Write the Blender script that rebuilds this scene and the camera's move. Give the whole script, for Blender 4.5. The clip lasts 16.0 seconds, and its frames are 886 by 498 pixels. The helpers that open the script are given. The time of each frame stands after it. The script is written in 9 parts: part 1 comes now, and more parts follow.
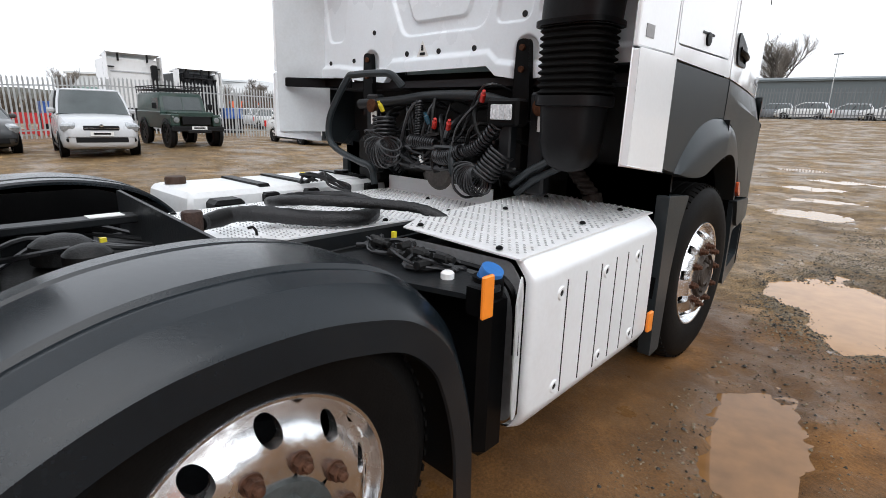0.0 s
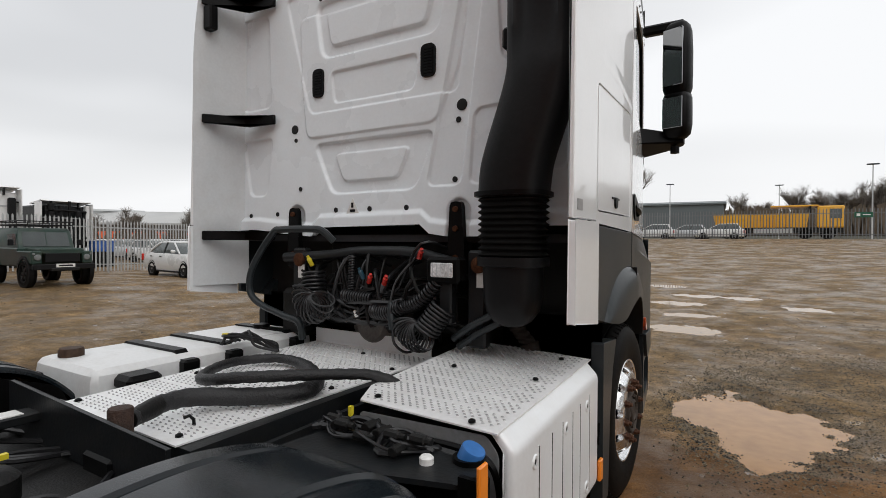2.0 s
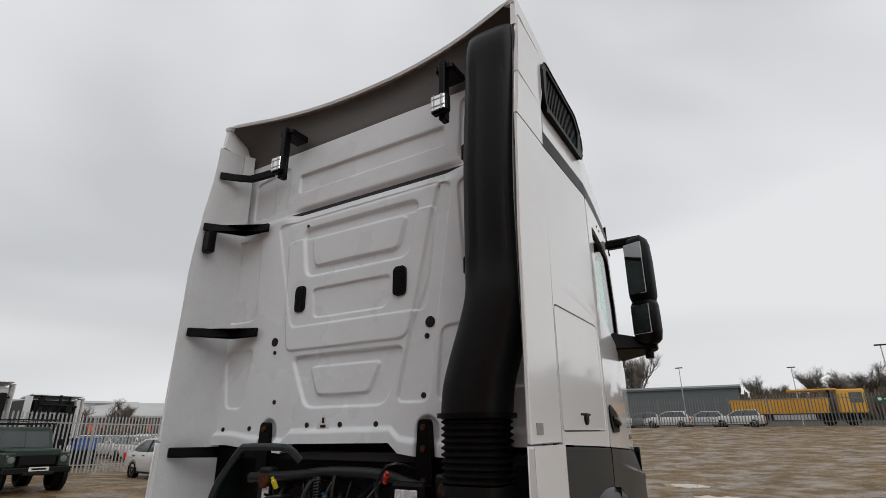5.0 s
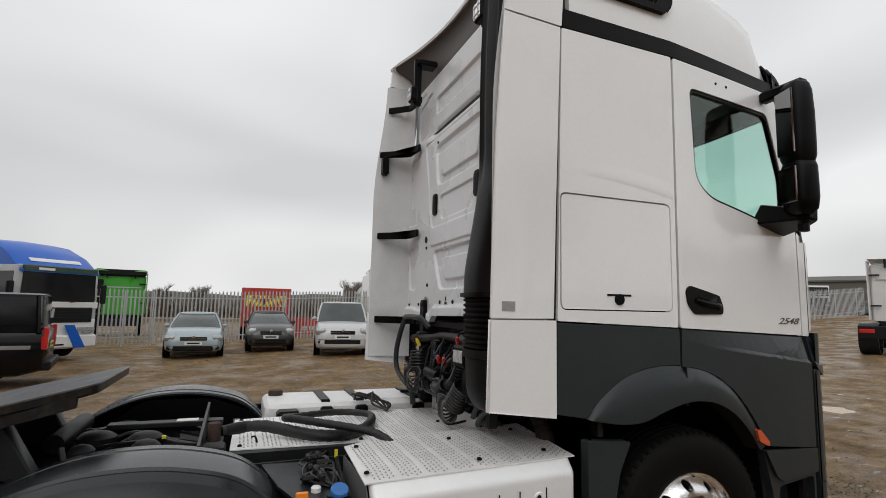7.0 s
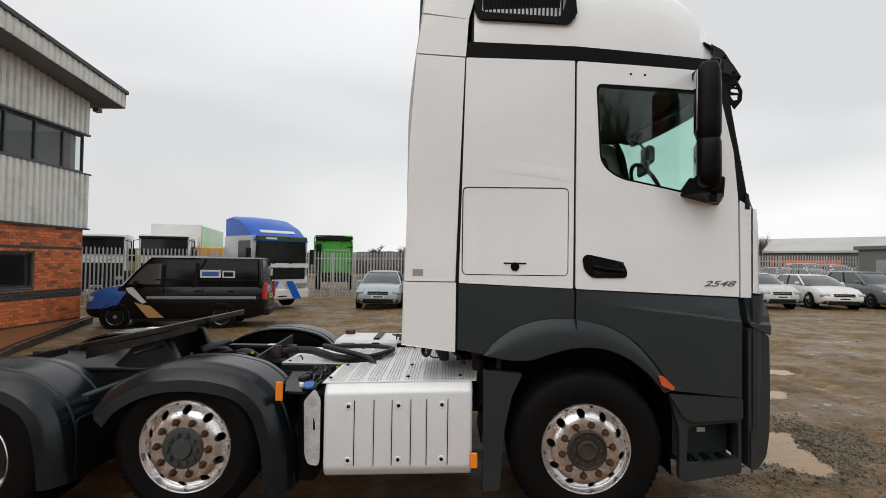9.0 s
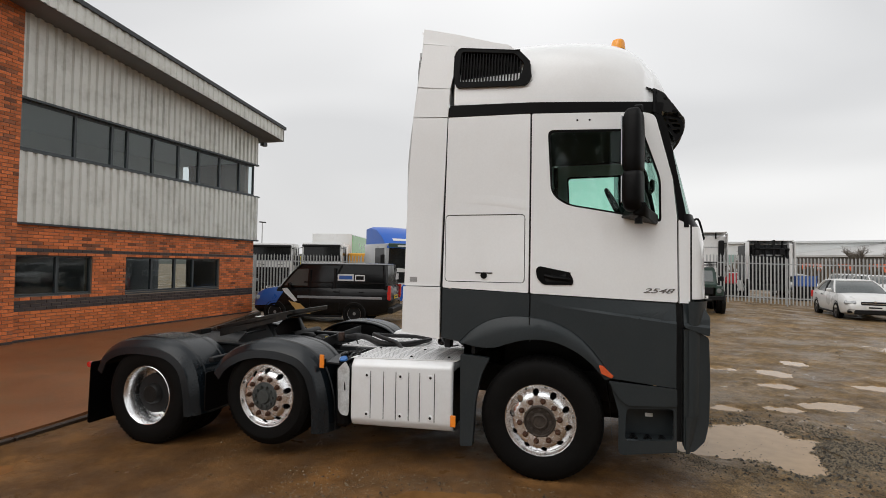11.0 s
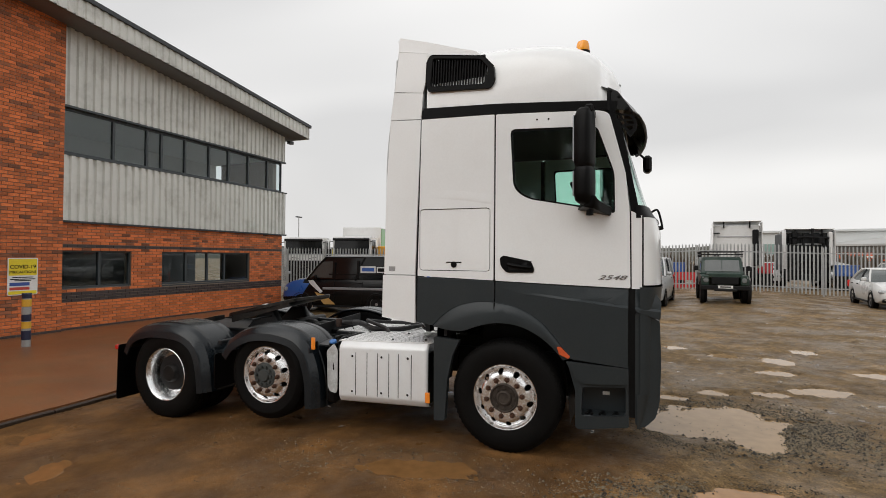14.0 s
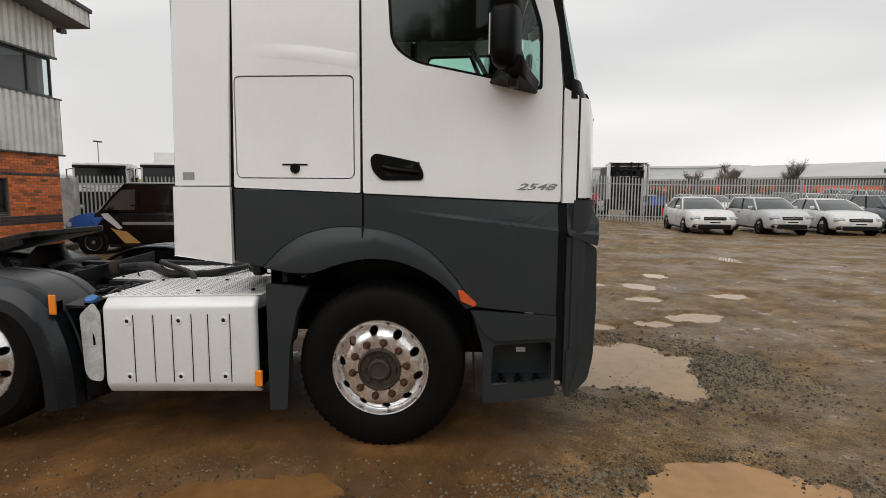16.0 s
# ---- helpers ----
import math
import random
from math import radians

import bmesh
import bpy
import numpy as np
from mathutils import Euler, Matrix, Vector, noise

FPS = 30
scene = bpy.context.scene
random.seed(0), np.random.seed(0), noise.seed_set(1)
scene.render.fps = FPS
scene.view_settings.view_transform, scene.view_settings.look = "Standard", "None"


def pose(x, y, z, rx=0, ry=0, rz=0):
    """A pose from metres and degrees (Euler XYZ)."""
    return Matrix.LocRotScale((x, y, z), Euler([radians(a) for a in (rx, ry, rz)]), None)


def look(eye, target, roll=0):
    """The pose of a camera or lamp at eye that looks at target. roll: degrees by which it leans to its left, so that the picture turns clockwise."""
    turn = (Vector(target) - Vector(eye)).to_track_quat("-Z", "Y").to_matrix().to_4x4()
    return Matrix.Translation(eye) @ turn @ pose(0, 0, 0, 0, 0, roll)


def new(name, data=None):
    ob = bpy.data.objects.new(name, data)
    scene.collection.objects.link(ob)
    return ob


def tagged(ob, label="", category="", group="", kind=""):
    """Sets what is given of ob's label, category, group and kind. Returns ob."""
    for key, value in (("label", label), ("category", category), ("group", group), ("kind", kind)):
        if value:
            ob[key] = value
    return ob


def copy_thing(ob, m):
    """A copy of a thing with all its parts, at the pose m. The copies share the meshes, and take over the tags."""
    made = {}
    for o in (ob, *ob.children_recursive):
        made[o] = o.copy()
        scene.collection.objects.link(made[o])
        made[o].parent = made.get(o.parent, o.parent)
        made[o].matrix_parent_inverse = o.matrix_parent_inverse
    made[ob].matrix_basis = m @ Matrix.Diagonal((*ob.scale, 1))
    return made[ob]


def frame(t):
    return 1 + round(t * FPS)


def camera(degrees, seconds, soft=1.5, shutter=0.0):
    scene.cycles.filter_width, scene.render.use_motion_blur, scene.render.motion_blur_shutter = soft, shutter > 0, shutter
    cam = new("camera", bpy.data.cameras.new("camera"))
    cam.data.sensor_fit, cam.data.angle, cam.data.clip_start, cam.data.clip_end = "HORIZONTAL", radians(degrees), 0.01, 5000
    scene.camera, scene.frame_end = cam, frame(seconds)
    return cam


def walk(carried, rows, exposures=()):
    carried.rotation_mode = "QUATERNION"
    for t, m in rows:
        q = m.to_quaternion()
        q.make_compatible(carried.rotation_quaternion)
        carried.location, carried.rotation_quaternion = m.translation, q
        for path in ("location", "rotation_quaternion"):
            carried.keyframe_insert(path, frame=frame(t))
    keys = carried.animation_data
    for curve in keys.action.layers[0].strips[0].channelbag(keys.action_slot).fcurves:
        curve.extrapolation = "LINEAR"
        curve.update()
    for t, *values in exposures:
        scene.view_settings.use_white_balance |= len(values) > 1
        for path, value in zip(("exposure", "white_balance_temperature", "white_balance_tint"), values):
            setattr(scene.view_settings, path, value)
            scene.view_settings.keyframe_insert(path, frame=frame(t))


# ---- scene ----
cam = camera(80.9, 16.0, soft=0.8)
PATH = [
    (0, (2.095, -3.105, 1.339), (0.773, -1.688, 0.844), 1.6),
    (0.5, (1.98, -3.2, 1.401), (0.847, -1.604, 0.991), 0.8),
    (1, (1.909, -3.203, 1.438), (0.848, -1.537, 1.122), 0.1),
    (1.5, (1.871, -3.204, 1.458), (0.835, -1.51, 1.217), 0.3),
    (2, (1.874, -3.235, 1.502), (0.836, -1.526, 1.474), 0.3),
    (2.5, (1.891, -3.263, 1.542), (0.86, -1.556, 1.696), 0.5),
    (3, (1.917, -3.282, 1.581), (0.906, -1.59, 1.917), 0.6),
    (3.5, (1.937, -3.297, 1.614), (0.955, -1.622, 2.093), 0.7),
    (4, (1.96, -3.306, 1.642), (1.008, -1.66, 2.262), 0.6),
    (4.2, (1.968, -3.307, 1.649), (1.027, -1.671, 2.312), 0.4),
    (6.3, (2.8, -2.713, 1.645), (1.328, -1.462, 2.164), -1.4),
    (6.5, (2.984, -2.601, 1.642), (1.371, -1.519, 2.117), -0.4),
    (7, (3.416, -2.3, 1.637), (1.562, -1.588, 1.867), 1.2),
    (7.5, (3.809, -2.042, 1.644), (1.915, -1.433, 1.84), 0.6),
    (8, (4.141, -1.677, 1.651), (2.184, -1.292, 1.794), 1.3),
    (8.5, (4.456, -1.325, 1.681), (2.465, -1.139, 1.734), 0.9),
    (9, (4.705, -0.932, 1.724), (2.706, -0.954, 1.777), 0.8),
    (9.2, (4.789, -0.743, 1.721), (2.796, -0.901, 1.769), 0.9),
    (11.3, (5.787, 0.641, 1.805), (3.879, 0.046, 1.864), 1.0),
    (11.5, (5.864, 0.733, 1.809), (3.958, 0.128, 1.865), 1.1),
    (12, (6.005, 1.013, 1.806), (4.135, 0.306, 1.846), 1.1),
    (12.5, (6.048, 1.213, 1.811), (4.185, 0.487, 1.825), 1.6),
    (13, (6.042, 1.255, 1.813), (4.179, 0.527, 1.826), 1.0),
    (13.5, (5.993, 1.249, 1.808), (4.13, 0.521, 1.825), 0.4),
    (14, (5.853, 1.188, 1.778), (3.989, 0.465, 1.808), 0.4),
    (14.5, (5.524, 1.021, 1.736), (3.637, 0.357, 1.755), 0.5),
    (15, (5.13, 0.913, 1.673), (3.189, 0.431, 1.629), -0.4),
    (15.5, (4.678, 0.756, 1.622), (2.713, 0.404, 1.498), -0.2),
    (16, (4.257, 0.586, 1.57), (2.273, 0.452, 1.354), 0.4),
]
walk(cam, [(t, look(eye, target, roll)) for t, eye, target, roll in PATH], exposures=[(0.0, 0.74, 6050, 10), (1.0, 0.48, 6200, 10), (1.5, 0.30, 6300, 10), (2.5, -0.10, 6400, 10), (3.5, -0.20, 6350, 10), (4.2, -0.22, 6350, 10), (6.3, -0.16, 6400, 10), (7.0, -0.07, 6450, 10), (9.0, 0.12, 6450, 10), (12.5, 0.12, 6550, 10), (16.0, 0.12, 6600, 10)])

# ---- world and sun: a bright overcast winter day ----
world = bpy.data.worlds.new("overcast_sky")
scene.world = world
world.use_nodes = True
wn, wl = world.node_tree.nodes, world.node_tree.links
wn.clear()
w_out = wn.new("ShaderNodeOutputWorld")
w_sky = wn.new("ShaderNodeTexSky")
w_sky.sky_type, w_sky.sun_disc = "NISHITA", False
w_sky.sun_elevation, w_sky.sun_rotation = radians(48), radians(117)
w_sky.air_density, w_sky.dust_density = 1.5, 6.0
w_b1, w_b2, w_mix = wn.new("ShaderNodeBackground"), wn.new("ShaderNodeBackground"), wn.new("ShaderNodeMixShader")
w_b1.inputs[1].default_value = 0.10
w_co, w_map = wn.new("ShaderNodeTexCoord"), wn.new("ShaderNodeMapping")
w_map.inputs["Scale"].default_value = (1.0, 1.0, 2.4)
w_n1, w_n2, w_ramp = wn.new("ShaderNodeTexNoise"), wn.new("ShaderNodeTexNoise"), wn.new("ShaderNodeValToRGB")
w_n1.inputs["Scale"].default_value, w_n1.inputs["Detail"].default_value = 1.1, 2.5
w_n1.inputs["Distortion"].default_value = 0.5
w_ramp.color_ramp.elements[0].position, w_ramp.color_ramp.elements[0].color = 0.36, (0.66, 0.66, 0.663, 1)
w_ramp.color_ramp.elements[1].position, w_ramp.color_ramp.elements[1].color = 0.62, (0.92, 0.917, 0.912, 1)
wl.new(w_co.outputs["Generated"], w_map.inputs["Vector"])
wl.new(w_map.outputs["Vector"], w_n1.inputs["Vector"])
wl.new(w_n1.outputs["Fac"], w_ramp.inputs["Fac"])
wl.new(w_sky.outputs["Color"], w_b1.inputs[0])
wl.new(w_ramp.outputs["Color"], w_b2.inputs[0])
w_b2.inputs[1].default_value = 1.05
w_mix.inputs[0].default_value = 0.92
wl.new(w_b1.outputs[0], w_mix.inputs[1])
wl.new(w_b2.outputs[0], w_mix.inputs[2])
wl.new(w_mix.outputs[0], w_out.inputs[0])

sun_data = bpy.data.lights.new("sun", "SUN")
sun_data.energy, sun_data.angle, sun_data.color = 0.85, radians(60), (1.0, 0.985, 0.965)
sun = new("sun", sun_data)
sun.matrix_world = look((20, -10, 25), (0, 0, 0))


# ---- mesh helpers ----
def add_box(bm, x0, x1, y0, y1, z0, z1):
    v = [bm.verts.new((x, y, z)) for x in (x0, x1) for y in (y0, y1) for z in (z0, z1)]
    for f in ((0, 1, 3, 2), (4, 6, 7, 5), (0, 4, 5, 1), (2, 3, 7, 6), (0, 2, 6, 4), (1, 5, 7, 3)):
        bm.faces.new([v[i] for i in f])
    return v


def box(x0, x1, y0, y1, z0, z1):
    bm = bmesh.new()
    add_box(bm, x0, x1, y0, y1, z0, z1)
    return bm


def add_loft(bm, rings, closed=True, caps=True, loop=False):
    """Quads between rings of points; closed: each ring is a loop; loop: the last ring joins the first."""
    vs = [[bm.verts.new(p) for p in r] for r in rings]
    n = len(rings[0])
    pairs = list(zip(vs, vs[1:])) + ([(vs[-1], vs[0])] if loop else [])
    for a, b in pairs:
        for i in range(n if closed else n - 1):
            j = (i + 1) % n
            bm.faces.new((a[i], a[j], b[j], b[i]))
    if caps and closed and not loop:
        bm.faces.new(vs[0][::-1])
        bm.faces.new(vs[-1])
    return vs


def smooth_path(pts, steps=6):
    """Catmull-Rom points through pts."""
    p = [Vector(q) for q in pts]
    p = [p[0] * 2 - p[1]] + p + [p[-1] * 2 - p[-2]]
    out = []
    for i in range(1, len(p) - 2):
        for k in range(steps):
            t = k / steps
            a, b, c, d = p[i - 1:i + 3]
            out.append(0.5 * ((2 * b) + (c - a) * t + (2 * a - 5 * b + 4 * c - d) * t * t + (3 * b - a - 3 * c + d) * t ** 3))
    return out + [p[-2]]


def sweep_frames(pts):
    pts = [Vector(p) for p in pts]
    tang = [(pts[min(i + 1, len(pts) - 1)] - pts[max(i - 1, 0)]).normalized() for i in range(len(pts))]
    n = tang[0].orthogonal().normalized()
    frames = []
    for p, t in zip(pts, tang):
        n = (n - t * n.dot(t))
        n = n.normalized() if n.length > 1e-6 else t.orthogonal().normalized()
        frames.append((p, n, t.cross(n)))
    return frames


def add_tube(bm, pts, r, seg=8, caps=True):
    rings = []
    for k, (p, n, b) in enumerate(sweep_frames(pts)):
        rr = r[k] if isinstance(r, (list, tuple)) else r
        rings.append([p + (n * math.cos(a) + b * math.sin(a)) * rr for a in (2 * math.pi * i / seg for i in range(seg))])
    add_loft(bm, rings, caps=caps)


def tube(pts, r, seg=8, steps=0):
    bm = bmesh.new()
    add_tube(bm, smooth_path(pts, steps) if steps else pts, r, seg)
    return bm


def add_lathe(bm, prof, c=(0, 0, 0), axis="x", seg=40, caps=False):
    """Turn a profile of (radius, along) round an axis through c."""
    rings = []
    for r, h in prof:
        ring = []
        for i in range(seg):
            a = 2 * math.pi * i / seg
            u, v = r * math.cos(a), r * math.sin(a)
            q = {"x": (h, u, v), "y": (u, h, v), "z": (u, v, h)}[axis]
            ring.append((c[0] + q[0], c[1] + q[1], c[2] + q[2]))
        rings.append(ring)
    add_loft(bm, rings, caps=caps)


def lathe(prof, c=(0, 0, 0), axis="x", seg=40, caps=True):
    bm = bmesh.new()
    add_lathe(bm, prof, c, axis, seg, caps)
    return bm


def rounded(poly, r, seg=4):
    """A 2D polygon with its corners rounded."""
    out, n = [], len(poly)
    for i in range(n):
        p, a, b = Vector(poly[i]), Vector(poly[i - 1]), Vector(poly[(i + 1) % n])
        rr = r[i] if isinstance(r, (list, tuple)) else r
        d1, d2 = a - p, b - p
        rr = min(rr, d1.length * 0.49, d2.length * 0.49)
        if rr < 1e-4:
            out.append(tuple(p))
            continue
        s, e = p + d1.normalized() * rr, p + d2.normalized() * rr
        for k in range(seg + 1):
            t = k / seg
            out.append(tuple((1 - t) ** 2 * s + 2 * t * (1 - t) * p + t * t * e))
    return out


def rect(y0, y1, z0, z1, r=0.0, seg=4):
    return rounded([(y0, z0), (y1, z0), (y1, z1), (y0, z1)], r, seg)


def add_plate(bm, outer, holes, t, fmap):
    """A flat plate with holes. fmap(u, v, w) gives the place; w runs from 0 (outside) to t."""
    tmp = bmesh.new()
    for lp in [outer] + list(holes):
        vs = [tmp.verts.new((u, v, 0)) for u, v in lp]
        for i in range(len(vs)):
            tmp.edges.new((vs[i], vs[(i + 1) % len(vs)]))
    bmesh.ops.triangle_fill(tmp, use_beauty=True, use_dissolve=False, edges=tmp.edges[:])
    tmp.verts.index_update()
    co = [v.co.copy() for v in tmp.verts]
    a = [bm.verts.new(fmap(c.x, c.y, 0)) for c in co]
    b = [bm.verts.new(fmap(c.x, c.y, t)) for c in co]
    for f in tmp.faces:
        ids = [v.index for v in f.verts]
        bm.faces.new([a[i] for i in ids])
        bm.faces.new([b[i] for i in reversed(ids)])
    k = 0
    for lp in [outer] + list(holes):
        n = len(lp)
        for i in range(n):
            j = (i + 1) % n
            bm.faces.new((a[k + i], b[k + i], b[k + j], a[k + j]))
        k += n
    tmp.free()


def plate(outer, holes, t, fmap):
    bm = bmesh.new()
    add_plate(bm, outer, holes, t, fmap)
    return bm


def on_side(x):
    """Plate map: u is y, v is z; the outside faces +x (or -x for a negative x)."""
    s = 1 if x > 0 else -1
    return lambda u, v, w: (x - s * w, u, v)


def on_back(y):
    return lambda u, v, w: (u, y + w, v)


def on_front(y):
    return lambda u, v, w: (u, y - w, v)


def on_top(z):
    return lambda u, v, w: (u, v, z - w)


def link_mesh(name, bm, material, bevel=0.0, angle=35, segments=1):
    bmesh.ops.remove_doubles(bm, verts=bm.verts, dist=1e-5)
    if bevel:
        es = [e for e in bm.edges if len(e.link_faces) == 2 and e.calc_face_angle(0) > radians(28)]
        bmesh.ops.bevel(bm, geom=es, offset=bevel, segments=segments, affect="EDGES", profile=0.6, clamp_overlap=True)
    bmesh.ops.recalc_face_normals(bm, faces=bm.faces)
    me = bpy.data.meshes.new(name)
    bm.to_mesh(me)
    bm.free()
    me.materials.append(material)
    if angle:
        me.shade_smooth()
        me.set_sharp_from_angle(angle=radians(angle))
    return new(name, me)


def part(name, bm, material, parent, label="", bevel=0.0, angle=35, segments=1):
    ob = link_mesh(name, bm, material, bevel, angle, segments)
    ob.parent = parent
    return tagged(ob, label)


def thing(name, label, category, group="", at=None):
    ob = new(name)
    if at is not None:
        ob.matrix_world = at
    return tagged(ob, label, category, group)


def solid(name, bm, material, label, category, kind="", group="", bevel=0.0, angle=35, at=None):
    ob = link_mesh(name, bm, material, bevel, angle)
    if at is not None:
        ob.matrix_world = at
    return tagged(ob, label, category, group, kind)


def share(ob, parent, m=None):
    """Another object on the same mesh."""
    o = bpy.data.objects.new(ob.name.split(".")[0], ob.data)
    scene.collection.objects.link(o)
    o.parent = parent
    if m is not None:
        o.matrix_local = m
    return o


def lettering(name, text, size, material, parent, m, thick=0.002, shear=0.0, width=1.0):
    cu = bpy.data.curves.new(name, "FONT")
    cu.body, cu.size, cu.extrude, cu.shear, cu.align_x, cu.align_y = text, size, thick, shear, "CENTER", "CENTER"
    cu.offset = size * 0.014
    tmp = bpy.data.objects.new(name, cu)
    scene.collection.objects.link(tmp)
    me = bpy.data.meshes.new_from_object(tmp.evaluated_get(bpy.context.evaluated_depsgraph_get()))
    bpy.data.objects.remove(tmp)
    for v in me.vertices:
        v.co.x *= width
    me.materials.clear()
    me.materials.append(material)
    ob = new(name, me)
    ob.parent = parent
    ob.matrix_local = m
    return ob


# ---- materials ----
def M(name, col, rough=0.5, metal=0.0, var=0.12, scale=3.0, fine=60.0, bump=0.0, bumpscale=80.0, coat=0.0, dirt=None, dirt_amount=0.3, rvar=0.1, spec=0.5, drops=0.0, island=0.0, randobj=0.0):
    m = bpy.data.materials.new(name)
    m.use_nodes = True
    n, l = m.node_tree.nodes, m.node_tree.links
    b = n["Principled BSDF"]
    b.inputs["Metallic"].default_value = metal
    b.inputs["Specular IOR Level"].default_value = spec
    if coat:
        b.inputs["Coat Weight"].default_value, b.inputs["Coat Roughness"].default_value = coat, 0.03
    tc = n.new("ShaderNodeTexCoord")
    n1, n2 = n.new("ShaderNodeTexNoise"), n.new("ShaderNodeTexNoise")
    n1.inputs["Scale"].default_value, n1.inputs["Detail"].default_value = scale, 6
    n2.inputs["Scale"].default_value, n2.inputs["Detail"].default_value = fine, 3
    for q in (n1, n2):
        l.new(tc.outputs["Object"], q.inputs["Vector"])
    add = n.new("ShaderNodeMath")
    add.operation = "ADD"
    l.new(n1.outputs["Fac"], add.inputs[0])
    l.new(n2.outputs["Fac"], add.inputs[1])
    last = add.outputs[0]
    for amount, kind in ((island, "ShaderNodeNewGeometry"), (randobj, "ShaderNodeObjectInfo")):
        if amount:
            g = n.new(kind)
            src = g.outputs["Random Per Island"] if kind == "ShaderNodeNewGeometry" else g.outputs["Random"]
            ma = n.new("ShaderNodeMath")
            ma.operation, ma.inputs[1].default_value = "MULTIPLY_ADD", amount
            l.new(src, ma.inputs[0])
            l.new(last, ma.inputs[2])
            sb = n.new("ShaderNodeMath")
            sb.operation, sb.inputs[1].default_value = "SUBTRACT", amount / 2
            l.new(ma.outputs[0], sb.inputs[0])
            last = sb.outputs[0]
    rp = n.new("ShaderNodeValToRGB")
    rp.color_ramp.elements[0].position, rp.color_ramp.elements[1].position = 0.0, 1.0
    lo, hi = [max(0.0, c * (1 - var)) for c in col], [min(1.0, c * (1 + var)) for c in col]
    rp.color_ramp.elements[0].color, rp.color_ramp.elements[1].color = (*lo, 1), (*hi, 1)
    mr = n.new("ShaderNodeMapRange")
    mr.inputs["From Min"].default_value, mr.inputs["From Max"].default_value = 0.6, 1.4
    l.new(last, mr.inputs["Value"])
    l.new(mr.outputs[0], rp.inputs["Fac"])
    colour = rp.outputs["Color"]
    if dirt:
        n3, r3, mx = n.new("ShaderNodeTexNoise"), n.new("ShaderNodeValToRGB"), n.new("ShaderNodeMix")
        n3.inputs["Scale"].default_value, n3.inputs["Detail"].default_value, n3.inputs["Roughness"].default_value = scale * 2.1, 8, 0.65
        l.new(tc.outputs["Object"], n3.inputs["Vector"])
        r3.color_ramp.elements[0].position, r3.color_ramp.elements[1].position = 0.48, 0.72
        r3.color_ramp.elements[1].color = (dirt_amount, dirt_amount, dirt_amount, 1)
        l.new(n3.outputs["Fac"], r3.inputs["Fac"])
        mx.data_type = "RGBA"
        l.new(r3.outputs["Color"], mx.inputs["Factor"])
        l.new(colour, mx.inputs["A"])
        mx.inputs["B"].default_value = (*dirt, 1)
        colour = mx.outputs["Result"]
    l.new(colour, b.inputs["Base Color"])
    m2 = n.new("ShaderNodeMapRange")
    m2.inputs["To Min"].default_value, m2.inputs["To Max"].default_value = max(0.0, rough - rvar), min(1.0, rough + rvar)
    l.new(n1.outputs["Fac"], m2.inputs["Value"])
    l.new(m2.outputs[0], b.inputs["Roughness"])
    if bump or drops:
        bp = n.new("ShaderNodeBump")
        bp.inputs["Distance"].default_value = 0.01
        if drops:
            vo, rr = n.new("ShaderNodeTexVoronoi"), n.new("ShaderNodeValToRGB")
            vo.inputs["Scale"].default_value = drops
            rr.color_ramp.elements[0].position, rr.color_ramp.elements[1].position = 0.0, 0.32
            rr.color_ramp.elements[0].color, rr.color_ramp.elements[1].color = (1, 1, 1, 1), (0, 0, 0, 1)
            l.new(tc.outputs["Object"], vo.inputs["Vector"])
            l.new(vo.outputs["Distance"], rr.inputs["Fac"])
            l.new(rr.outputs["Color"], bp.inputs["Height"])
            bp.inputs["Strength"].default_value, bp.inputs["Distance"].default_value = 0.5, 0.002
        else:
            nb = n.new("ShaderNodeTexNoise")
            nb.inputs["Scale"].default_value, nb.inputs["Detail"].default_value = bumpscale, 4
            l.new(tc.outputs["Object"], nb.inputs["Vector"])
            l.new(nb.outputs["Fac"], bp.inputs["Height"])
            bp.inputs["Strength"].default_value = bump
        l.new(bp.outputs["Normal"], b.inputs["Normal"])
    return m


def glass(name, tint, rough=0.02, alpha=0.75):
    """A thin pane: mostly clear, tinted, with a mirror-like gloss."""
    m = bpy.data.materials.new(name)
    m.use_nodes = True
    n, l = m.node_tree.nodes, m.node_tree.links
    n.clear()
    o, mix, tr, gl, fr, pw, ad = (n.new("ShaderNode" + k) for k in ("OutputMaterial", "MixShader", "BsdfTransparent", "BsdfGlossy", "LayerWeight", "Math", "Math"))
    tr.inputs[0].default_value = (*tint, 1)
    gl.inputs["Roughness"].default_value = rough
    fr.inputs["Blend"].default_value = 0.5
    pw.operation, pw.inputs[1].default_value = "POWER", 4.5
    ad.operation, ad.inputs[1].default_value, ad.inputs[2].default_value = "MULTIPLY_ADD", 0.9, 0.045
    l.new(fr.outputs["Facing"], pw.inputs[0])
    l.new(pw.outputs[0], ad.inputs[0])
    l.new(ad.outputs[0], mix.inputs[0])
    l.new(tr.outputs[0], mix.inputs[1])
    l.new(gl.outputs[0], mix.inputs[2])
    l.new(mix.outputs[0], o.inputs[0])
    return m


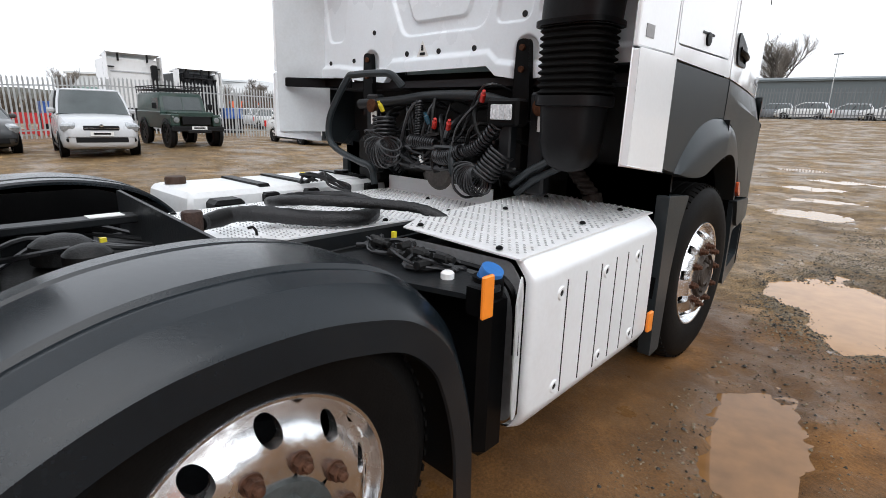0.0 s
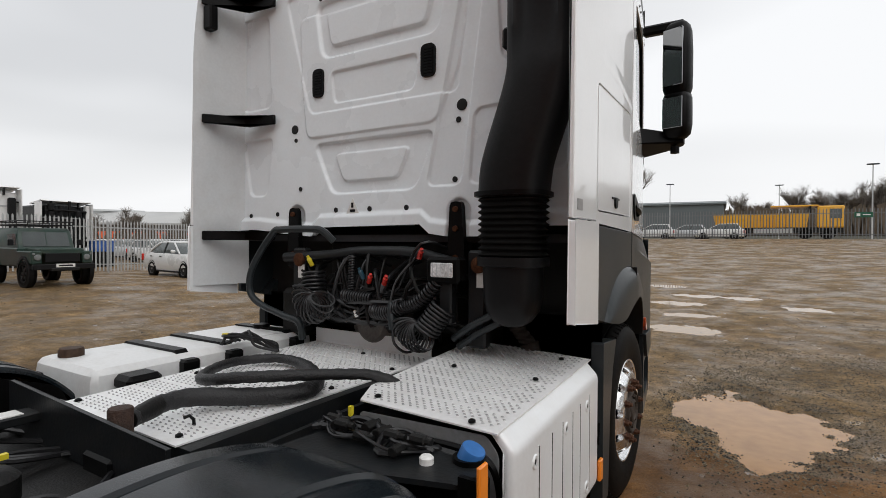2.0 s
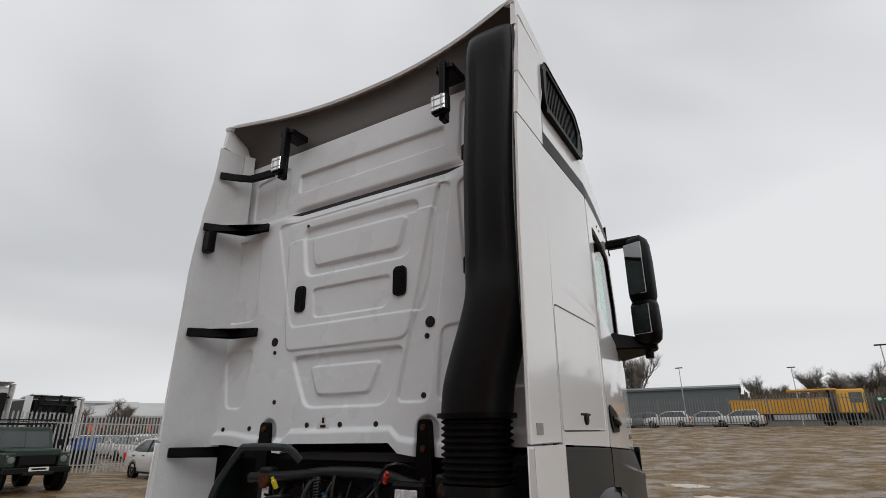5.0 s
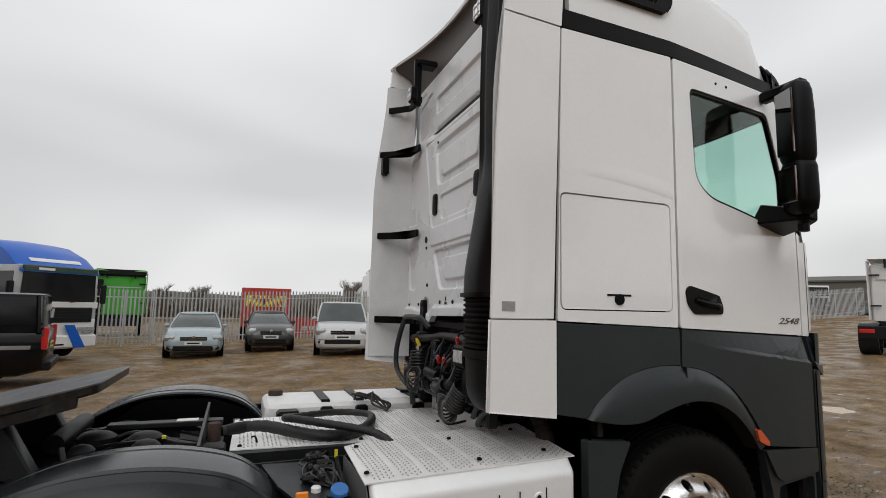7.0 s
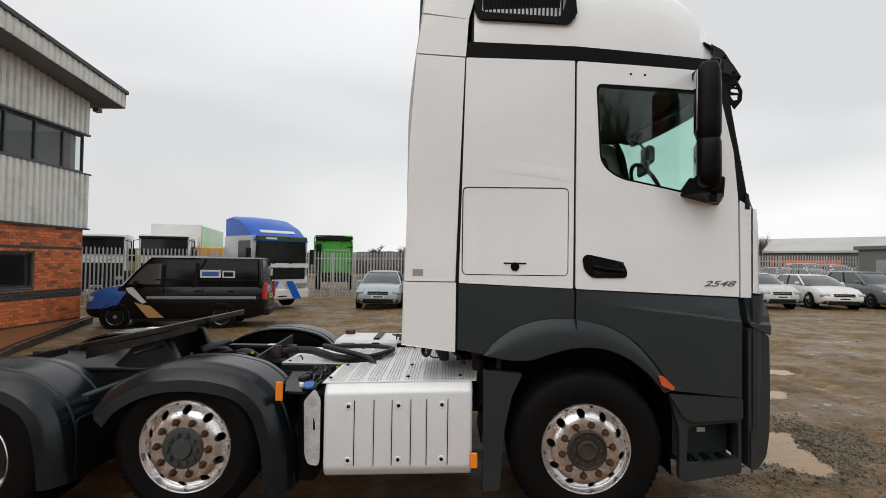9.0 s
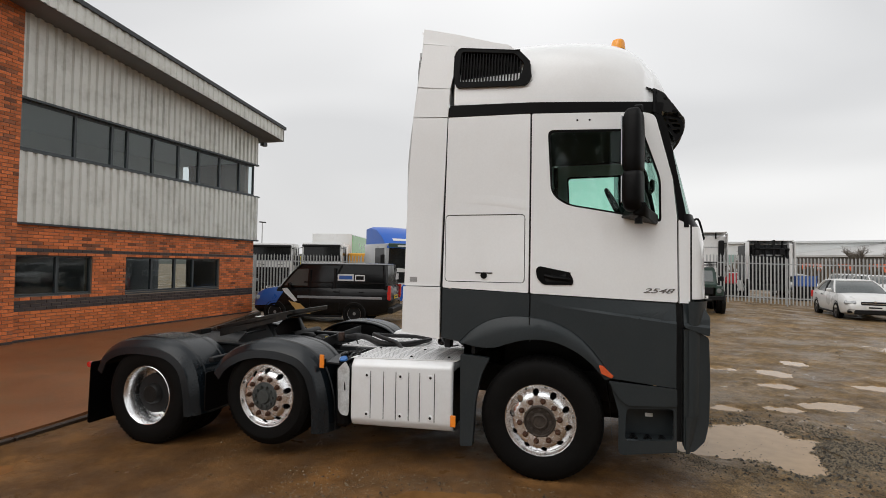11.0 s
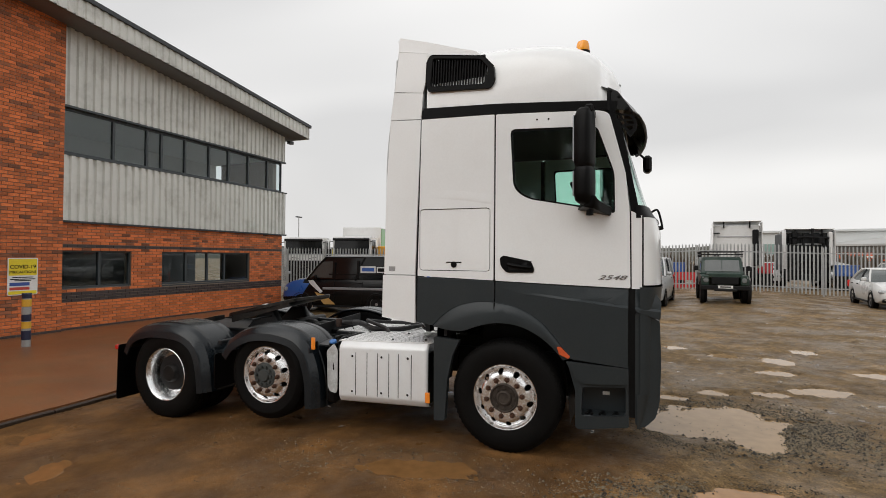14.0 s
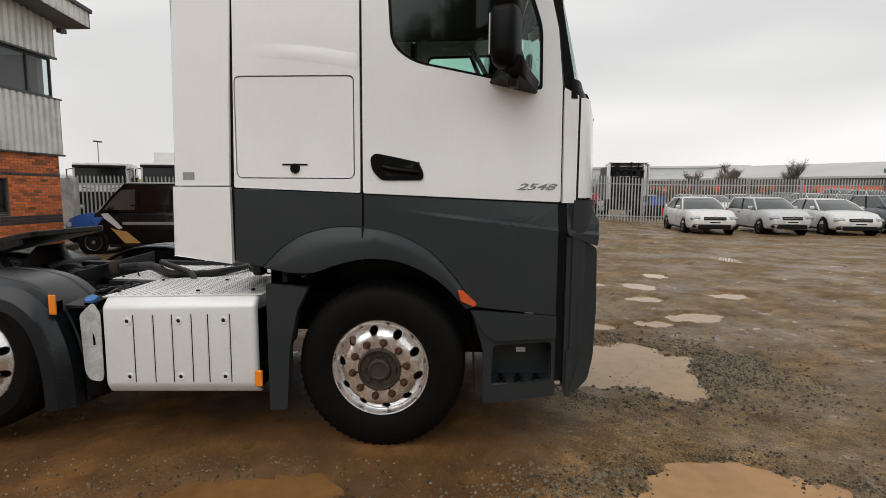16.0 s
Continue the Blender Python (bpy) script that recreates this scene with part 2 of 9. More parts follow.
WHITE = M("white_cab_paint", (0.87, 0.885, 0.89), 0.22, var=0.025, scale=1.2, coat=0.8, dirt=(0.45, 0.40, 0.34), dirt_amount=0.05, rvar=0.06)
WHITE_BACK = M("white_rear_panel_paint", (0.83, 0.88, 0.91), 0.28, var=0.03, scale=2.0, dirt=(0.5, 0.48, 0.44), dirt_amount=0.10)
GREY = M("dark_grey_plastic", (0.0245, 0.0305, 0.0335), 0.34, var=0.12, scale=2.5, bump=0.06, bumpscale=400, dirt=(0.10, 0.08, 0.06), dirt_amount=0.04, spec=0.3)
BLACK = M("black_plastic", (0.0028, 0.0028, 0.003), 0.38, var=0.3, scale=4, bump=0.1, bumpscale=300, dirt=(0.03, 0.026, 0.02), dirt_amount=0.03, spec=0.12)
MUDGUARD = M("wet_black_mudguard", (0.0065, 0.0100, 0.0130), 0.22, var=0.3, scale=3, dirt=(0.03, 0.028, 0.026), dirt_amount=0.12, rvar=0.14, bump=0.05, bumpscale=200, spec=0.4)
GREASE = M("greasy_black_metal", (0.007, 0.007, 0.0068), 0.5, metal=0.1, var=0.4, scale=9, dirt=(0.04, 0.032, 0.025), dirt_amount=0.15, bump=0.2, bumpscale=120, spec=0.3)
CHASSIS = M("chassis_paint", (0.009, 0.0105, 0.012), 0.42, metal=0.0, var=0.25, scale=6, dirt=(0.05, 0.04, 0.028), dirt_amount=0.15, bump=0.1, spec=0.35)
RUBBER = M("tyre_rubber", (0.005, 0.0048, 0.0046), 0.6, var=0.25, scale=6, dirt=(0.03, 0.023, 0.017), dirt_amount=0.06, bump=0.15, bumpscale=160, spec=0.09)
ALLOY = M("polished_alloy", (0.88, 0.89, 0.90), 0.25, metal=1.0, var=0.08, scale=10, dirt=(0.45, 0.42, 0.38), dirt_amount=0.22, rvar=0.10, drops=260)
ALU = M("aluminium_sheet", (0.88, 0.88, 0.88), 0.34, metal=0.12, var=0.08, scale=5, dirt=(0.45, 0.40, 0.34), dirt_amount=0.2, rvar=0.12)
SILVER = M("silver_painted_cover", (0.80, 0.82, 0.83), 0.36, metal=0.15, var=0.03, scale=3, dirt=(0.48, 0.40, 0.32), dirt_amount=0.10)
RUST = M("rusty_steel", (0.085, 0.034, 0.016), 0.8, spec=0.15, metal=0.1, var=0.5, scale=25, bump=0.5, bumpscale=150)
ORANGE = M("orange_reflector", (0.90, 0.26, 0.02), 0.3, var=0.06, coat=0.4)
AMBER = M("amber_beacon_plastic", (0.95, 0.36, 0.02), 0.2, var=0.05, coat=0.5)
RED = M("red_plastic", (0.55, 0.03, 0.02), 0.4, var=0.1)
BLUECAP = M("blue_cap_plastic", (0.035, 0.15, 0.42), 0.4, var=0.15)
YELLOW = M("yellow_plastic", (0.75, 0.62, 0.03), 0.45)
CHROME = M("bright_chrome", (0.85, 0.85, 0.86), 0.08, metal=1.0, var=0.03)
LENS = M("clear_lamp_lens", (0.55, 0.57, 0.58), 0.12, var=0.1, coat=0.5)
REDLENS = M("red_lamp_lens", (0.55, 0.02, 0.015), 0.2, coat=0.5)
CABLE = M("black_cable", (0.012, 0.012, 0.013), 0.34, var=0.2, spec=0.5)
SEAT = M("dark_cloth", (0.03, 0.03, 0.033), 0.85, var=0.2)
STICKER = M("white_sticker", (0.75, 0.75, 0.72), 0.5)
# black for print, and for shade painted into seams and beside ribs
INK_AND_SHADE = M("black_ink", (0.008, 0.008, 0.008), 0.5, spec=0.2)
GLASS = glass("tinted_glass", (0.78, 0.93, 0.88))
# mirror colour darkened to stand in for dark surroundings it would reflect
MIRROR = M("mirror_face", (0.34, 0.35, 0.36), 0.03, metal=1.0, var=0.01)


# ---- the yard ----
def sstep(a, b, t):
    t = max(0.0, min(1.0, (t - a) / (b - a)))
    return t * t * (3 - 2 * t)


def ground_z(x, y):
    """Height of the yard: it falls gently to the rear of the lorry and rises to the far fence."""
    z = -0.16 * sstep(0.3, -4.2, y)
    z += 0.00092 * max(0.0, min(y, 47) - 2) ** 2 * (1 - 0.85 * sstep(-8, -16, x) * sstep(40, 20, y))
    z += 0.16 * sstep(-9, -16, x) * sstep(0.5, 4, y) * sstep(10, 6, y)
    return z


PUDDLES = [  # x, y, half sizes, turn, label
    (-0.47, 1.93, 0.88, 0.66, -25, "broad muddy puddle ringed with gravel before the bumper"),
    (1.84, 1.94, 0.56, 0.98, 4, "broad tan puddle ringed with gravel"),
    (1.74, -0.62, 0.21, 0.62, 12, "thin brown puddle beside the front tyre"),
    (0.75, 6.6, 0.60, 0.50, 0, ""), (0.75, 8.5, 0.60, 0.45, 10, ""), (0.2, 10.4, 0.65, 0.45, 0, ""), (0.45, 12.3, 0.60, 0.5, 0, ""), (1.5, 12.2, 0.5, 0.45, 0, ""), (2.8, 10.6, 0.6, 0.5, 0, ""), (-0.6, 14.6, 0.7, 0.5, 0, ""),
    (-3.65, 3.08, 0.28, 0.30, 30, ""), (-2.12, 2.75, 0.20, 0.25, 10, ""), (-2.52, 3.4, 0.26, 0.40, 30, ""), (-1.95, 2.05, 0.19, 0.24, 15, ""),
    (-1.5, 1.53, 0.15, 0.2, 0, ""), (-4.77, 3.35, 0.36, 0.28, 20, ""), (-4.95, 2.55, 0.30, 0.24, 10, ""), (-6.02, 4.01, 0.38, 0.28, 0, ""), (-5.54, 1.74, 0.30, 0.26, 0, ""), (-4.0, 4.52, 0.28, 0.38, 30, ""),
    (-8.6, 6.6, 0.7, 0.3, 0, ""), (-3.0, 7.6, 0.5, 0.4, 0, ""), (2.75, -3.85, 0.18, 0.30, -60, ""), (2.25, -4.85, 0.16, 0.26, -70, ""),
]


def hollow(x, y):
    """Depth of the hollows that hold the puddles."""
    out, rim = 0.0, 0.0
    for px, py, rx, ry, turn, _ in PUDDLES:
        if abs(x - px) < 2.2 and abs(y - py) < 2.2:
            ca, sa = math.cos(radians(turn)), math.sin(radians(turn))
            dx, dy = x - px, y - py
            r = math.hypot((dx * ca + dy * sa) / rx, (dy * ca - dx * sa) / ry)
            p = Vector((x, y, 4.0))
            p = p * (0.62 / max(0.16, min(rx, ry)))
            r += 0.40 * noise.noise(p * 1.6) + 0.30 * noise.noise(p * 3.9) + 0.16 * noise.noise(p * 9.0)
            if r < 1.25:
                out = min(out, -0.045 * sstep(1.25, 0.55, r))
            else:
                rim = max(rim, 0.012 * sstep(1.9, 1.3, r))
    return out or rim


def axis(*spans):
    out = []
    for a, b, s in spans:
        n = max(1, round((b - a) / s))
        out += [a + (b - a) * i / n for i in range(n)]
    return out + [spans[-1][1]]


def yard_z(x, y):
    """Height of the yard with its bumps, clods and hollows."""
    z = ground_z(x, y)
    if -26 < x < 14 and -20 < y < 50:
        p = Vector((x, y, 0))
        z += 0.020 * noise.noise(p * 0.9) + 0.007 * noise.noise(p * 4.1)
        if -7 < x < 7 and -6 < y < 6:
            z += 0.003 * max(0.0, noise.noise(p * 7.0) - 0.1)
    if -10 < x < 6 and -6 < y < 16:
        z += hollow(x, y)
    return z


def yard_mesh():
    xs = axis((-700, -60, 60), (-60, -26, 2), (-26, -7, 0.3), (-7, -2, 0.10), (-2, 7, 0.05), (7, 14, 0.5), (14, 60, 4), (60, 700, 60))
    ys = axis((-700, -60, 60), (-60, -20, 4), (-20, -11.5, 0.5), (-11.5, -5.5, 0.2), (-5.5, -2.5, 0.1), (-2.5, 6, 0.05), (6, 16, 0.14), (16, 50, 0.6), (50, 80, 4), (80, 700, 60))
    verts, faces = [(x, y, yard_z(x, y)) for y in ys for x in xs], []
    nx = len(xs)
    for j in range(len(ys) - 1):
        for i in range(nx - 1):
            k = j * nx + i
            faces.append((k, k + 1, k + nx + 1, k + nx))
    me = bpy.data.meshes.new("ground")
    me.from_pydata(verts, [], faces)
    me.shade_smooth()
    return me


def ground_material():
    m = bpy.data.materials.new("wet_muddy_gravel")
    m.use_nodes = True
    n, l = m.node_tree.nodes, m.node_tree.links
    b = n["Principled BSDF"]
    geo = n.new("ShaderNodeNewGeometry")

    def tex(scale, detail, rough=0.6, kind="ShaderNodeTexNoise"):
        t = n.new(kind)
        t.inputs["Scale"].default_value = scale
        if kind == "ShaderNodeTexNoise":
            t.inputs["Detail"].default_value, t.inputs["Roughness"].default_value = detail, rough
        l.new(geo.outputs["Position"], t.inputs["Vector"])
        return t

    def ramp(src, stops):
        r = n.new("ShaderNodeValToRGB")
        e = r.color_ramp.elements
        while len(e) < len(stops):
            e.new(0.5)
        for q, (p, c) in zip(e, stops):
            q.position, q.color = p, (*c, 1)
        l.new(src, r.inputs["Fac"])
        return r.outputs["Color"]

    def mix(f, a, c, mode="MIX"):
        x = n.new("ShaderNodeMix")
        x.data_type, x.blend_type = "RGBA", mode
        for src, k in ((f, "Factor"), (a, "A"), (c, "B")):
            if hasattr(src, "is_linked"):
                l.new(src, x.inputs[k])
            elif k == "Factor":
                x.inputs[k].default_value = src
            else:
                x.inputs[k].default_value = (*src, 1)
        return x.outputs["Result"]

    def calc(op, p, q):
        m_ = n.new("ShaderNodeMath")
        m_.operation = op
        for i, v in enumerate((p, q)):
            if hasattr(v, "is_linked"):
                l.new(v, m_.inputs[i])
            else:
                m_.inputs[i].default_value = v
        return m_.outputs[0]

    def span(src, lo, hi):
        r = n.new("ShaderNodeMapRange")
        r.interpolation_type = "SMOOTHSTEP"
        r.inputs["From Min"].default_value, r.inputs["From Max"].default_value = lo, hi
        l.new(src, r.inputs["Value"])
        return r.outputs[0]

    big, mid, small = tex(0.30, 6), tex(1.4, 8, 0.68), tex(11, 8, 0.70)
    grit, film, drip = tex(90, 5, 0.75), tex(0.9, 10, 0.66), tex(4.5, 7, 0.62)
    pebbles = tex(120, 0, kind="ShaderNodeTexVoronoi")
    sep = n.new("ShaderNodeSeparateXYZ")
    l.new(geo.outputs["Position"], sep.inputs[0])
    mud = ramp(mid.outputs["Fac"], [(0.36, (0.090, 0.057, 0.026)), (0.50, (0.160, 0.105, 0.049)), (0.64, (0.270, 0.182, 0.092))])
    fines = ramp(small.outputs["Fac"], [(0.34, (0.076, 0.052, 0.025)), (0.66, (0.235, 0.163, 0.082))])
    base = mix(calc("MULTIPLY", span(big.outputs["Fac"], 0.40, 0.60), 0.6), mud, fines)
    base = mix(0.75, base, ramp(grit.outputs["Fac"], [(0.34, (0.12, 0.12, 0.12)), (0.66, (0.90, 0.88, 0.85))]), "OVERLAY")
    base = mix(0.65, base, ramp(pebbles.outputs["Color"], [(0.10, (0.16, 0.15, 0.14)), (0.50, (0.50, 0.49, 0.48)), (0.94, (0.92, 0.90, 0.87))]), "OVERLAY")
    base = mix(0.55, base, ramp(tex(5.5, 9, 0.76).outputs["Fac"], [(0.34, (0.14, 0.14, 0.14)), (0.66, (0.86, 0.85, 0.82))]), "OVERLAY")
    # reddish brown trodden silt beside the lorry, with orange clay patches
    edge = calc("ADD", sep.outputs["Y"], calc("MULTIPLY", big.outputs["Fac"], 2.2))
    silt = calc("MULTIPLY", span(edge, 2.7, 1.5), span(sep.outputs["X"], -6.0, -1.0))
    clay = ramp(mid.outputs["Fac"], [(0.38, (0.080, 0.037, 0.012)), (0.52, (0.130, 0.061, 0.019)), (0.64, (0.215, 0.099, 0.029))])
    clay = mix(0.40, clay, ramp(grit.outputs["Fac"], [(0.36, (0.15, 0.15, 0.15)), (0.64, (0.85, 0.84, 0.82))]), "OVERLAY")
    base = mix(calc("MULTIPLY", silt, 0.9), base, clay)
    # a film of water lies on the flat parts: darker, smooth and mirror-like, with small pools
    wet = span(calc("ADD", film.outputs["Fac"], calc("MULTIPLY", span(sep.outputs["Y"], 0.5, 2.5), 0.03)), 0.40, 0.66)
    pool = span(calc("ADD", drip.outputs["Fac"], calc("MULTIPLY", wet, 0.05)), 0.65, 0.685)
    base = mix(calc("MULTIPLY", wet, 0.25), base, (0.12, 0.082, 0.050))
    l.new(base, b.inputs["Base Color"])
    rough = mix(wet, (0.70, 0.70, 0.70), (0.30, 0.30, 0.30))
    rough = mix(pool, rough, (0.06, 0.06, 0.06))
    l.new(rough, b.inputs["Roughness"])
    l.new(mix(wet, (0.14, 0.14, 0.14), (0.27, 0.27, 0.27)), b.inputs["Specular IOR Level"])
    dry = calc("SUBTRACT", 1.0, calc("MULTIPLY", wet, 0.35))
    dry = calc("MULTIPLY", dry, calc("SUBTRACT", 1.0, calc("MULTIPLY", pool, 0.92)))
    dry = calc("MULTIPLY", dry, calc("SUBTRACT", 1.0, calc("MULTIPLY", silt, 0.5)))
    dry = calc("MULTIPLY", dry, calc("SUBTRACT", 1.0, calc("MULTIPLY", span(sep.outputs["Y"], 4.0, 12.0), 0.6)))
    bp, bp2 = n.new("ShaderNodeBump"), n.new("ShaderNodeBump")
    bp.inputs["Distance"].default_value, bp2.inputs["Distance"].default_value = 0.022, 0.010
    l.new(dry, bp.inputs["Strength"])
    l.new(dry, bp2.inputs["Strength"])
    l.new(small.outputs["Fac"], bp.inputs["Height"])
    l.new(grit.outputs["Fac"], bp2.inputs["Height"])
    l.new(bp.outputs["Normal"], bp2.inputs["Normal"])
    l.new(bp2.outputs["Normal"], b.inputs["Normal"])
    return m


GROUND = ground_material()
ground = new("ground", yard_mesh())
ground.data.materials.append(GROUND)
tagged(ground, "wet brown mud and gravel yard with tyre ruts", "ground", kind="structure")

MUDWATER = M("muddy_puddle_water", (0.33, 0.215, 0.108), 0.03, var=0.16, scale=1.5, fine=8, rvar=0.02, spec=0.2)
OCHREWATER = M("ochre_puddle_water", (0.36, 0.195, 0.078), 0.03, var=0.2, scale=2.0, fine=9, rvar=0.02, spec=0.2)
CLAYWATER = M("orange_clay_water", (0.215, 0.11, 0.041), 0.04, var=0.25, scale=2.5, fine=12, rvar=0.03, spec=0.36)


def puddle(x, y, rx, ry, turn, seed, label="shallow puddle of muddy brown water"):
    """A level sheet of water in a hollow of the yard; the uneven ground draws its shore."""
    bm = bmesh.new()
    n, rings = 48, 5
    ca, sa = math.cos(radians(turn)), math.sin(radians(turn))
    deep = 0.020 if y > 0 else 0.029
    c = bm.verts.new((x, y, ground_z(x, y) - deep))
    vs = []
    for k in range(1, rings + 1):
        ring = []
        for i in range(n):
            a = 2 * math.pi * i / n
            r = 1.42 * k / rings
            u, v = rx * r * math.cos(a), ry * r * math.sin(a)
            px, py = x + u * ca - v * sa, y + u * sa + v * ca
            ring.append(bm.verts.new((px, py, ground_z(px, py) - deep - 0.012 * (k == rings))))
        vs.append(ring)
    for i in range(n):
        bm.faces.new((c, vs[0][i], vs[0][(i + 1) % n]))
    for a, b in zip(vs, vs[1:]):
        for i in range(n):
            j = (i + 1) % n
            bm.faces.new((a[i], b[i], b[j], a[j]))
    return solid("puddle", bm, CLAYWATER if y < 0 else OCHREWATER if x > 1.5 and y < 3 else MUDWATER, label, "puddle", "structure")


for k, p in enumerate(PUDDLES):
    puddle(*p[:5], k + 1, p[5] or "small puddle of muddy brown water")


def loose_stones():
    """Loose stones and grit on the yard where the camera comes near, heaped round the puddles."""
    rnd = random.Random(5)
    spots = []
    for _ in range(7000):
        x, y = rnd.uniform(-2.5, 5.5), rnd.uniform(-3.5, 6.5)
        if noise.noise(Vector((x * 0.7, y * 0.7, 2.2))) > -0.12 + 0.32 * (y < 0.9):
            spots.append((x, y, 0.004 + 0.011 * rnd.random() ** 3))
    for k, many in ((0, 9000), (1, 7000)):
        px, py, rx, ry, turn, _ = PUDDLES[k]
        ca, sa = math.cos(radians(turn)), math.sin(radians(turn))
        for _ in range(many):
            a, r = rnd.uniform(0, 2 * math.pi), 0.95 + abs(rnd.gauss(0, 0.24))
            if noise.noise(Vector((3 * math.cos(a), 3 * math.sin(a), k))) < rnd.uniform(-0.5, 0.25):
                continue
            u, v = rx * r * math.cos(a), ry * r * math.sin(a)
            spots.append((px + u * ca - v * sa, py + u * sa + v * ca, 0.003 + 0.008 * rnd.random() ** 2))
    for _ in range(12000):
        x, y = rnd.uniform(-14.0, 6.5), rnd.uniform(1.2, 15.0)
        if noise.noise(Vector((x * 0.6, y * 0.6, 9.0))) > rnd.uniform(-0.35, 0.35):
            spots.append((x, y, 0.004 + 0.014 * rnd.random() ** 5))
    for _ in range(8000):
        x, y = rnd.uniform(1.3, 3.6), rnd.uniform(-3.2, 4.2)
        if noise.noise(Vector((x * 1.1, y * 1.1, 6.0))) > rnd.uniform(-0.4, 0.5):
            spots.append((x, y, 0.0025 + 0.005 * rnd.random() ** 2))
    for _ in range(30000):
        x, y = rnd.uniform(1.5, 6.0), rnd.uniform(0.8, 9.0)
        if noise.noise(Vector((x * 0.8, y * 0.8, 14.0))) > rnd.uniform(-0.5, 0.3):
            spots.append((x, y, 0.003 + 0.009 * rnd.random() ** 4))
    for _ in range(60000):
        x, y = rnd.uniform(1.35, 4.6), rnd.uniform(-2.2, 5.5)
        thick = sstep(0.2, 1.2, y) + 0.55 * sstep(2.3, 1.7, x)
        if noise.noise(Vector((x * 1.3, y * 1.3, 21.0))) > rnd.uniform(-0.5, 0.4) and rnd.random() < thick:
            spots.append((x, y, 0.003 + 0.008 * rnd.random() ** 2.5))
    # the coarse dark heap that the lorries have pushed out of the hollow
    for _ in range(9000):
        x, y = rnd.gauss(-0.42, 0.42), rnd.gauss(2.78, 0.36)
        if noise.noise(Vector((x * 2.2, y * 2.2, 31.0))) > rnd.uniform(-0.45, 0.3):
            spots.append((x, y, 0.005 + 0.012 * rnd.random() ** 2))
    for _ in range(700):
        x, y = rnd.gauss(-0.5, 0.5), rnd.gauss(2.1, 0.3)
        spots.append((x, y, 0.016 + 0.010 * rnd.random() ** 2))
    for _ in range(350):
        spots.append((rnd.uniform(1.35, 1.75), rnd.gauss(1.95, 0.6), 0.010 + 0.010 * rnd.random() ** 2))
    verts, faces = [], []
    for x, y, s in spots:
        z = yard_z(x, y) + s * 0.30
        k = len(verts)
        t = rnd.uniform(0, 6.3)
        for i in range(5):
            a = t + 2 * math.pi * i / 5 + rnd.uniform(-0.3, 0.3)
            verts.append((x + s * math.cos(a) * rnd.uniform(0.8, 1.4), y + s * math.sin(a) * rnd.uniform(0.8, 1.4), z - s * 0.3))
        verts.append((x + s * rnd.uniform(-0.3, 0.3), y + s * rnd.uniform(-0.3, 0.3), z + s * rnd.uniform(0.4, 0.8)))
        faces += [(k + i, k + (i + 1) % 5, k + 5) for i in range(5)]
    me = bpy.data.meshes.new("gravel")
    me.from_pydata(verts, [], faces)
    me.materials.append(M("loose_gravel", (0.100, 0.079, 0.050), 0.5, var=0.8, scale=5, island=1.4, spec=0.35))
    tagged(new("gravel", me), "loose wet gravel and small stones on mud", "gravel", kind="stuff")


loose_stones()

# apron of wet concrete before the building, with its kerb
CONCRETE = M("wet_red_brown_concrete", (0.21, 0.090, 0.038), 0.36, var=0.25, scale=0.8, fine=25, bump=0.2, bumpscale=60, dirt=(0.12, 0.09, 0.05), dirt_amount=0.5, rvar=0.18)


def apron_z(y):
    return -0.115 + 0.135 * sstep(-5.6, -11.3, y)


EDGE = [(12.0, -5.6), (3.0, -5.6), (0.4, -5.75), (-1.2, -6.6), (-3.0, -8.2), (-5.1, -9.38), (-7.2, -10.2), (-10.6, -11.5)]
edge_pts = [(p.x, p.y) for p in smooth_path([(x, y, 0) for x, y in EDGE], 5)]
bm = bmesh.new()
add_loft(bm, [[(x, y, -0.25), (x, y, apron_z(y)), (x, (y - 11.6) / 2, apron_z((y - 11.6) / 2)), (x, -11.6, apron_z(-11.6)), (x, -11.6, -0.25)] for x, y in edge_pts])
solid("pavement", bm, CONCRETE, "wet reddish brown concrete apron before the building", "pavement", "structure", angle=20)
KERB = M("dark_kerb_stone", (0.035, 0.022, 0.014), 0.5, var=0.3, scale=4, bump=0.3)
kerb = thing("kerb", "low dark kerb edging the concrete apron", "kerb")
tagged(kerb, kind="structure")
kb, walked = None, 0.0
for (x0, y0), (x1, y1) in zip(edge_pts, edge_pts[1:]):
    ln = math.hypot(x1 - x0, y1 - y0)
    while walked < ln:
        f = walked / ln
        m = pose(x0 + (x1 - x0) * f, y0 + (y1 - y0) * f + 0.05, apron_z(y0), 0, 0, math.degrees(math.atan2(y1 - y0, x1 - x0)))
        if kb is None:
            kb = part("kerb_stone", box(-0.445, 0.445, -0.10, -0.03, -0.22, 0.004), KERB, kerb, bevel=0.012)
            kb.matrix_local = m
        else:
            share(kb, kerb, m)
        walked += 0.9
    walked -= ln

# ---- the office building: brick below, ribbed cladding and a ribbon of windows above ----
BRICK = M("red_brick", (0.60, 0.165, 0.050), 0.75, var=0.42, scale=3, fine=40, bump=0.25, bumpscale=90, island=0.6)
BRICK_ONE = M("red_brick_single", (0.62, 0.175, 0.050), 0.75, var=0.34, scale=3, fine=40, bump=0.25, bumpscale=90, randobj=0.6)
BLUEBRICK = M("dark_band_brick", (0.055, 0.042, 0.04), 0.6, var=0.3, scale=4, island=0.6)
BURNT = M("burnt_brown_brick", (0.30, 0.105, 0.048), 0.75, var=0.45, scale=3, fine=40, bump=0.25, bumpscale=90, island=0.7)
MORTAR = M("mortar", (0.22, 0.17, 0.13), 0.9, var=0.2, scale=6, bump=0.3)
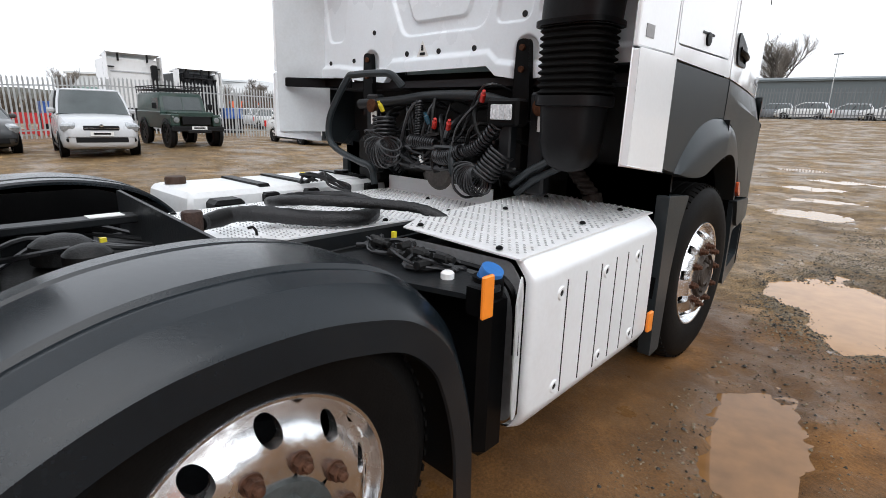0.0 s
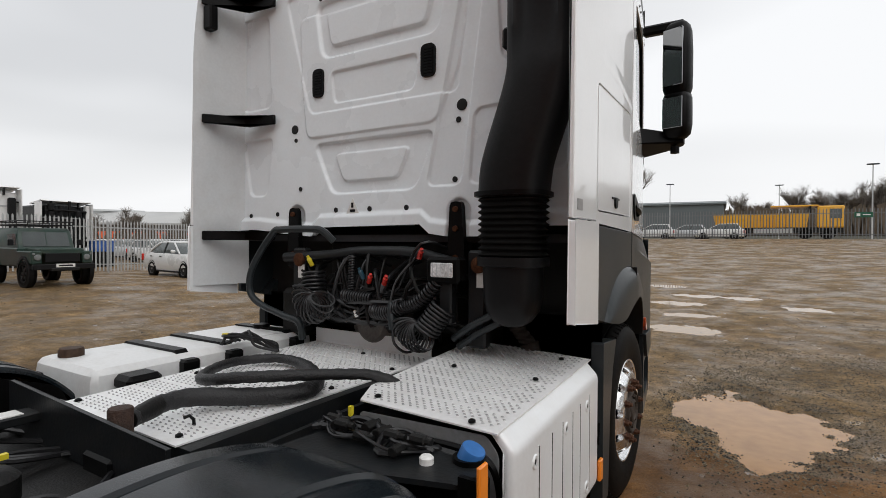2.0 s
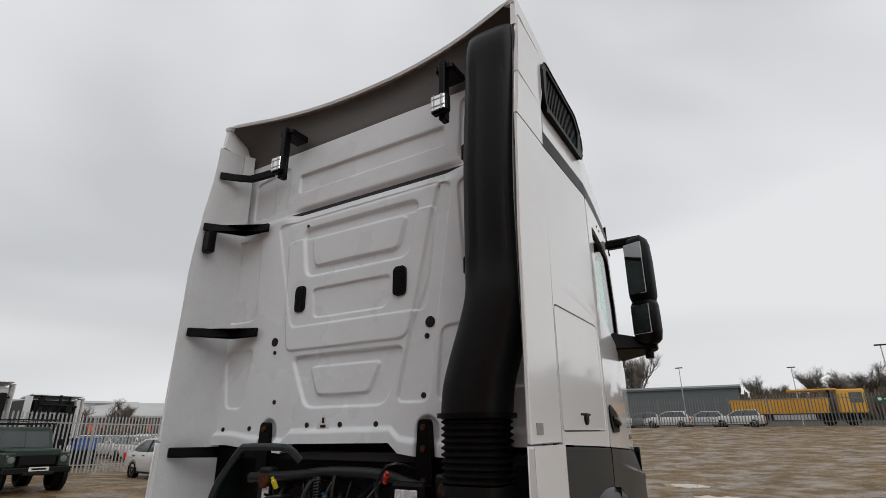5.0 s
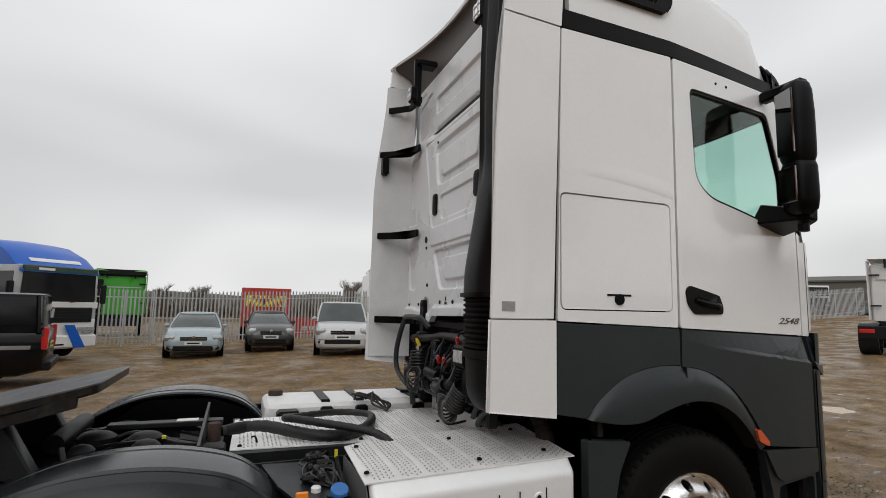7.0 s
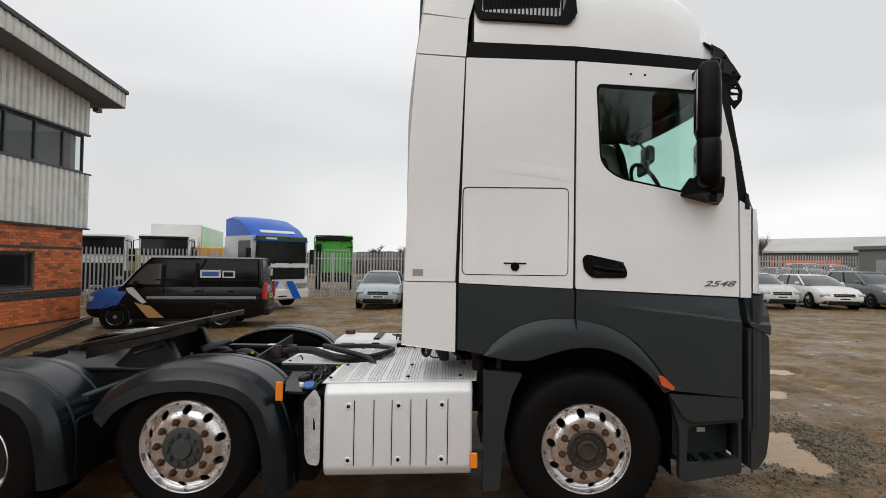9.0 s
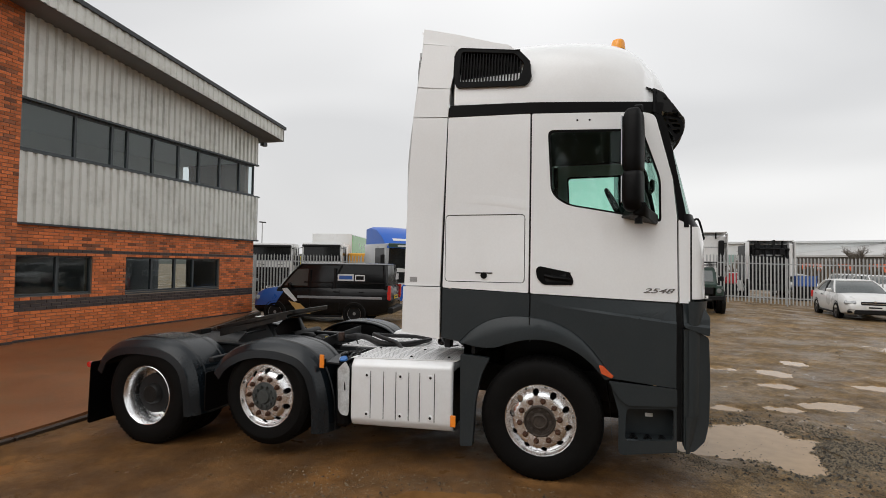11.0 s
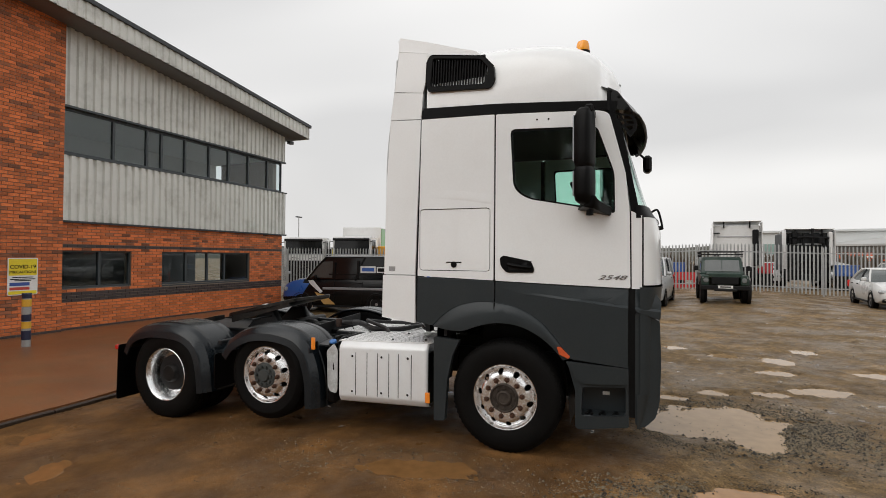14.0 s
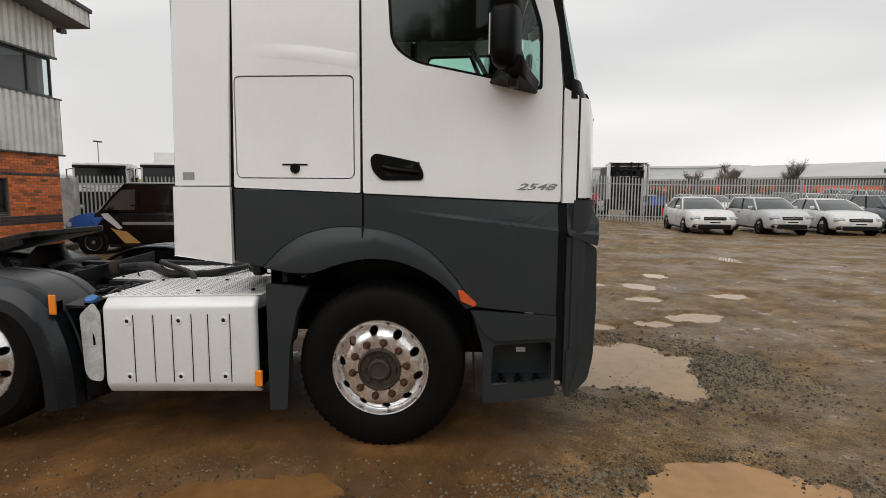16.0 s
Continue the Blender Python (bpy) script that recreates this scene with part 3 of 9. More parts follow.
CLAD = M("goosewing_grey_cladding", (0.73, 0.735, 0.695), 0.34, var=0.08, scale=1.0, dirt=(0.28, 0.27, 0.22), dirt_amount=0.4)
FRAME = M("dark_grey_window_frame", (0.045, 0.055, 0.06), 0.4, var=0.1)
ROOFEDGE = M("dark_roof_edge", (0.035, 0.040, 0.045), 0.45, var=0.15)
SOFFIT_DIM_WALL = M("grey_soffit", (0.16, 0.165, 0.17), 0.6, var=0.1)
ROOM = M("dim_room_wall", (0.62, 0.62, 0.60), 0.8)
GLASS_B = glass("office_glass", (0.84, 0.89, 0.90))
WY, BX0, BX1 = -11.3, -9.88, 9.0
wall = thing("wall_south", "red brick office wall with dark brick bands", "wall")
tagged(wall, kind="structure")
WINS = [(-3.86, -2.10, 0.97, 1.88), (-8.22, -4.78, 0.95, 1.88)]
part("mortar_bed", plate(rect(BX0, BX1, -0.2, 2.60), [rect(a + 0.001, b - 0.001, c, d) for a, b, c, d in WINS], 0.25, lambda u, v, w: (u, WY - 0.012 - w, v)), MORTAR, wall)
part("pier", plate(rect(-2.06, 9.0, -0.2, 7.6), [], 0.3, lambda u, v, w: (u, WY + 0.10 - w, v)), MORTAR, wall)


def brick_rows(x0, x1, z0, z1, holes, y, band):
    """Stretcher-bond bricks as (x, z, length, is_dark)."""
    out, r = [], 0
    while z0 + 0.075 * r < z1 - 0.03:
        z = z0 + 0.075 * r
        x = x0 - (0.1125 if r % 2 else 0)
        while x < x1:
            a, b = max(x, x0), min(x + 0.215, x1)
            spans = [(a, b)]
            for h0, h1, hz0, hz1 in holes:
                if hz0 - 0.04 < z + 0.03 < hz1 + 0.01:
                    spans = [s for q in spans for s in ((q[0], min(q[1], h0)), (max(q[0], h1), q[1])) if s[1] - s[0] > 0.03]
            out += [((s[0] + s[1]) / 2, z + 0.0325, s[1] - s[0], any(p <= z + 0.03 < q for p, q in band)) for s in spans if s[1] - s[0] > 0.03]
            x += 0.225
        r += 1
    return out


def brick_mesh(name, rows, y, material):
    verts, faces = [], []
    rnd = random.Random(3)
    for x, z, ln, _ in rows:
        k, p = len(verts), rnd.uniform(-0.0015, 0.0015)
        h, d = ln / 2, 0.0325
        for e, yy in ((0.0, y - 0.012), (0.003, y + p)):
            verts += [(x - h + e, yy, z - d + e), (x + h - e, yy, z - d + e), (x + h - e, yy, z + d - e), (x - h + e, yy, z + d - e)]
        faces += [(k + 4, k + 5, k + 6, k + 7)] + [(k + i, k + (i + 1) % 4, k + 4 + (i + 1) % 4, k + 4 + i) for i in range(4)]
    me = bpy.data.meshes.new(name)
    me.from_pydata(verts, [], faces)
    me.materials.append(material)
    ob = new(name, me)
    ob.parent = wall
    return tagged(ob, kind="stuff")


BANDS = [(0.66, 0.92), (1.90, 2.02), (-0.05, 0.06)]
rows = brick_rows(BX0, -2.06, -0.16, 2.54, WINS, WY, BANDS)
rows_p = brick_rows(-2.06, 9.0, -0.16, 7.5, [], WY, [(-0.05, 0.06)])
near = [r for r in rows if not r[3] and r[2] > 0.2 and -8.3 < r[0] < -2.4 and 0.03 < r[1] < 0.68][:300]
picked = set(near)
rb = random.Random(17)


def is_burnt(r):
    """Darker bricks lie here and there, thicker in some courses."""
    return rb.random() < 0.10 + 0.22 * max(0.0, noise.noise(Vector((r[0] * 0.5, r[1] * 2.6, 1.0)))) + 0.10 * (r[2] < 0.15)


burnt = {r for r in rows + rows_p if not r[3] and r not in picked and is_burnt(r)}
brick_mesh("brickwork", [r for r in rows if r not in picked and r not in burnt and not r[3]], WY, BRICK)
brick_mesh("burnt_brickwork", [r for r in rows if r in burnt], WY, BURNT)
brick_mesh("pier_burnt_brickwork", [r for r in rows_p if r in burnt], WY + 0.112, BURNT)
brick_mesh("dark_brickwork", [r for r in rows if r[3]], WY + 0.002, BLUEBRICK)
brick_mesh("pier_brickwork", [r for r in rows_p if r not in burnt and not r[3]], WY + 0.112, BRICK)
brick_mesh("pier_dark_brickwork", [r for r in rows_p if r[3]], WY + 0.113, BLUEBRICK)
part("return_wall", plate(rect(-14.0, WY - 0.27, -0.2, 6.4), [], 0.2, on_side(BX0 + 0.02)), MORTAR, wall)


def ribbed(x0, x1, zlow, ztop, y, pitch=0.2, depth=0.055):
    """A sheet of trapezoid ribbed cladding; ztop(x) gives its upper edge."""
    pts, x = [], x0
    while x < x1 - 0.01:
        pts += [(x, 0), (x + pitch * 0.30, 0), (x + pitch * 0.42, depth), (x + pitch * 0.88, depth)]
        x += pitch
    pts = [(min(a, x1), d) for a, d in pts] + [(x1, 0)]
    bm = bmesh.new()
    add_loft(bm, [[(a, y + d, zlow) for a, d in pts], [(a, y + d, ztop(a)) for a, d in pts]], closed=False)
    return bm


def soffit_z(x):
    return 6.12 + (x + 10.17) * 0.135


clad = thing("cladding", "pale grey ribbed metal cladding on the upper storey", "cladding")
tagged(clad, kind="structure")
part("lower_cladding", ribbed(-10.02, -2.06, 2.55, lambda x: 4.08, WY + 0.03), CLAD, clad, angle=15)
part("upper_cladding", ribbed(-9.95, -2.06, 5.22, soffit_z, WY + 0.03), CLAD, clad, angle=15)
part("drip_trim", box(-10.04, -2.06, WY - 0.01, WY + 0.085, 2.515, 2.56), ROOFEDGE, clad)
part("sill_trim", box(-10.04, -2.06, WY - 0.02, WY + 0.09, 4.07, 4.11), FRAME, clad)
part("head_trim", box(-9.97, -2.06, WY - 0.02, WY + 0.085, 5.18, 5.23), FRAME, clad)
part("end_cladding", box(-10.02, -9.97, WY - 3, WY + 0.03, 2.55, 4.08), CLAD, clad)
part("end_cladding", box(-9.97, -9.93, WY - 3, WY + 0.03, 5.22, 6.1), CLAD, clad)


def window(name, x0, x1, z0, z1, bars, y, label, blinds=()):
    """A window with frame, mullions, panes and a sill."""
    w = tagged(thing(name, label, "window"), kind="structure")
    xs = [x0] + list(bars) + [x1]
    part("window_frame", plate(rect(x0, x1, z0, z1), [rect(a + 0.03, b - 0.03, z0 + 0.05, z1 - 0.05) for a, b in zip(xs, xs[1:])], 0.08, lambda u, v, q: (u, y - q, v)), FRAME, w, bevel=0.004)
    for a, b in zip(xs, xs[1:]):
        g = part("pane", box(a + 0.03, b - 0.03, y - 0.05, y - 0.044, z0 + 0.05, z1 - 0.05), GLASS_B, w)
        g.visible_shadow = False
    part("window_sill", box(x0 - 0.02, x1 + 0.02, y - 0.05, y + 0.05, z0 - 0.05, z0 - 0.004), FRAME, w, bevel=0.006)
    return w


window("window_1", -9.85, -2.08, 4.12, 5.18, (-9.1, -8.15, -7.25, -6.45, -5.55, -4.75, -4.3, -3.35), WY - 0.03, "long ribbon of dark framed office windows")
window("window_2", *WINS[0], (-3.05,), WY - 0.06, "dark framed ground floor window in two lights")
window("window_3", *WINS[1], (-7.15, -6.45, -5.65), WY - 0.06, "dark framed ground floor window in four lights")
room = tagged(thing("room", "dim office interior behind the windows", "interior"), kind="structure")
# ground floor wall coloured darker than the room, so its dimness is painted
part("back_wall", box(-9.8, -0.5, WY - 4.2, WY - 4.1, 0.0, 2.5), SOFFIT_DIM_WALL, room)
part("floor_slab", box(-9.8, -0.5, WY - 4.2, WY - 0.3, 2.55, 4.05), ROOM, room)
part("ceiling", box(-9.8, -0.5, WY - 6.2, WY - 0.3, 5.25, 5.4), ROOM, room)
part("back_wall_upper", plate(rect(-9.8, -0.5, 4.05, 5.25), [rect(-9.7, -8.3, 4.2, 4.72), rect(-8.15, -6.9, 4.2, 4.72), rect(-6.7, -5.4, 4.2, 4.66), rect(-4.6, -3.2, 4.25, 4.5)], 0.1, lambda u, v, w: (u, WY - 3.1 - w, v)), ROOM, room)
part("side_wall", box(-0.6, -0.5, WY - 4.2, WY - 0.3, 0.0, 5.3), ROOM, room)
part("ground_floor", box(-9.8, -0.5, WY - 4.2, WY - 0.3, -0.05, 0.0), ROOM, room)

roof = tagged(thing("roof", "shallow roof with ribbed fascia and dark edge", "roof"), kind="structure")
OY = -10.55


def fas(x):
    return 6.14 + (x + 10.45) * 0.108


pts, x = [], -10.45
while x < 8.9:
    pts += [(x, 0), (x + 0.06, 0), (x + 0.085, 0.03), (x + 0.175, 0.03)]
    x += 0.2
bm = bmesh.new()
add_loft(bm, [[(a, OY + d, fas(a)) for a, d in pts], [(a, OY + d, fas(a) + 0.44) for a, d in pts]], closed=False)
part("fascia", bm, CLAD, roof, angle=15)
bm = bmesh.new()
add_loft(bm, [[(-10.47, -40, fas(-10.47) + 0.42), (-10.47, OY + 0.08, fas(-10.47) + 0.42), (-10.47, OY + 0.08, fas(-10.47) + 0.52), (-10.47, -40, fas(-10.47) + 0.56)],
              [(9.0, -40, fas(9) + 0.42), (9.0, OY + 0.08, fas(9) + 0.42), (9.0, OY + 0.08, fas(9) + 0.52), (9.0, -40, fas(9) + 0.56)]])
part("roof_edge", bm, ROOFEDGE, roof)
bm = bmesh.new()
add_loft(bm, [[(-10.45, -14, fas(-10.45)), (-10.45, OY, fas(-10.45)), (-10.45, OY, fas(-10.45) + 0.03), (-10.45, -14, fas(-10.45) + 0.03)],
              [(9.0, -14, fas(9)), (9.0, OY, fas(9)), (9.0, OY, fas(9) + 0.03), (9.0, -14, fas(9) + 0.03)]])
part("soffit", bm, SOFFIT_DIM_WALL, roof)
part("end_fascia", plate([(-40, fas(-10.45)), (OY, fas(-10.45)), (OY, fas(-10.45) + 0.44), (-40, fas(-10.45) + 0.44)], [], 0.03, on_side(-10.44)), CLAD, roof)
part("gutter_bracket", box(-10.25, -10.05, WY + 0.05, WY + 0.2, 5.95, 6.06), FRAME, roof)

sign = thing("notice_board", "yellow and white safety notice screwed to the brick pier", "sign")
YSIGN = M("yellow_sign_paint", (0.85, 0.68, 0.03), 0.4)
sx, sy = -1.25, WY + 0.118
part("board", plate(rect(sx - 0.29, sx + 0.29, 0.90, 1.69, 0.03), [], 0.008, lambda u, v, w: (u, sy + 0.008 - w, v)), M("white_sign_board", (0.82, 0.82, 0.80), 0.4), sign)
part("yellow_field", plate(rect(sx - 0.27, sx + 0.27, 1.32, 1.67, 0.02), [], 0.002, lambda u, v, w: (u, sy + 0.011 - w, v)), YSIGN, sign)
part("yellow_foot", plate(rect(sx - 0.27, sx + 0.27, 0.92, 0.99, 0.01), [], 0.002, lambda u, v, w: (u, sy + 0.011 - w, v)), YSIGN, sign)
part("blue_strip", box(sx - 0.13, sx + 0.25, sy + 0.009, sy + 0.011, 1.10, 1.17), M("blue_sign_ink", (0.05, 0.10, 0.35), 0.5), sign)
part("red_strip", box(sx - 0.13, sx + 0.25, sy + 0.009, sy + 0.011, 1.01, 1.07), M("red_sign_ink", (0.55, 0.06, 0.04), 0.5), sign)
for z, w in ((1.27, 0.2), (1.23, 0.24), (1.20, 0.16)):
    part("text_bar", box(sx - w, sx + w, sy + 0.009, sy + 0.011, z, z + 0.018), INK_AND_SHADE, sign)
lettering("lettering", "COVID-19", 0.112, INK_AND_SHADE, sign, pose(sx, sy + 0.013, 1.50, 90, 0, 180), 0.001)
lettering("lettering", "PRECAUTIONS", 0.078, INK_AND_SHADE, sign, pose(sx, sy + 0.013, 1.39, 90, 0, 180), 0.001)

BOL_Y = M("yellow_bollard_band", (0.75, 0.42, 0.04), 0.5)
BOL_N = M("dark_blue_bollard_band", (0.02, 0.025, 0.06), 0.4)
BOL_G = M("grey_bollard_tube", (0.35, 0.35, 0.34), 0.5, var=0.2)


def bollard(x, y):
    z0 = apron_z(y)
    b = thing("bollard", "grey steel bollard with yellow and dark blue bands", "bollard", "bollards", pose(x, y, z0))
    part("tube", lathe([(0.0, -0.1), (0.075, -0.1), (0.075, 1.0), (0.06, 1.02), (0.0, 1.025)], axis="z", seg=20, caps=False), BOL_G, b)
    for i, (a, c, m) in enumerate(((0.92, 1.02, BOL_N), (0.76, 0.90, BOL_Y), (0.62, 0.75, BOL_G), (0.48, 0.61, BOL_N), (0.34, 0.47, BOL_Y), (0.12, 0.3, BOL_N))):
        part("band", lathe([(0.0752, a), (0.0785, a + 0.004), (0.0785, c - 0.004), (0.0752, c)], axis="z", seg=20, caps=False), m, b)
    return b


bollard(-0.62, -9.95)
bollard(0.35, -9.75)
bollard(-10.6, -12.0)

# ---- palisade fences ----
GALV = M("galvanised_steel", (0.46, 0.47, 0.47), 0.5, metal=0.45, var=0.15, scale=3, randobj=0.5, dirt=(0.25, 0.23, 0.2), dirt_amount=0.25)
GALV_DARK = M("weathered_galvanised_steel", (0.17, 0.175, 0.18), 0.6, metal=0.2, var=0.2, scale=3, island=0.5)


def pale_points(h=2.4):
    """The W-shaped pale with its triple point, as verts and faces."""
    prof = [(-0.034, 0.0), (-0.02, 0.012), (0.0, 0.0), (0.02, 0.012), (0.034, 0.0)]
    top = [h - 0.05, h - 0.09, h, h - 0.09, h - 0.05]
    verts = [(x, y, 0.08) for x, y in prof] + [(x, y, t) for (x, y), t in zip(prof, top)]
    return verts, [(i, i + 1, i + 6, i + 5) for i in range(4)]


PALE_V, PALE_F = pale_points()
pale_me = bpy.data.meshes.new("pale")
pale_me.from_pydata(PALE_V, [], PALE_F)
pale_me.materials.append(GALV)


def fence(line, single, label, material=GALV, gap=0.155):
    """A palisade fence along a polyline; single(x, y) tells where pales are pieces of their own."""
    f = tagged(thing("fence", label, "fence"), kind="structure")
    verts, faces = [], []
    for (x0, y0), (x1, y1) in zip(line, line[1:]):
        ln = math.hypot(x1 - x0, y1 - y0)
        turn = math.degrees(math.atan2(y1 - y0, x1 - x0))
        n = int(ln / gap)
        rail = bmesh.new()
        for i in range(int(ln / 2.75) + 1):
            t = i * 2.75 / ln
            px, py = x0 + (x1 - x0) * t, y0 + (y1 - y0) * t
            m = pose(px, py, ground_z(px, py), 0, 0, turn)
            bm = box(-0.03, 0.03, 0.03, 0.09, -0.2, 2.3)
            bm.transform(m)
            part("post", bm, material, f)
        steps = max(1, int(ln / 3))
        for zz in (0.35, 2.0):
            pts = [(x0 + (x1 - x0) * k / steps, y0 + (y1 - y0) * k / steps) for k in range(steps + 1)]
            nx, ny = -(y1 - y0) / ln, (x1 - x0) / ln
            rings = []
            for px, py in pts:
                g = ground_z(px, py) + zz
                rings.append([(px + nx * 0.012, py + ny * 0.012, g), (px + nx * 0.05, py + ny * 0.05, g), (px + nx * 0.05, py + ny * 0.05, g + 0.05), (px + nx * 0.012, py + ny * 0.012, g + 0.05)])
            add_loft(rail, rings)
        part("rail", rail, material, f)
        for i in range(n):
            t = (i + 0.5) / n
            px, py = x0 + (x1 - x0) * t, y0 + (y1 - y0) * t
            m = pose(px, py, ground_z(px, py), 0, 0, turn)
            if single(px, py):
                o = bpy.data.objects.new("pale", pale_me)
                scene.collection.objects.link(o)
                o.parent, o.matrix_local = f, m
            else:
                k = len(verts)
                verts += [tuple(m @ Vector(v)) for v in PALE_V]
                faces += [tuple(k + q for q in fc) for fc in PALE_F]
    if faces:
        me = bpy.data.meshes.new("pales")
        me.from_pydata(verts, [], faces)
        me.materials.append(material)
        o = new("pales", me)
        o.parent = f
        tagged(o, kind="stuff")
    return f


fence([(-10.4, -13.2), (-17.5, -17.0), (-22.0, -5.8), (-23.4, 3.7), (-23.2, 9.0)], lambda x, y: y > -13, "galvanised palisade fence with pointed pales beside parked cars")
fence([(-23.2, 9.0), (-24.5, 24.0), (-25.0, 47.0)], lambda x, y: y < 24, "galvanised palisade fence behind a row of cars")
fence([(-40.0, 47.5), (60.0, 46.0)], lambda x, y: False, "dark weathered palisade fence along the far side of the yard", GALV_DARK, 0.22)


# ---- the tractor unit ----
lorry = thing("tractor_unit", "white three-axle tractor unit with dark grey lower panels and alloy wheels", "lorry")
SX = 1.25
LOW_DRAW = 0.72


def swage_z(y):
    """Height of the crease along the lower door panel."""
    return 1.49 - 0.115 * y


def flank_drop(y):
    """How far the cab's flank lies inside its full width, towards the nose."""
    u = max(0.0, y + 0.1)
    k = math.floor(u / 0.08)
    a, b = 0.08 * k, 0.08 * (k + 1)
    da, db = 0.095 * a + 0.03 * a * a, 0.095 * b + 0.03 * b * b
    return da + (db - da) * (u - a) / 0.08


def mirrored(bm):
    out = bm.copy()
    for v in out.verts:
        v.co.x = -v.co.x
    bmesh.ops.reverse_faces(out, faces=out.faces)
    return out


def both(name, bm, material, label="", bevel=0.0, angle=35):
    other = mirrored(bm)
    a = part(name, bm, material, lorry, label, bevel, angle)
    b = part(name, other, material, lorry, label, bevel, angle)
    return a, b


# wheels
def tyre_bm(w=0.30, r=0.515):
    prof = [(0.290, 0.03), (0.300, 0.0), (0.335, -0.012), (0.40, -0.018), (r - 0.060, -0.010), (r - 0.033, 0.004), (r - 0.027, 0.012), (r - 0.014, 0.022), (r - 0.003, 0.045)]
    groove = []
    for k in range(4):
        g = 0.075 + k * (w - 0.15) / 3
        groove += [(r, g - 0.008), (r - 0.013, g - 0.006), (r - 0.013, g + 0.006), (r, g + 0.008)]
    back = [(a, w - b) for a, b in reversed(prof)]
    bm = bmesh.new()
    add_lathe(bm, prof + groove + back, seg=64)
    # shoulder lugs
    for i in range(64):
        a = 2 * math.pi * i / 64
        for side in (0, 1):
            x0, x1 = (0.012, 0.046) if side == 0 else (w - 0.046, w - 0.012)
            c, s = math.cos(a), math.sin(a)
            vs = []
            for xx in (x0, x1):
                for da in (-0.018, 0.018):
                    for rr in (r - 0.02, r - 0.0005 if xx in (0.046, w - 0.046) else r - 0.012):
                        vs.append(bm.verts.new((xx, rr * math.cos(a + da), rr * math.sin(a + da))))
            for f in ((0, 1, 3, 2), (4, 6, 7, 5), (0, 4, 5, 1), (2, 3, 7, 6), (1, 5, 7, 3)):
                bm.faces.new([vs[q] for q in f])
    return bm


def holed_disc(r0, r1, rh, rho, fx, n=10, m=28, rings=4, turn=0.0):
    """A dished disc between r0 and r1 with n round holes of radius rho at radius rh; fx(r) gives its depth."""
    bm = bmesh.new()
    for k in range(n):
        a0 = turn + 2 * math.pi * k / n
        half = math.pi / n
        outline = []
        for i in range(m):
            a = 2 * math.pi * i / m
            dx, dy = math.cos(a), math.sin(a)
            t = min(1 / max(abs(dx), 1e-9), 1 / max(abs(dy), 1e-9))
            u, v = dx * t, dy * t
            outline.append((rh + u * (r1 - rh) if u > 0 else rh + u * (rh - r0), v * half))
        rows = []
        for j in range(rings + 1):
            f = (j / rings) ** 0.9
            row = []
            for i in range(m):
                a = 2 * math.pi * i / m
                hr, ha = rh + rho * math.cos(a), rho * math.sin(a) / rh
                r, q = hr + (outline[i][0] - hr) * f, ha + (outline[i][1] - ha) * f
                row.append((fx(r), r * math.cos(a0 + q), r * math.sin(a0 + q)))
            rows.append(row)
        inner = [(p[0] + 0.03, p[1], p[2]) for p in rows[0]]
        add_loft(bm, [inner] + rows, caps=False)
    bmesh.ops.remove_doubles(bm, verts=bm.verts, dist=0.0008)
    return bm


def hexnut(h=0.035, r=0.019):
    bm = bmesh.new()
    add_lathe(bm, [(r * 1.25, 0.0), (r * 1.25, -0.006)], seg=12, caps=True)
    add_lathe(bm, [(r, -0.006), (r, -h * 0.7), (r * 0.8, -h * 0.75)], seg=6, caps=True)
    add_lathe(bm, [(r * 0.62, -h * 0.7), (r * 0.62, -h * 1.05), (r * 0.4, -h * 1.15)], seg=10, caps=True)
    return bm


NUTRUST = M("brown_rusted_nut", (0.075, 0.035, 0.020), 0.7, spec=0.2, metal=0.1, var=0.5, scale=25, bump=0.4, bumpscale=150)
HUB_FRONT = M("dusty_hub", (0.045, 0.034, 0.026), 0.7, metal=0.2, var=0.4, scale=15, bump=0.3)
HUB_MID = M("grey_green_hub_cap", (0.045, 0.05, 0.048), 0.6, var=0.3, scale=15, bump=0.2)
tyre_ob = rim_f = rim_r = disc_f = disc_r = nut_ob = None


def hub_bm(prof, bolts, r):
    bm = lathe(prof, seg=32, caps=False)
    for k in range(bolts):
        a = 2 * math.pi * k / bolts
        add_lathe(bm, [(0.014, -0.026), (0.013, -0.044), (0.0, -0.046)], (0, r * math.cos(a), r * math.sin(a)), seg=6)
    return bm


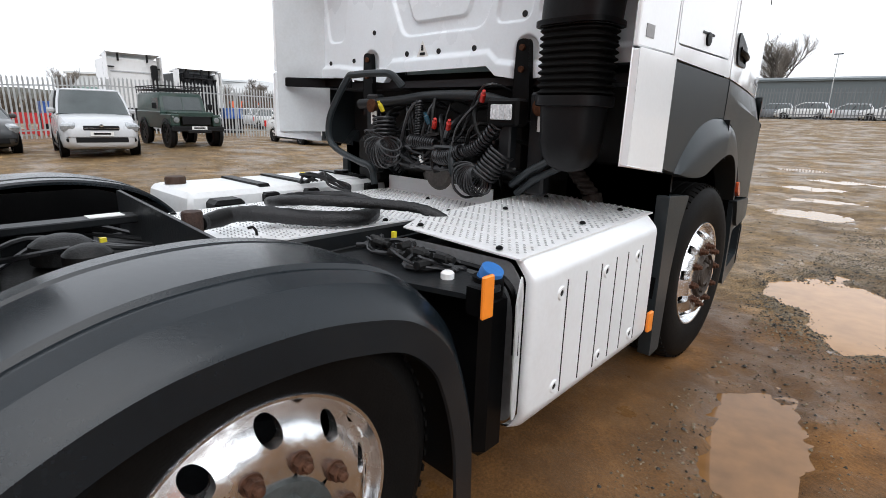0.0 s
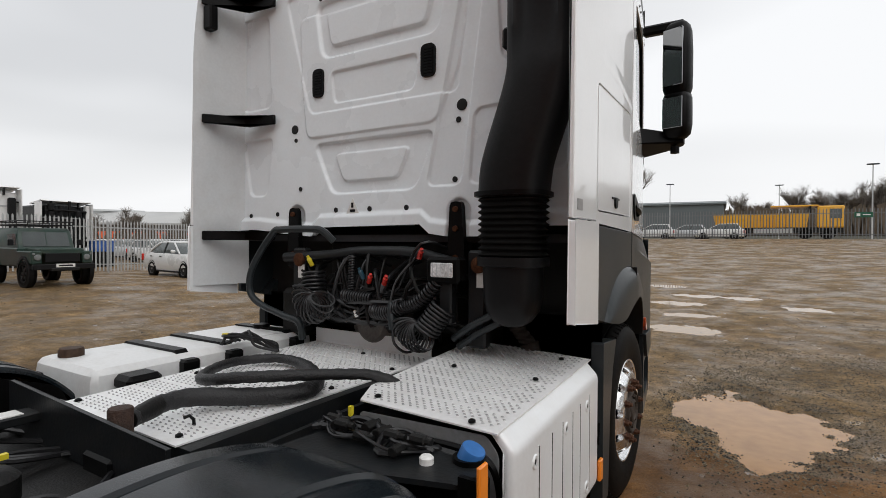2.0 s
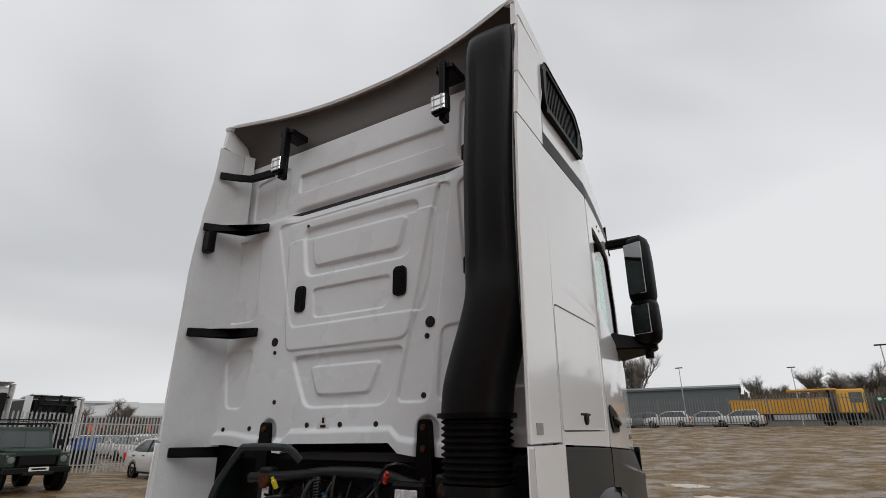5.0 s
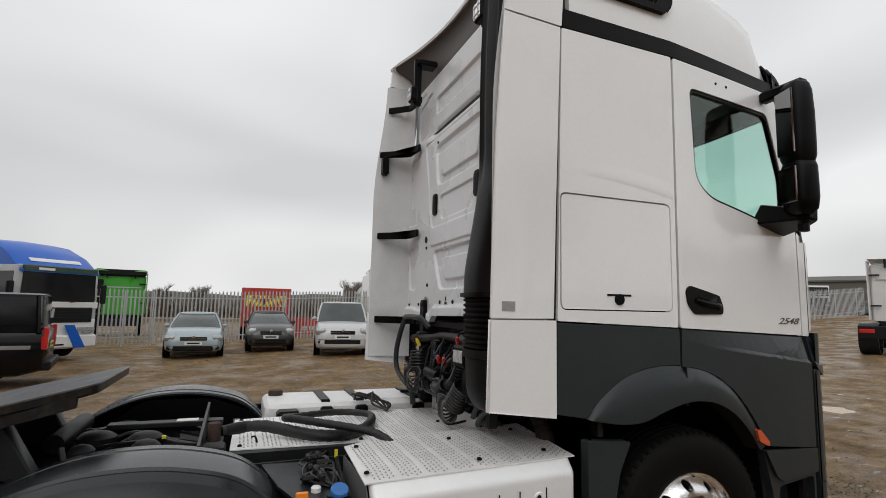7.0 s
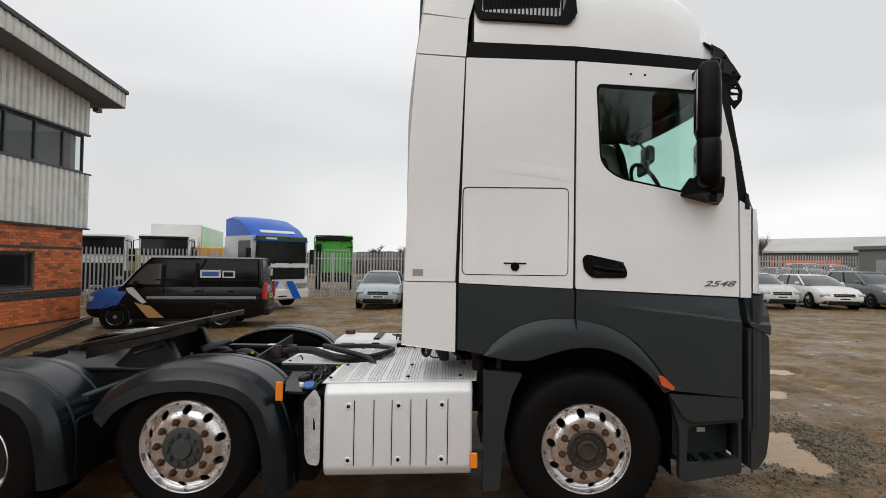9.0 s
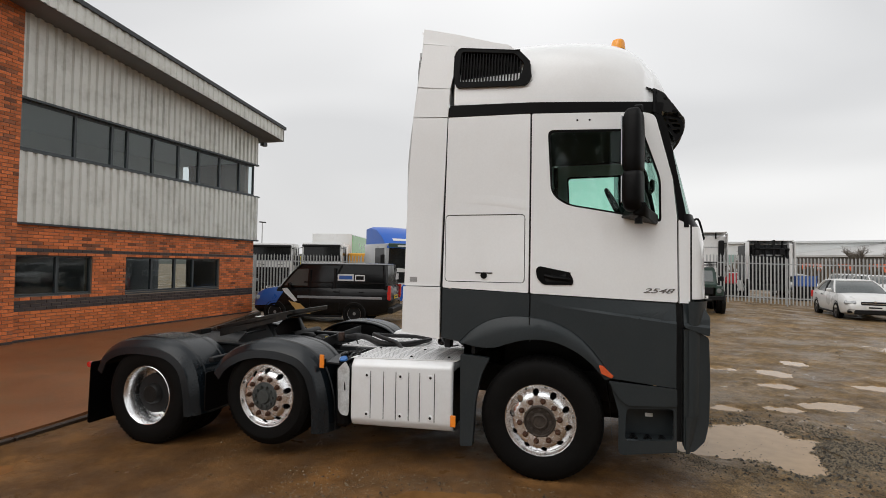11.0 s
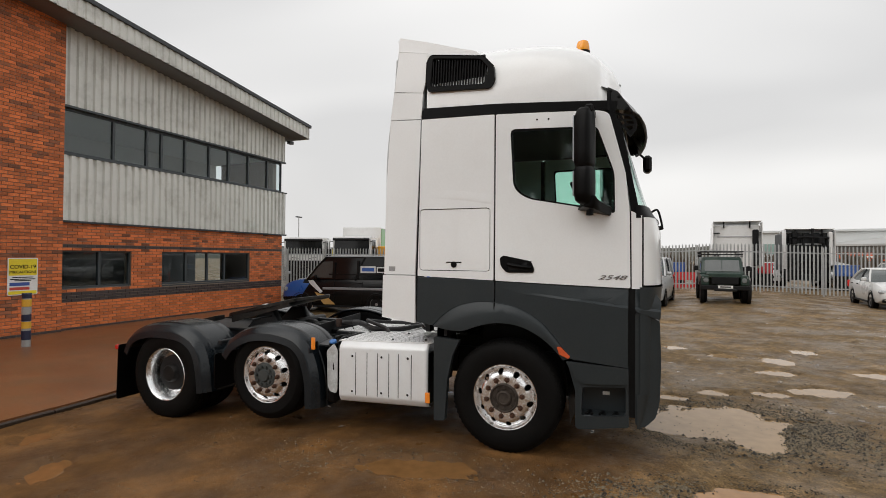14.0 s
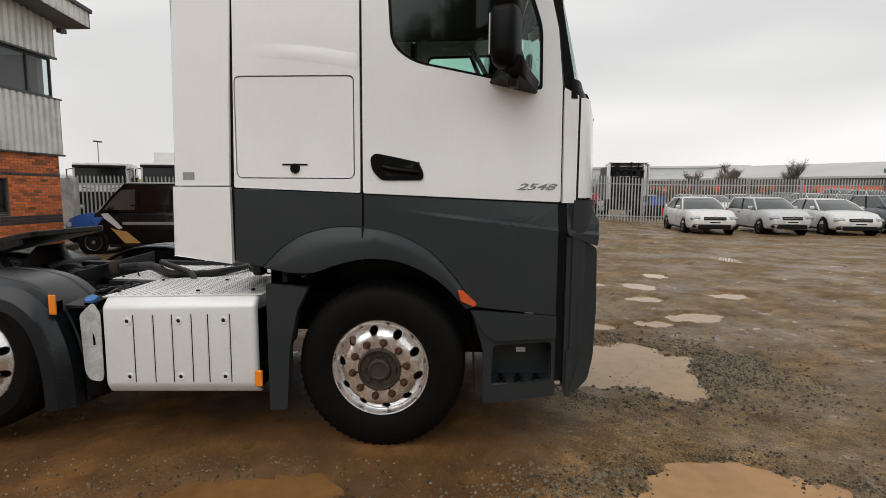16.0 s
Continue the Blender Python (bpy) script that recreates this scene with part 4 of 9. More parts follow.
def wheel(x, y, z, kind, side):
    """A wheel whose outer face is at x; side 1 faces +x, -1 faces -x."""
    global tyre_ob, rim_f, disc_f, nut_ob
    m = pose(x, y, z, 0, 0, 180 if side > 0 else 0)
    drum = part("wheel", lathe([(0.0, 0.10), (0.2, 0.10), (0.21, 0.14), (0.21, 0.28), (0.0, 0.28)], seg=32, caps=False), CHASSIS, lorry)
    drum.matrix_local = m @ Matrix.Scale({"f": 1.0, "m": 1.035, "r": 1.035}[kind], 4)
    spin = pose(0, 0, 0, {"f": 9, "m": 20, "r": 4}[kind])
    if kind == "m":
        part("tyre", tyre_bm(0.30, 0.474), RUBBER, drum, angle=30)
    elif tyre_ob is None:
        tyre_ob = part("tyre", tyre_bm(), RUBBER, drum, angle=30)
    else:
        share(tyre_ob, drum, spin)
    if kind != "r":
        # rim lip, dished disc with hand holes, ten nuts, hub
        lip = lathe([(0.300, 0.028), (0.302, 0.004), (0.297, -0.004), (0.290, -0.002), (0.284, 0.012), (0.279, 0.03), (0.272, 0.034)], seg=64, caps=False)
        part("rim", lip, ALLOY, drum, "polished alloy rim", angle=50)
        fx = lambda r: 0.034 - 0.062 * sstep(0.272, 0.205, r) ** 0.8 + 0.002 * sstep(0.2, 0.13, r)
        d = part("disc", holed_disc(0.128, 0.272, 0.236, 0.026, fx), ALLOY, drum, angle=50)
        d.matrix_local = spin
        for k in range(10):
            a = 2 * math.pi * (k + 0.5) / 10
            o = part("wheel_nut", hexnut(), NUTRUST, drum, "rusty wheel nut") if nut_ob is None else share(nut_ob, drum)
            nut_ob = nut_ob or o
            o.matrix_local = spin @ pose(-0.026, 0.1675 * math.cos(a), 0.1675 * math.sin(a))
        if kind == "f":
            part("hub", hub_bm([(0.135, -0.022), (0.128, -0.042), (0.120, -0.046), (0.112, -0.030), (0.072, -0.026), (0.066, -0.044), (0.052, -0.050), (0.046, -0.042), (0.0, -0.042)], 8, 0.092), HUB_FRONT, drum, "dusty brown steel hub")
        else:
            bm = lathe([(0.135, -0.02), (0.13, -0.036), (0.12, -0.04), (0.07, -0.036), (0.06, -0.055), (0.0, -0.058)], seg=32, caps=False)
            for k in range(10):
                a = 2 * math.pi * k / 10
                add_lathe(bm, [(0.016, -0.036), (0.015, -0.06), (0.0, -0.062)], (0, 0.093 * math.cos(a), 0.093 * math.sin(a)), seg=8)
            part("hub", bm, HUB_MID, drum, "grey hub cap ringed with bolts")
    else:
        barrel = lathe([(0.302, 0.02), (0.304, 0.0), (0.298, -0.006), (0.29, 0.0), (0.286, 0.012), (0.278, 0.02), (0.270, 0.06), (0.262, 0.075), (0.258, 0.20)], seg=64, caps=False)
        part("rim", barrel, ALLOY, drum, "deep dished polished alloy rim", angle=50)
        d = part("disc", holed_disc(0.10, 0.258, 0.205, 0.030, lambda r: 0.20 + 0.02 * sstep(0.19, 0.13, r)), ALLOY, drum, angle=50)
        d.matrix_local = spin
        part("hub", lathe([(0.13, 0.21), (0.125, 0.13), (0.11, 0.11), (0.10, 0.06), (0.085, 0.045), (0.0, 0.045)], seg=32, caps=False), GREASE, drum, "black greasy drive hub")
        for k in range(10):
            a = 2 * math.pi * (k + 0.5) / 10
            o = share(nut_ob, drum)
            o.matrix_local = spin @ pose(0.215, 0.1675 * math.cos(a), 0.1675 * math.sin(a))
        share(tyre_ob, drum, pose(0.34, 0, 0))


for s in (1, -1):
    wheel(s * 1.205, 0.0, 0.5, "f", s)
    wheel(s * 1.22, -2.675, 0.474, "m", s)
    wheel(s * 1.225, -4.17, 0.345, "r", s)

# chassis
for s in (1, -1):
    part("chassis_rail", box(*sorted((s * 0.37, s * 0.44)), -5.0, 0.9, 0.52, 0.80), CHASSIS, lorry, bevel=0.006)
for y in (-4.9, -3.42, -2.42, -1.2, 0.4):
    part("cross_member", box(-0.38, 0.38, y - 0.05, y + 0.05, 0.56, 0.76), CHASSIS, lorry, bevel=0.008)
for y, z in ((0.0, 0.48), (-2.68, 0.47), (-4.15, 0.345)):
    part("axle", lathe([(0.07, -0.95), (0.07, 0.95)], (0, y, z), seg=16), CHASSIS, lorry)
part("differential", lathe([(0.05, -0.2), (0.2, -0.12), (0.22, 0.0), (0.2, 0.12), (0.05, 0.2)], (0, -4.15, 0.36), seg=24), CHASSIS, lorry)
for s in (1, -1):
    for y in (-2.95, -4.5):
        part("air_bag", lathe([(0.10, 0.0), (0.13, 0.05), (0.10, 0.10), (0.13, 0.15), (0.10, 0.2)], (s * 0.5, y, 0.5), "z", 24), RUBBER, lorry)
part("gearbox", box(-0.32, 0.32, -0.82, -0.3, 0.55, 0.95), GREASE, lorry, bevel=0.05)
part("engine_block", box(-0.4, 0.4, -0.5, 0.9, 0.5, 1.25), GREASE, lorry, bevel=0.05)


part("engine_sump", box(-0.38, 0.38, -0.25, 1.0, 0.34, 0.6), GREASE, lorry, bevel=0.06)
part("silencer", box(-0.95, -0.50, -0.85, -0.62, 0.25, 0.75), CHASSIS, lorry, bevel=0.05)
part("air_tank", lathe([(0.0, -0.5), (0.11, -0.47), (0.13, -0.42), (0.13, 0.42), (0.11, 0.47), (0.0, 0.5)], (0.0, -1.45, 0.42), "x", 20, caps=False), CHASSIS, lorry)
part("propeller_shaft", tube([(0.0, -0.8, 0.62), (0.0, -4.0, 0.50)], 0.06, 14), GREASE, lorry)
part("differential", lathe([(0.0, -0.22), (0.16, -0.16), (0.22, 0.0), (0.16, 0.16), (0.0, 0.22)], (0.0, -4.1, 0.42), "x", 20, caps=False), GREASE, lorry)
# mudguards of the rear axles
def mudguard(path, x0=0.75, x1=1.27, steps=8):
    pts = smooth_path([(0, y, z) for y, z in path], steps)
    w = x1 - x0
    sec = [(0.0, -0.035), (0.0, -0.010), (0.008, 0.0), (0.070, 0.002), (0.078, -0.008), (0.100, -0.008), (0.108, 0.004), (0.24, 0.006), (0.350, 0.002), (0.358, -0.010), (0.382, -0.011), (0.390, -0.006),
           (0.44, -0.026), (0.498, -0.074), (0.506, -0.084), (0.512, -0.094), (0.520, -0.168), (0.512, -0.172), (0.498, -0.10), (0.47, -0.064), (0.38, -0.030), (0.0, -0.022)]
    sec = [(a * w / 0.52, b) for a, b in sec]
    bm = bmesh.new()
    rings = []
    for i, p in enumerate(pts):
        t = (pts[min(i + 1, len(pts) - 1)] - pts[max(i - 1, 0)]).normalized()
        nrm = Vector((0, -t.z, t.y))
        if nrm.z < 0 and abs(t.z) < 0.7:
            nrm = -nrm
        c = Vector((0, -2.66 if path[0][0] > -3.4 else -4.15, 0.4))
        if nrm.dot(p - c) < 0:
            nrm = -nrm
        rings.append([(x0 + a, (p + nrm * b).y, (p + nrm * b).z) for a, b in sec])
    add_loft(bm, rings)
    return bm


MID = [(-1.965, 0.18), (-1.98, 0.45), (-2.03, 0.66), (-2.11, 0.82), (-2.26, 0.945), (-2.46, 1.002), (-2.66, 1.018), (-2.88, 0.998), (-3.08, 0.93), (-3.24, 0.83), (-3.34, 0.71)]
REAR = [(-3.46, 0.20), (-3.49, 0.45), (-3.55, 0.66), (-3.66, 0.81), (-3.85, 0.915), (-4.10, 0.95), (-4.40, 0.945), (-4.65, 0.89), (-4.82, 0.78), (-4.91, 0.62)]
both("mudguard", mudguard(MID), MUDGUARD, "wet black plastic mudguard with moulded ribs", angle=16)
both("mudguard", mudguard(REAR, 0.68), MUDGUARD, "wet black plastic mudguard with moulded ribs", angle=16)
both("mud_flap", plate(rounded([(-0.0, 0.0), (0.58, 0.0), (0.58, 0.68), (0.0, 0.68)], 0.03), [], 0.012, lambda u, v, w: (0.66 + u, -4.955 + w - 0.03 * (0.68 - v), -0.03 + v)), BLACK)
both("mud_flap", plate(rounded([(-0.0, 0.0), (0.58, 0.0), (0.58, 0.4), (0.0, 0.4)], 0.03), [], 0.012, lambda u, v, w: (0.66 + u, -3.40 + w, 0.25 + v)), BLACK)
both("bracket", box(0.44, 1.15, -3.44, -3.38, 0.74, 0.79), CHASSIS, bevel=0.008)
both("inner_guard", plate(rounded([(-3.25, 0.70), (-2.1, 0.70), (-2.16, 0.86), (-2.46, 0.97), (-2.88, 0.97)], 0.05), [], 0.01, on_side(0.755)), BLACK)
both("side_marker", lathe([(0.03, -0.01), (0.034, 0.0), (0.03, 0.02), (0.0, 0.026)], (1.22, -4.98, 0.62), "x", 16), REDLENS, "red side marker lamp")

# fifth wheel
FW = M("greased_fifth_wheel", (0.010, 0.0095, 0.009), 0.34, metal=0.3, var=0.4, scale=7, dirt=(0.10, 0.075, 0.05), dirt_amount=0.3, bump=0.15)
fz = lambda y: 1.25 + 0.225 * (y + 2.9)
bm = bmesh.new()
add_plate(bm, rounded([(-0.42, -2.92), (0.42, -2.92), (0.47, -3.4), (0.42, -3.98), (0.24, -4.12), (0.09, -3.55), (-0.09, -3.55), (-0.24, -4.12), (-0.42, -3.98), (-0.47, -3.4)], 0.08), [], 0.05, lambda u, v, w: (u, v, fz(v) - w))
fifth = part("fifth_wheel", bm, FW, lorry, "greasy black fifth wheel coupling plate tipped to the rear", bevel=0.008)
part("plate_skirt", plate([(-3.9, fz(-3.9) - 0.13), (-3.0, fz(-3.0) - 0.09), (-3.0, fz(-3.0) - 0.04), (-3.9, fz(-3.9) - 0.04)], [], 0.03, on_side(0.44)), FW, fifth, bevel=0.006)
part("lubrication_label", box(0.30, 0.40, -3.45, -3.32, fz(-3.38) + 0.002, fz(-3.38) + 0.004), STICKER, fifth)
for s in (1, -1):
    part("pedestal", plate([(-3.75, 0.80), (-3.15, 0.80), (-3.3, 1.07), (-3.5, 1.05)], [], 0.10, on_side(s * 0.36)), CHASSIS, fifth, bevel=0.01)
part("release_handle", tube([(0.2, -3.3, 1.0), (0.5, -3.35, 0.99), (0.62, -3.4, 0.97)], 0.012), CHASSIS, fifth)
for s in (1, -1):
    part("ramp", (lambda b: (add_loft(b, [[(s * 0.30, y, fz(y) - 0.06), (s * 0.47, y, fz(y) - 0.06), (s * 0.47, y, fz(y)), (s * 0.30, y, fz(y))] for y in (-4.15, -4.5, -4.85)]), b)[1])(bmesh.new()), GREASE, lorry, "black sloping trailer ramp", bevel=0.006)
part("deck_plate", box(-0.46, 0.46, -4.75, -3.35, 0.80, 0.83), CHASSIS, lorry, bevel=0.006)
part("cross_plate", plate([(-0.40, 0.82), (0.56, 0.82), (0.56, 0.955), (-0.40, 1.0)], [], 0.014, on_back(-2.46)), CHASSIS, lorry, "thin dark upright cross plate", bevel=0.003)
part("frame_plate", plate([(-2.95, 0.80), (-2.33, 0.80), (-2.33, 0.87), (-2.5, 0.88), (-2.95, 0.87)], [], 0.012, on_side(0.53)), CHASSIS, lorry)
part("frame_plate", plate([(-3.1, 0.80), (-2.6, 0.80), (-2.6, 0.92), (-3.1, 0.90)], [], 0.012, on_side(-0.25)), CHASSIS, lorry)
# cross tray with its bracket and strap behind the catwalk
tray = part("valve_tray", box(-0.42, 0.50, -3.25, -2.35, 0.80, 0.815), GREASE, lorry)
part("strut", box(-0.25, -0.16, -2.98, -2.36, 0.90, 0.93), CHASSIS, tray, bevel=0.004)
part("data_plate", box(-0.24, -0.17, -2.62, -2.50, 0.931, 0.934), STICKER, tray, "white data plate")
for x, y, s in ((0.02, -2.75, 0.09), (0.22, -2.72, 0.07), (-0.05, -3.0, 0.1), (0.25, -3.0, 0.06)):
    part("air_valve", lathe([(s * 0.6, 0.0), (s, 0.02), (s, 0.08), (s * 0.7, 0.1), (s * 0.3, 0.11)], (x, y, 0.815), "z", 16), GREASE, tray)
part("yellow_clip", box(0.105, 0.122, -2.66, -2.64, 0.90, 0.915), YELLOW, tray)
rnd = random.Random(11)
for i in range(7):
    x0, y0 = rnd.uniform(-0.35, 0.4), rnd.uniform(-3.2, -2.9)
    part("air_line", tube([(x0, y0, 0.84), (x0 + rnd.uniform(-0.2, 0.2), y0 + 0.2, 0.9), (x0 + rnd.uniform(-0.3, 0.3), -2.6, 0.86), (x0 * 0.5, -2.38, 0.82)], 0.009, 6, 5), CABLE, tray)
part("air_cylinder", lathe([(0.05, -0.5), (0.055, -0.48), (0.055, 0.1), (0.05, 0.12)], (-0.1, -3.18, 0.88), "x", 14), GREASE, tray)
chain = part("chain", tube([(0.40, -3.05, 0.95), (0.43, -3.02, 0.86), (0.42, -3.0, 0.78)], 0.013, 6), CHASSIS, lorry)

# catwalk: central tread plate, with raised lozenges and screws
TREAD = M("worn_tread_dimples", (0.40, 0.40, 0.40), 0.35, metal=0.3, var=0.3, scale=20)


def tread(name, outline, z, label, thick=0.006, slope=lambda x, y: 0.0, inset=0.03):
    top = part(name, plate(outline, [], thick, lambda u, v, w: (u, v, z + slope(u, v) - w)), ALU, lorry, label)
    xs, ys = [p[0] for p in outline], [p[1] for p in outline]
    verts, faces = [], []
    x0, x1, y0, y1 = min(xs), max(xs), min(ys), max(ys)

    def inside(px, py):
        c = False
        for (ax, ay), (bx, by) in zip(outline, outline[1:] + outline[:1]):
            if (ay > py) != (by > py) and px < (bx - ax) * (py - ay) / (by - ay) + ax:
                c = not c
        return c

    j, y = 0, y0 + inset
    while y < y1 - inset:
        x = x0 + inset + (0.016 if j % 2 else 0)
        while x < x1 - inset:
            if j % 6 and inside(x, y) and inside(x + 0.02, y) and inside(x - 0.02, y):
                k, g = len(verts), z + slope(x, y)
                a, b = (0.0075, 0.0055)
                verts += [(x - a, y, g), (x, y - b, g), (x + a, y, g), (x, y + b, g), (x - a * 0.45, y, g + 0.0042), (x + a * 0.45, y, g + 0.0042)]
                faces += [(k, k + 1, k + 5, k + 4), (k + 1, k + 2, k + 5), (k + 2, k + 3, k + 4, k + 5), (k + 3, k, k + 4)]
            x += 0.032
        y += 0.021
        j += 1
    me = bpy.data.meshes.new("tread_pattern")
    me.from_pydata(verts, [], faces)
    me.materials.append(TREAD)
    o = new("tread_pattern", me)
    o.parent = top
    tagged(o, kind="stuff")
    return top


def screw_heads(parent, spots, z, slope=lambda x, y: 0.0):
    first = None
    for x, y in spots:
        if first is None:
            first = part("screw_head", lathe([(0.013, 0.0), (0.012, 0.007), (0.006, 0.011), (0.0, 0.012)], axis="z", seg=10, caps=False), BLACK, parent)
            first.location = (x, y, z + slope(x, y))
        else:
            share(first, parent, pose(x, y, z + slope(x, y)))


ZC = 0.875
walkway = tread("catwalk", [(-0.42, -2.29), (0.36, -2.31), (0.40, -0.86), (-0.50, -0.86), (-0.50, -1.3)], ZC, "pale aluminium tread plate catwalk")
screw_heads(walkway, [(-0.38, -2.25), (0.30, -2.26), (0.33, -1.6), (0.35, -1.2), (-0.38, -1.75), (0.0, -1.0)], ZC)
part("rear_upstand", plate([(-0.50, ZC), (0.36, ZC), (0.36, ZC + 0.085), (-0.50, ZC + 0.085)], [], 0.006, on_back(-0.86)), SILVER, walkway)
part("catwalk_frame", box(-0.5, 0.42, -2.30, -2.26, ZC - 0.07, ZC - 0.008), CHASSIS, walkway)
part("catwalk_frame", box(0.36, 0.42, -2.26, -0.8, ZC - 0.07, ZC - 0.008), CHASSIS, walkway)
for x, y in ((0.24, -2.17), (0.16, -1.92)):
    part("cable_tie", tube([(x, y, ZC), (x + 0.004, y - 0.004, ZC + 0.02), (x - 0.006, y - 0.012, ZC + 0.034), (x - 0.012, y - 0.03, ZC + 0.03)], 0.006, 6), BLACK, walkway)
ridge = part("frame_cover", plate([(-2.3, 0.62), (-0.7, 0.62), (-0.7, 0.85), (-2.3, 0.83)], [], 0.02, on_side(0.50)), CHASSIS, lorry)

# battery box on the flank with tread plate lid and ribbed silver cover
bs = lambda x, y: -0.012 * sstep(1.0, 1.2, x) + 0.035 * (y + 1.75) / 1.0
lid = tread("battery_box_lid", [(0.545, -1.60), (0.62, -1.755), (1.186, -1.772), (1.19, -0.735), (0.52, -0.68)], 0.917, "pale aluminium tread plate lid over the battery box", slope=bs)
screw_heads(lid, [(0.66, -1.70), (1.08, -1.74), (0.70, -1.2), (1.09, -1.2), (0.66, -0.80), (1.08, -0.84)], 0.917, bs)
bm = bmesh.new()
op = rounded([(1.10, 0.905), (1.185, 0.90), (1.238, 0.845), (1.238, 0.35), (1.20, 0.288), (1.15, 0.285)], [0, 0.012, 0.022, 0.02, 0.02, 0], 4)
inn = [(x - 0.006, z - 0.004) for x, z in reversed(op)]
rings = []
for d in (0.0, 0.003, 0.009, 0.018, 0.03, 0.96, 0.972, 0.981, 0.987, 0.99):
    e = max(0.0, 0.03 - min(d, 0.99 - d))
    e = 0.03 - math.sqrt(0.03 ** 2 - e ** 2)
    y = -1.75 + d
    rings.append([(x - e * max(0.0, min(1.0, (x - 1.10) / 0.1)), y, z + 0.035 * (y + 1.75) - 0.1 * e) for x, z in op + inn])
add_loft(bm, rings)
cover = part("battery_box_cover", bm, SILVER, lorry, "silver painted side cover with pressed vertical ribs", angle=30)
part("box_core", box(0.56, 1.16, -1.74, -0.78, 0.32, 0.83), BLACK, cover, bevel=0.01)
part("end_panel", plate(rounded([(0.62, 0.30), (1.13, 0.295), (1.165, 0.31), (1.185, 0.36), (1.185, 0.83), (1.14, 0.885), (0.62, 0.875)], 0.02), [], 0.004, on_back(-1.757)), M("dull_grey_end_panel", (0.20, 0.205, 0.21), 0.5, var=0.2, dirt=(0.10, 0.07, 0.05), dirt_amount=0.3), cover, "dull grey end panel")
def cover_pt(y, z, d=0.0):
    return (1.238 + d, y, z + 0.035 * (y + 1.75))
for i, y in enumerate((-1.55, -1.42, -1.30, -1.175, -1.07, -0.93)):
    bm = bmesh.new()
    rings = [[cover_pt(y + a, z, d) for a, d in ((-0.012, -0.004), (-0.003, 0.003), (0.003, -0.002), (0.007, -0.004))] for z in (0.36, 0.375, 0.785, 0.80)]
    add_loft(bm, rings)
    part("pressed_rib", bm, SILVER, cover, angle=20)
    # black strip painted as the shaded side of the raised rib
    gap = part("rib_groove", box(1.2345, 1.2395, y + 0.004, y + 0.010, 0.365 + 0.035 * (y + 1.75), 0.795 + 0.035 * (y + 1.75)), INK_AND_SHADE, cover)
fast = hole = None
for y in (-1.583, -1.25, -0.963):
    for z in (0.755, 0.40):
        at = pose(*cover_pt(y, z))
        if fast is None:
            fast = part("fastener", lathe([(0.030, -0.003), (0.022, 0.005), (0.013, 0.004), (0.012, -0.004), (0.0, -0.004)], axis="x", seg=14, caps=False), SILVER, cover)
            hole = part("fastener_socket", lathe([(0.0125, -0.006), (0.0125, 0.0005), (0.0, 0.0)], axis="x", seg=12, caps=False), INK_AND_SHADE, cover)
            fast.matrix_local = hole.matrix_local = at
        else:
            share(fast, cover, at)
            share(hole, cover, at)
part("side_reflector", box(1.235, 1.252, -0.772, -0.725, 0.375, 0.475), ORANGE, lorry, "orange plastic side marker", bevel=0.004)
# folded guard between the battery box and the tank
part("guard_sheet", plate(rounded([(-1.865, 0.44), (-1.845, 0.38), (-1.785, 0.36), (-1.775, 0.40), (-1.775, 0.80), (-1.81, 0.875), (-1.875, 0.80)], 0.025), [], 0.004, lambda u, v, w: (1.212 - (u + 1.775) * 0.45 - w, u, v)), M("dull_galvanised_guard", (0.58, 0.59, 0.59), 0.42, var=0.25, scale=6, dirt=(0.12, 0.09, 0.06), dirt_amount=0.4), lorry, bevel=0.001)

# urea tank with blue cap, reflector, cap and wiring ahead of the mudguard
tank = part("urea_tank", box(0.86, 1.19, -1.935, -1.80, 0.24, 0.82), BLACK, lorry, "black plastic urea tank", bevel=0.03)
part("filler_neck", lathe([(0.05, 0.0), (0.05, 0.06)], (1.14, -1.87, 0.80), "z", 20), BLACK, tank)
bm = lathe([(0.0, 0.046), (0.036, 0.046), (0.038, 0.042), (0.038, 0.0), (0.0, 0.0)], (1.14, -1.87, 0.845), "z", 20, caps=False)
bm.transform(Matrix.Translation((1.14, -1.87, 0.85)) @ Euler((0, radians(25), 0)).to_matrix().to_4x4() @ Matrix.Translation((-1.14, 1.87, -0.85)))
part("filler_cap", bm, BLUECAP, tank, "ribbed blue filler cap")
part("side_reflector", box(1.262, 1.275, -2.060, -2.012, 0.800, 0.925), ORANGE, lorry, "orange plastic side reflector", bevel=0.004)
part("reflector_bracket", box(1.20, 1.264, -2.045, -2.027, 0.80, 0.88), BLACK, lorry)
deck = part("step_bracket", plate(rounded([(0.56, -2.16), (0.92, -2.10), (1.20, -2.02), (1.21, -1.88), (0.95, -1.84), (0.60, -1.80)], 0.03), [], 0.012, lambda u, v, w: (u, v, 0.845 - w)), CHASSIS, lorry, bevel=0.003)
part("white_cap", lathe([(0.022, 0.0), (0.022, 0.018), (0.016, 0.024), (0.0, 0.025)], (1.04, -1.95, 0.845), "z", 16), M("white_plastic_cap", (0.8, 0.8, 0.78), 0.4), deck)
for i in range(9):
    t = i / 8
    part("connector", lathe([(0.014, -0.03), (0.017, -0.028), (0.017, 0.02), (0.011, 0.024), (0.011, 0.045)], (0.62 + 0.36 * t + rnd.uniform(-0.02, 0.02), -1.92 + rnd.uniform(-0.05, 0.05), 0.868 + rnd.uniform(0, 0.03)), "xy"[i % 2], 8), GREASE, deck)
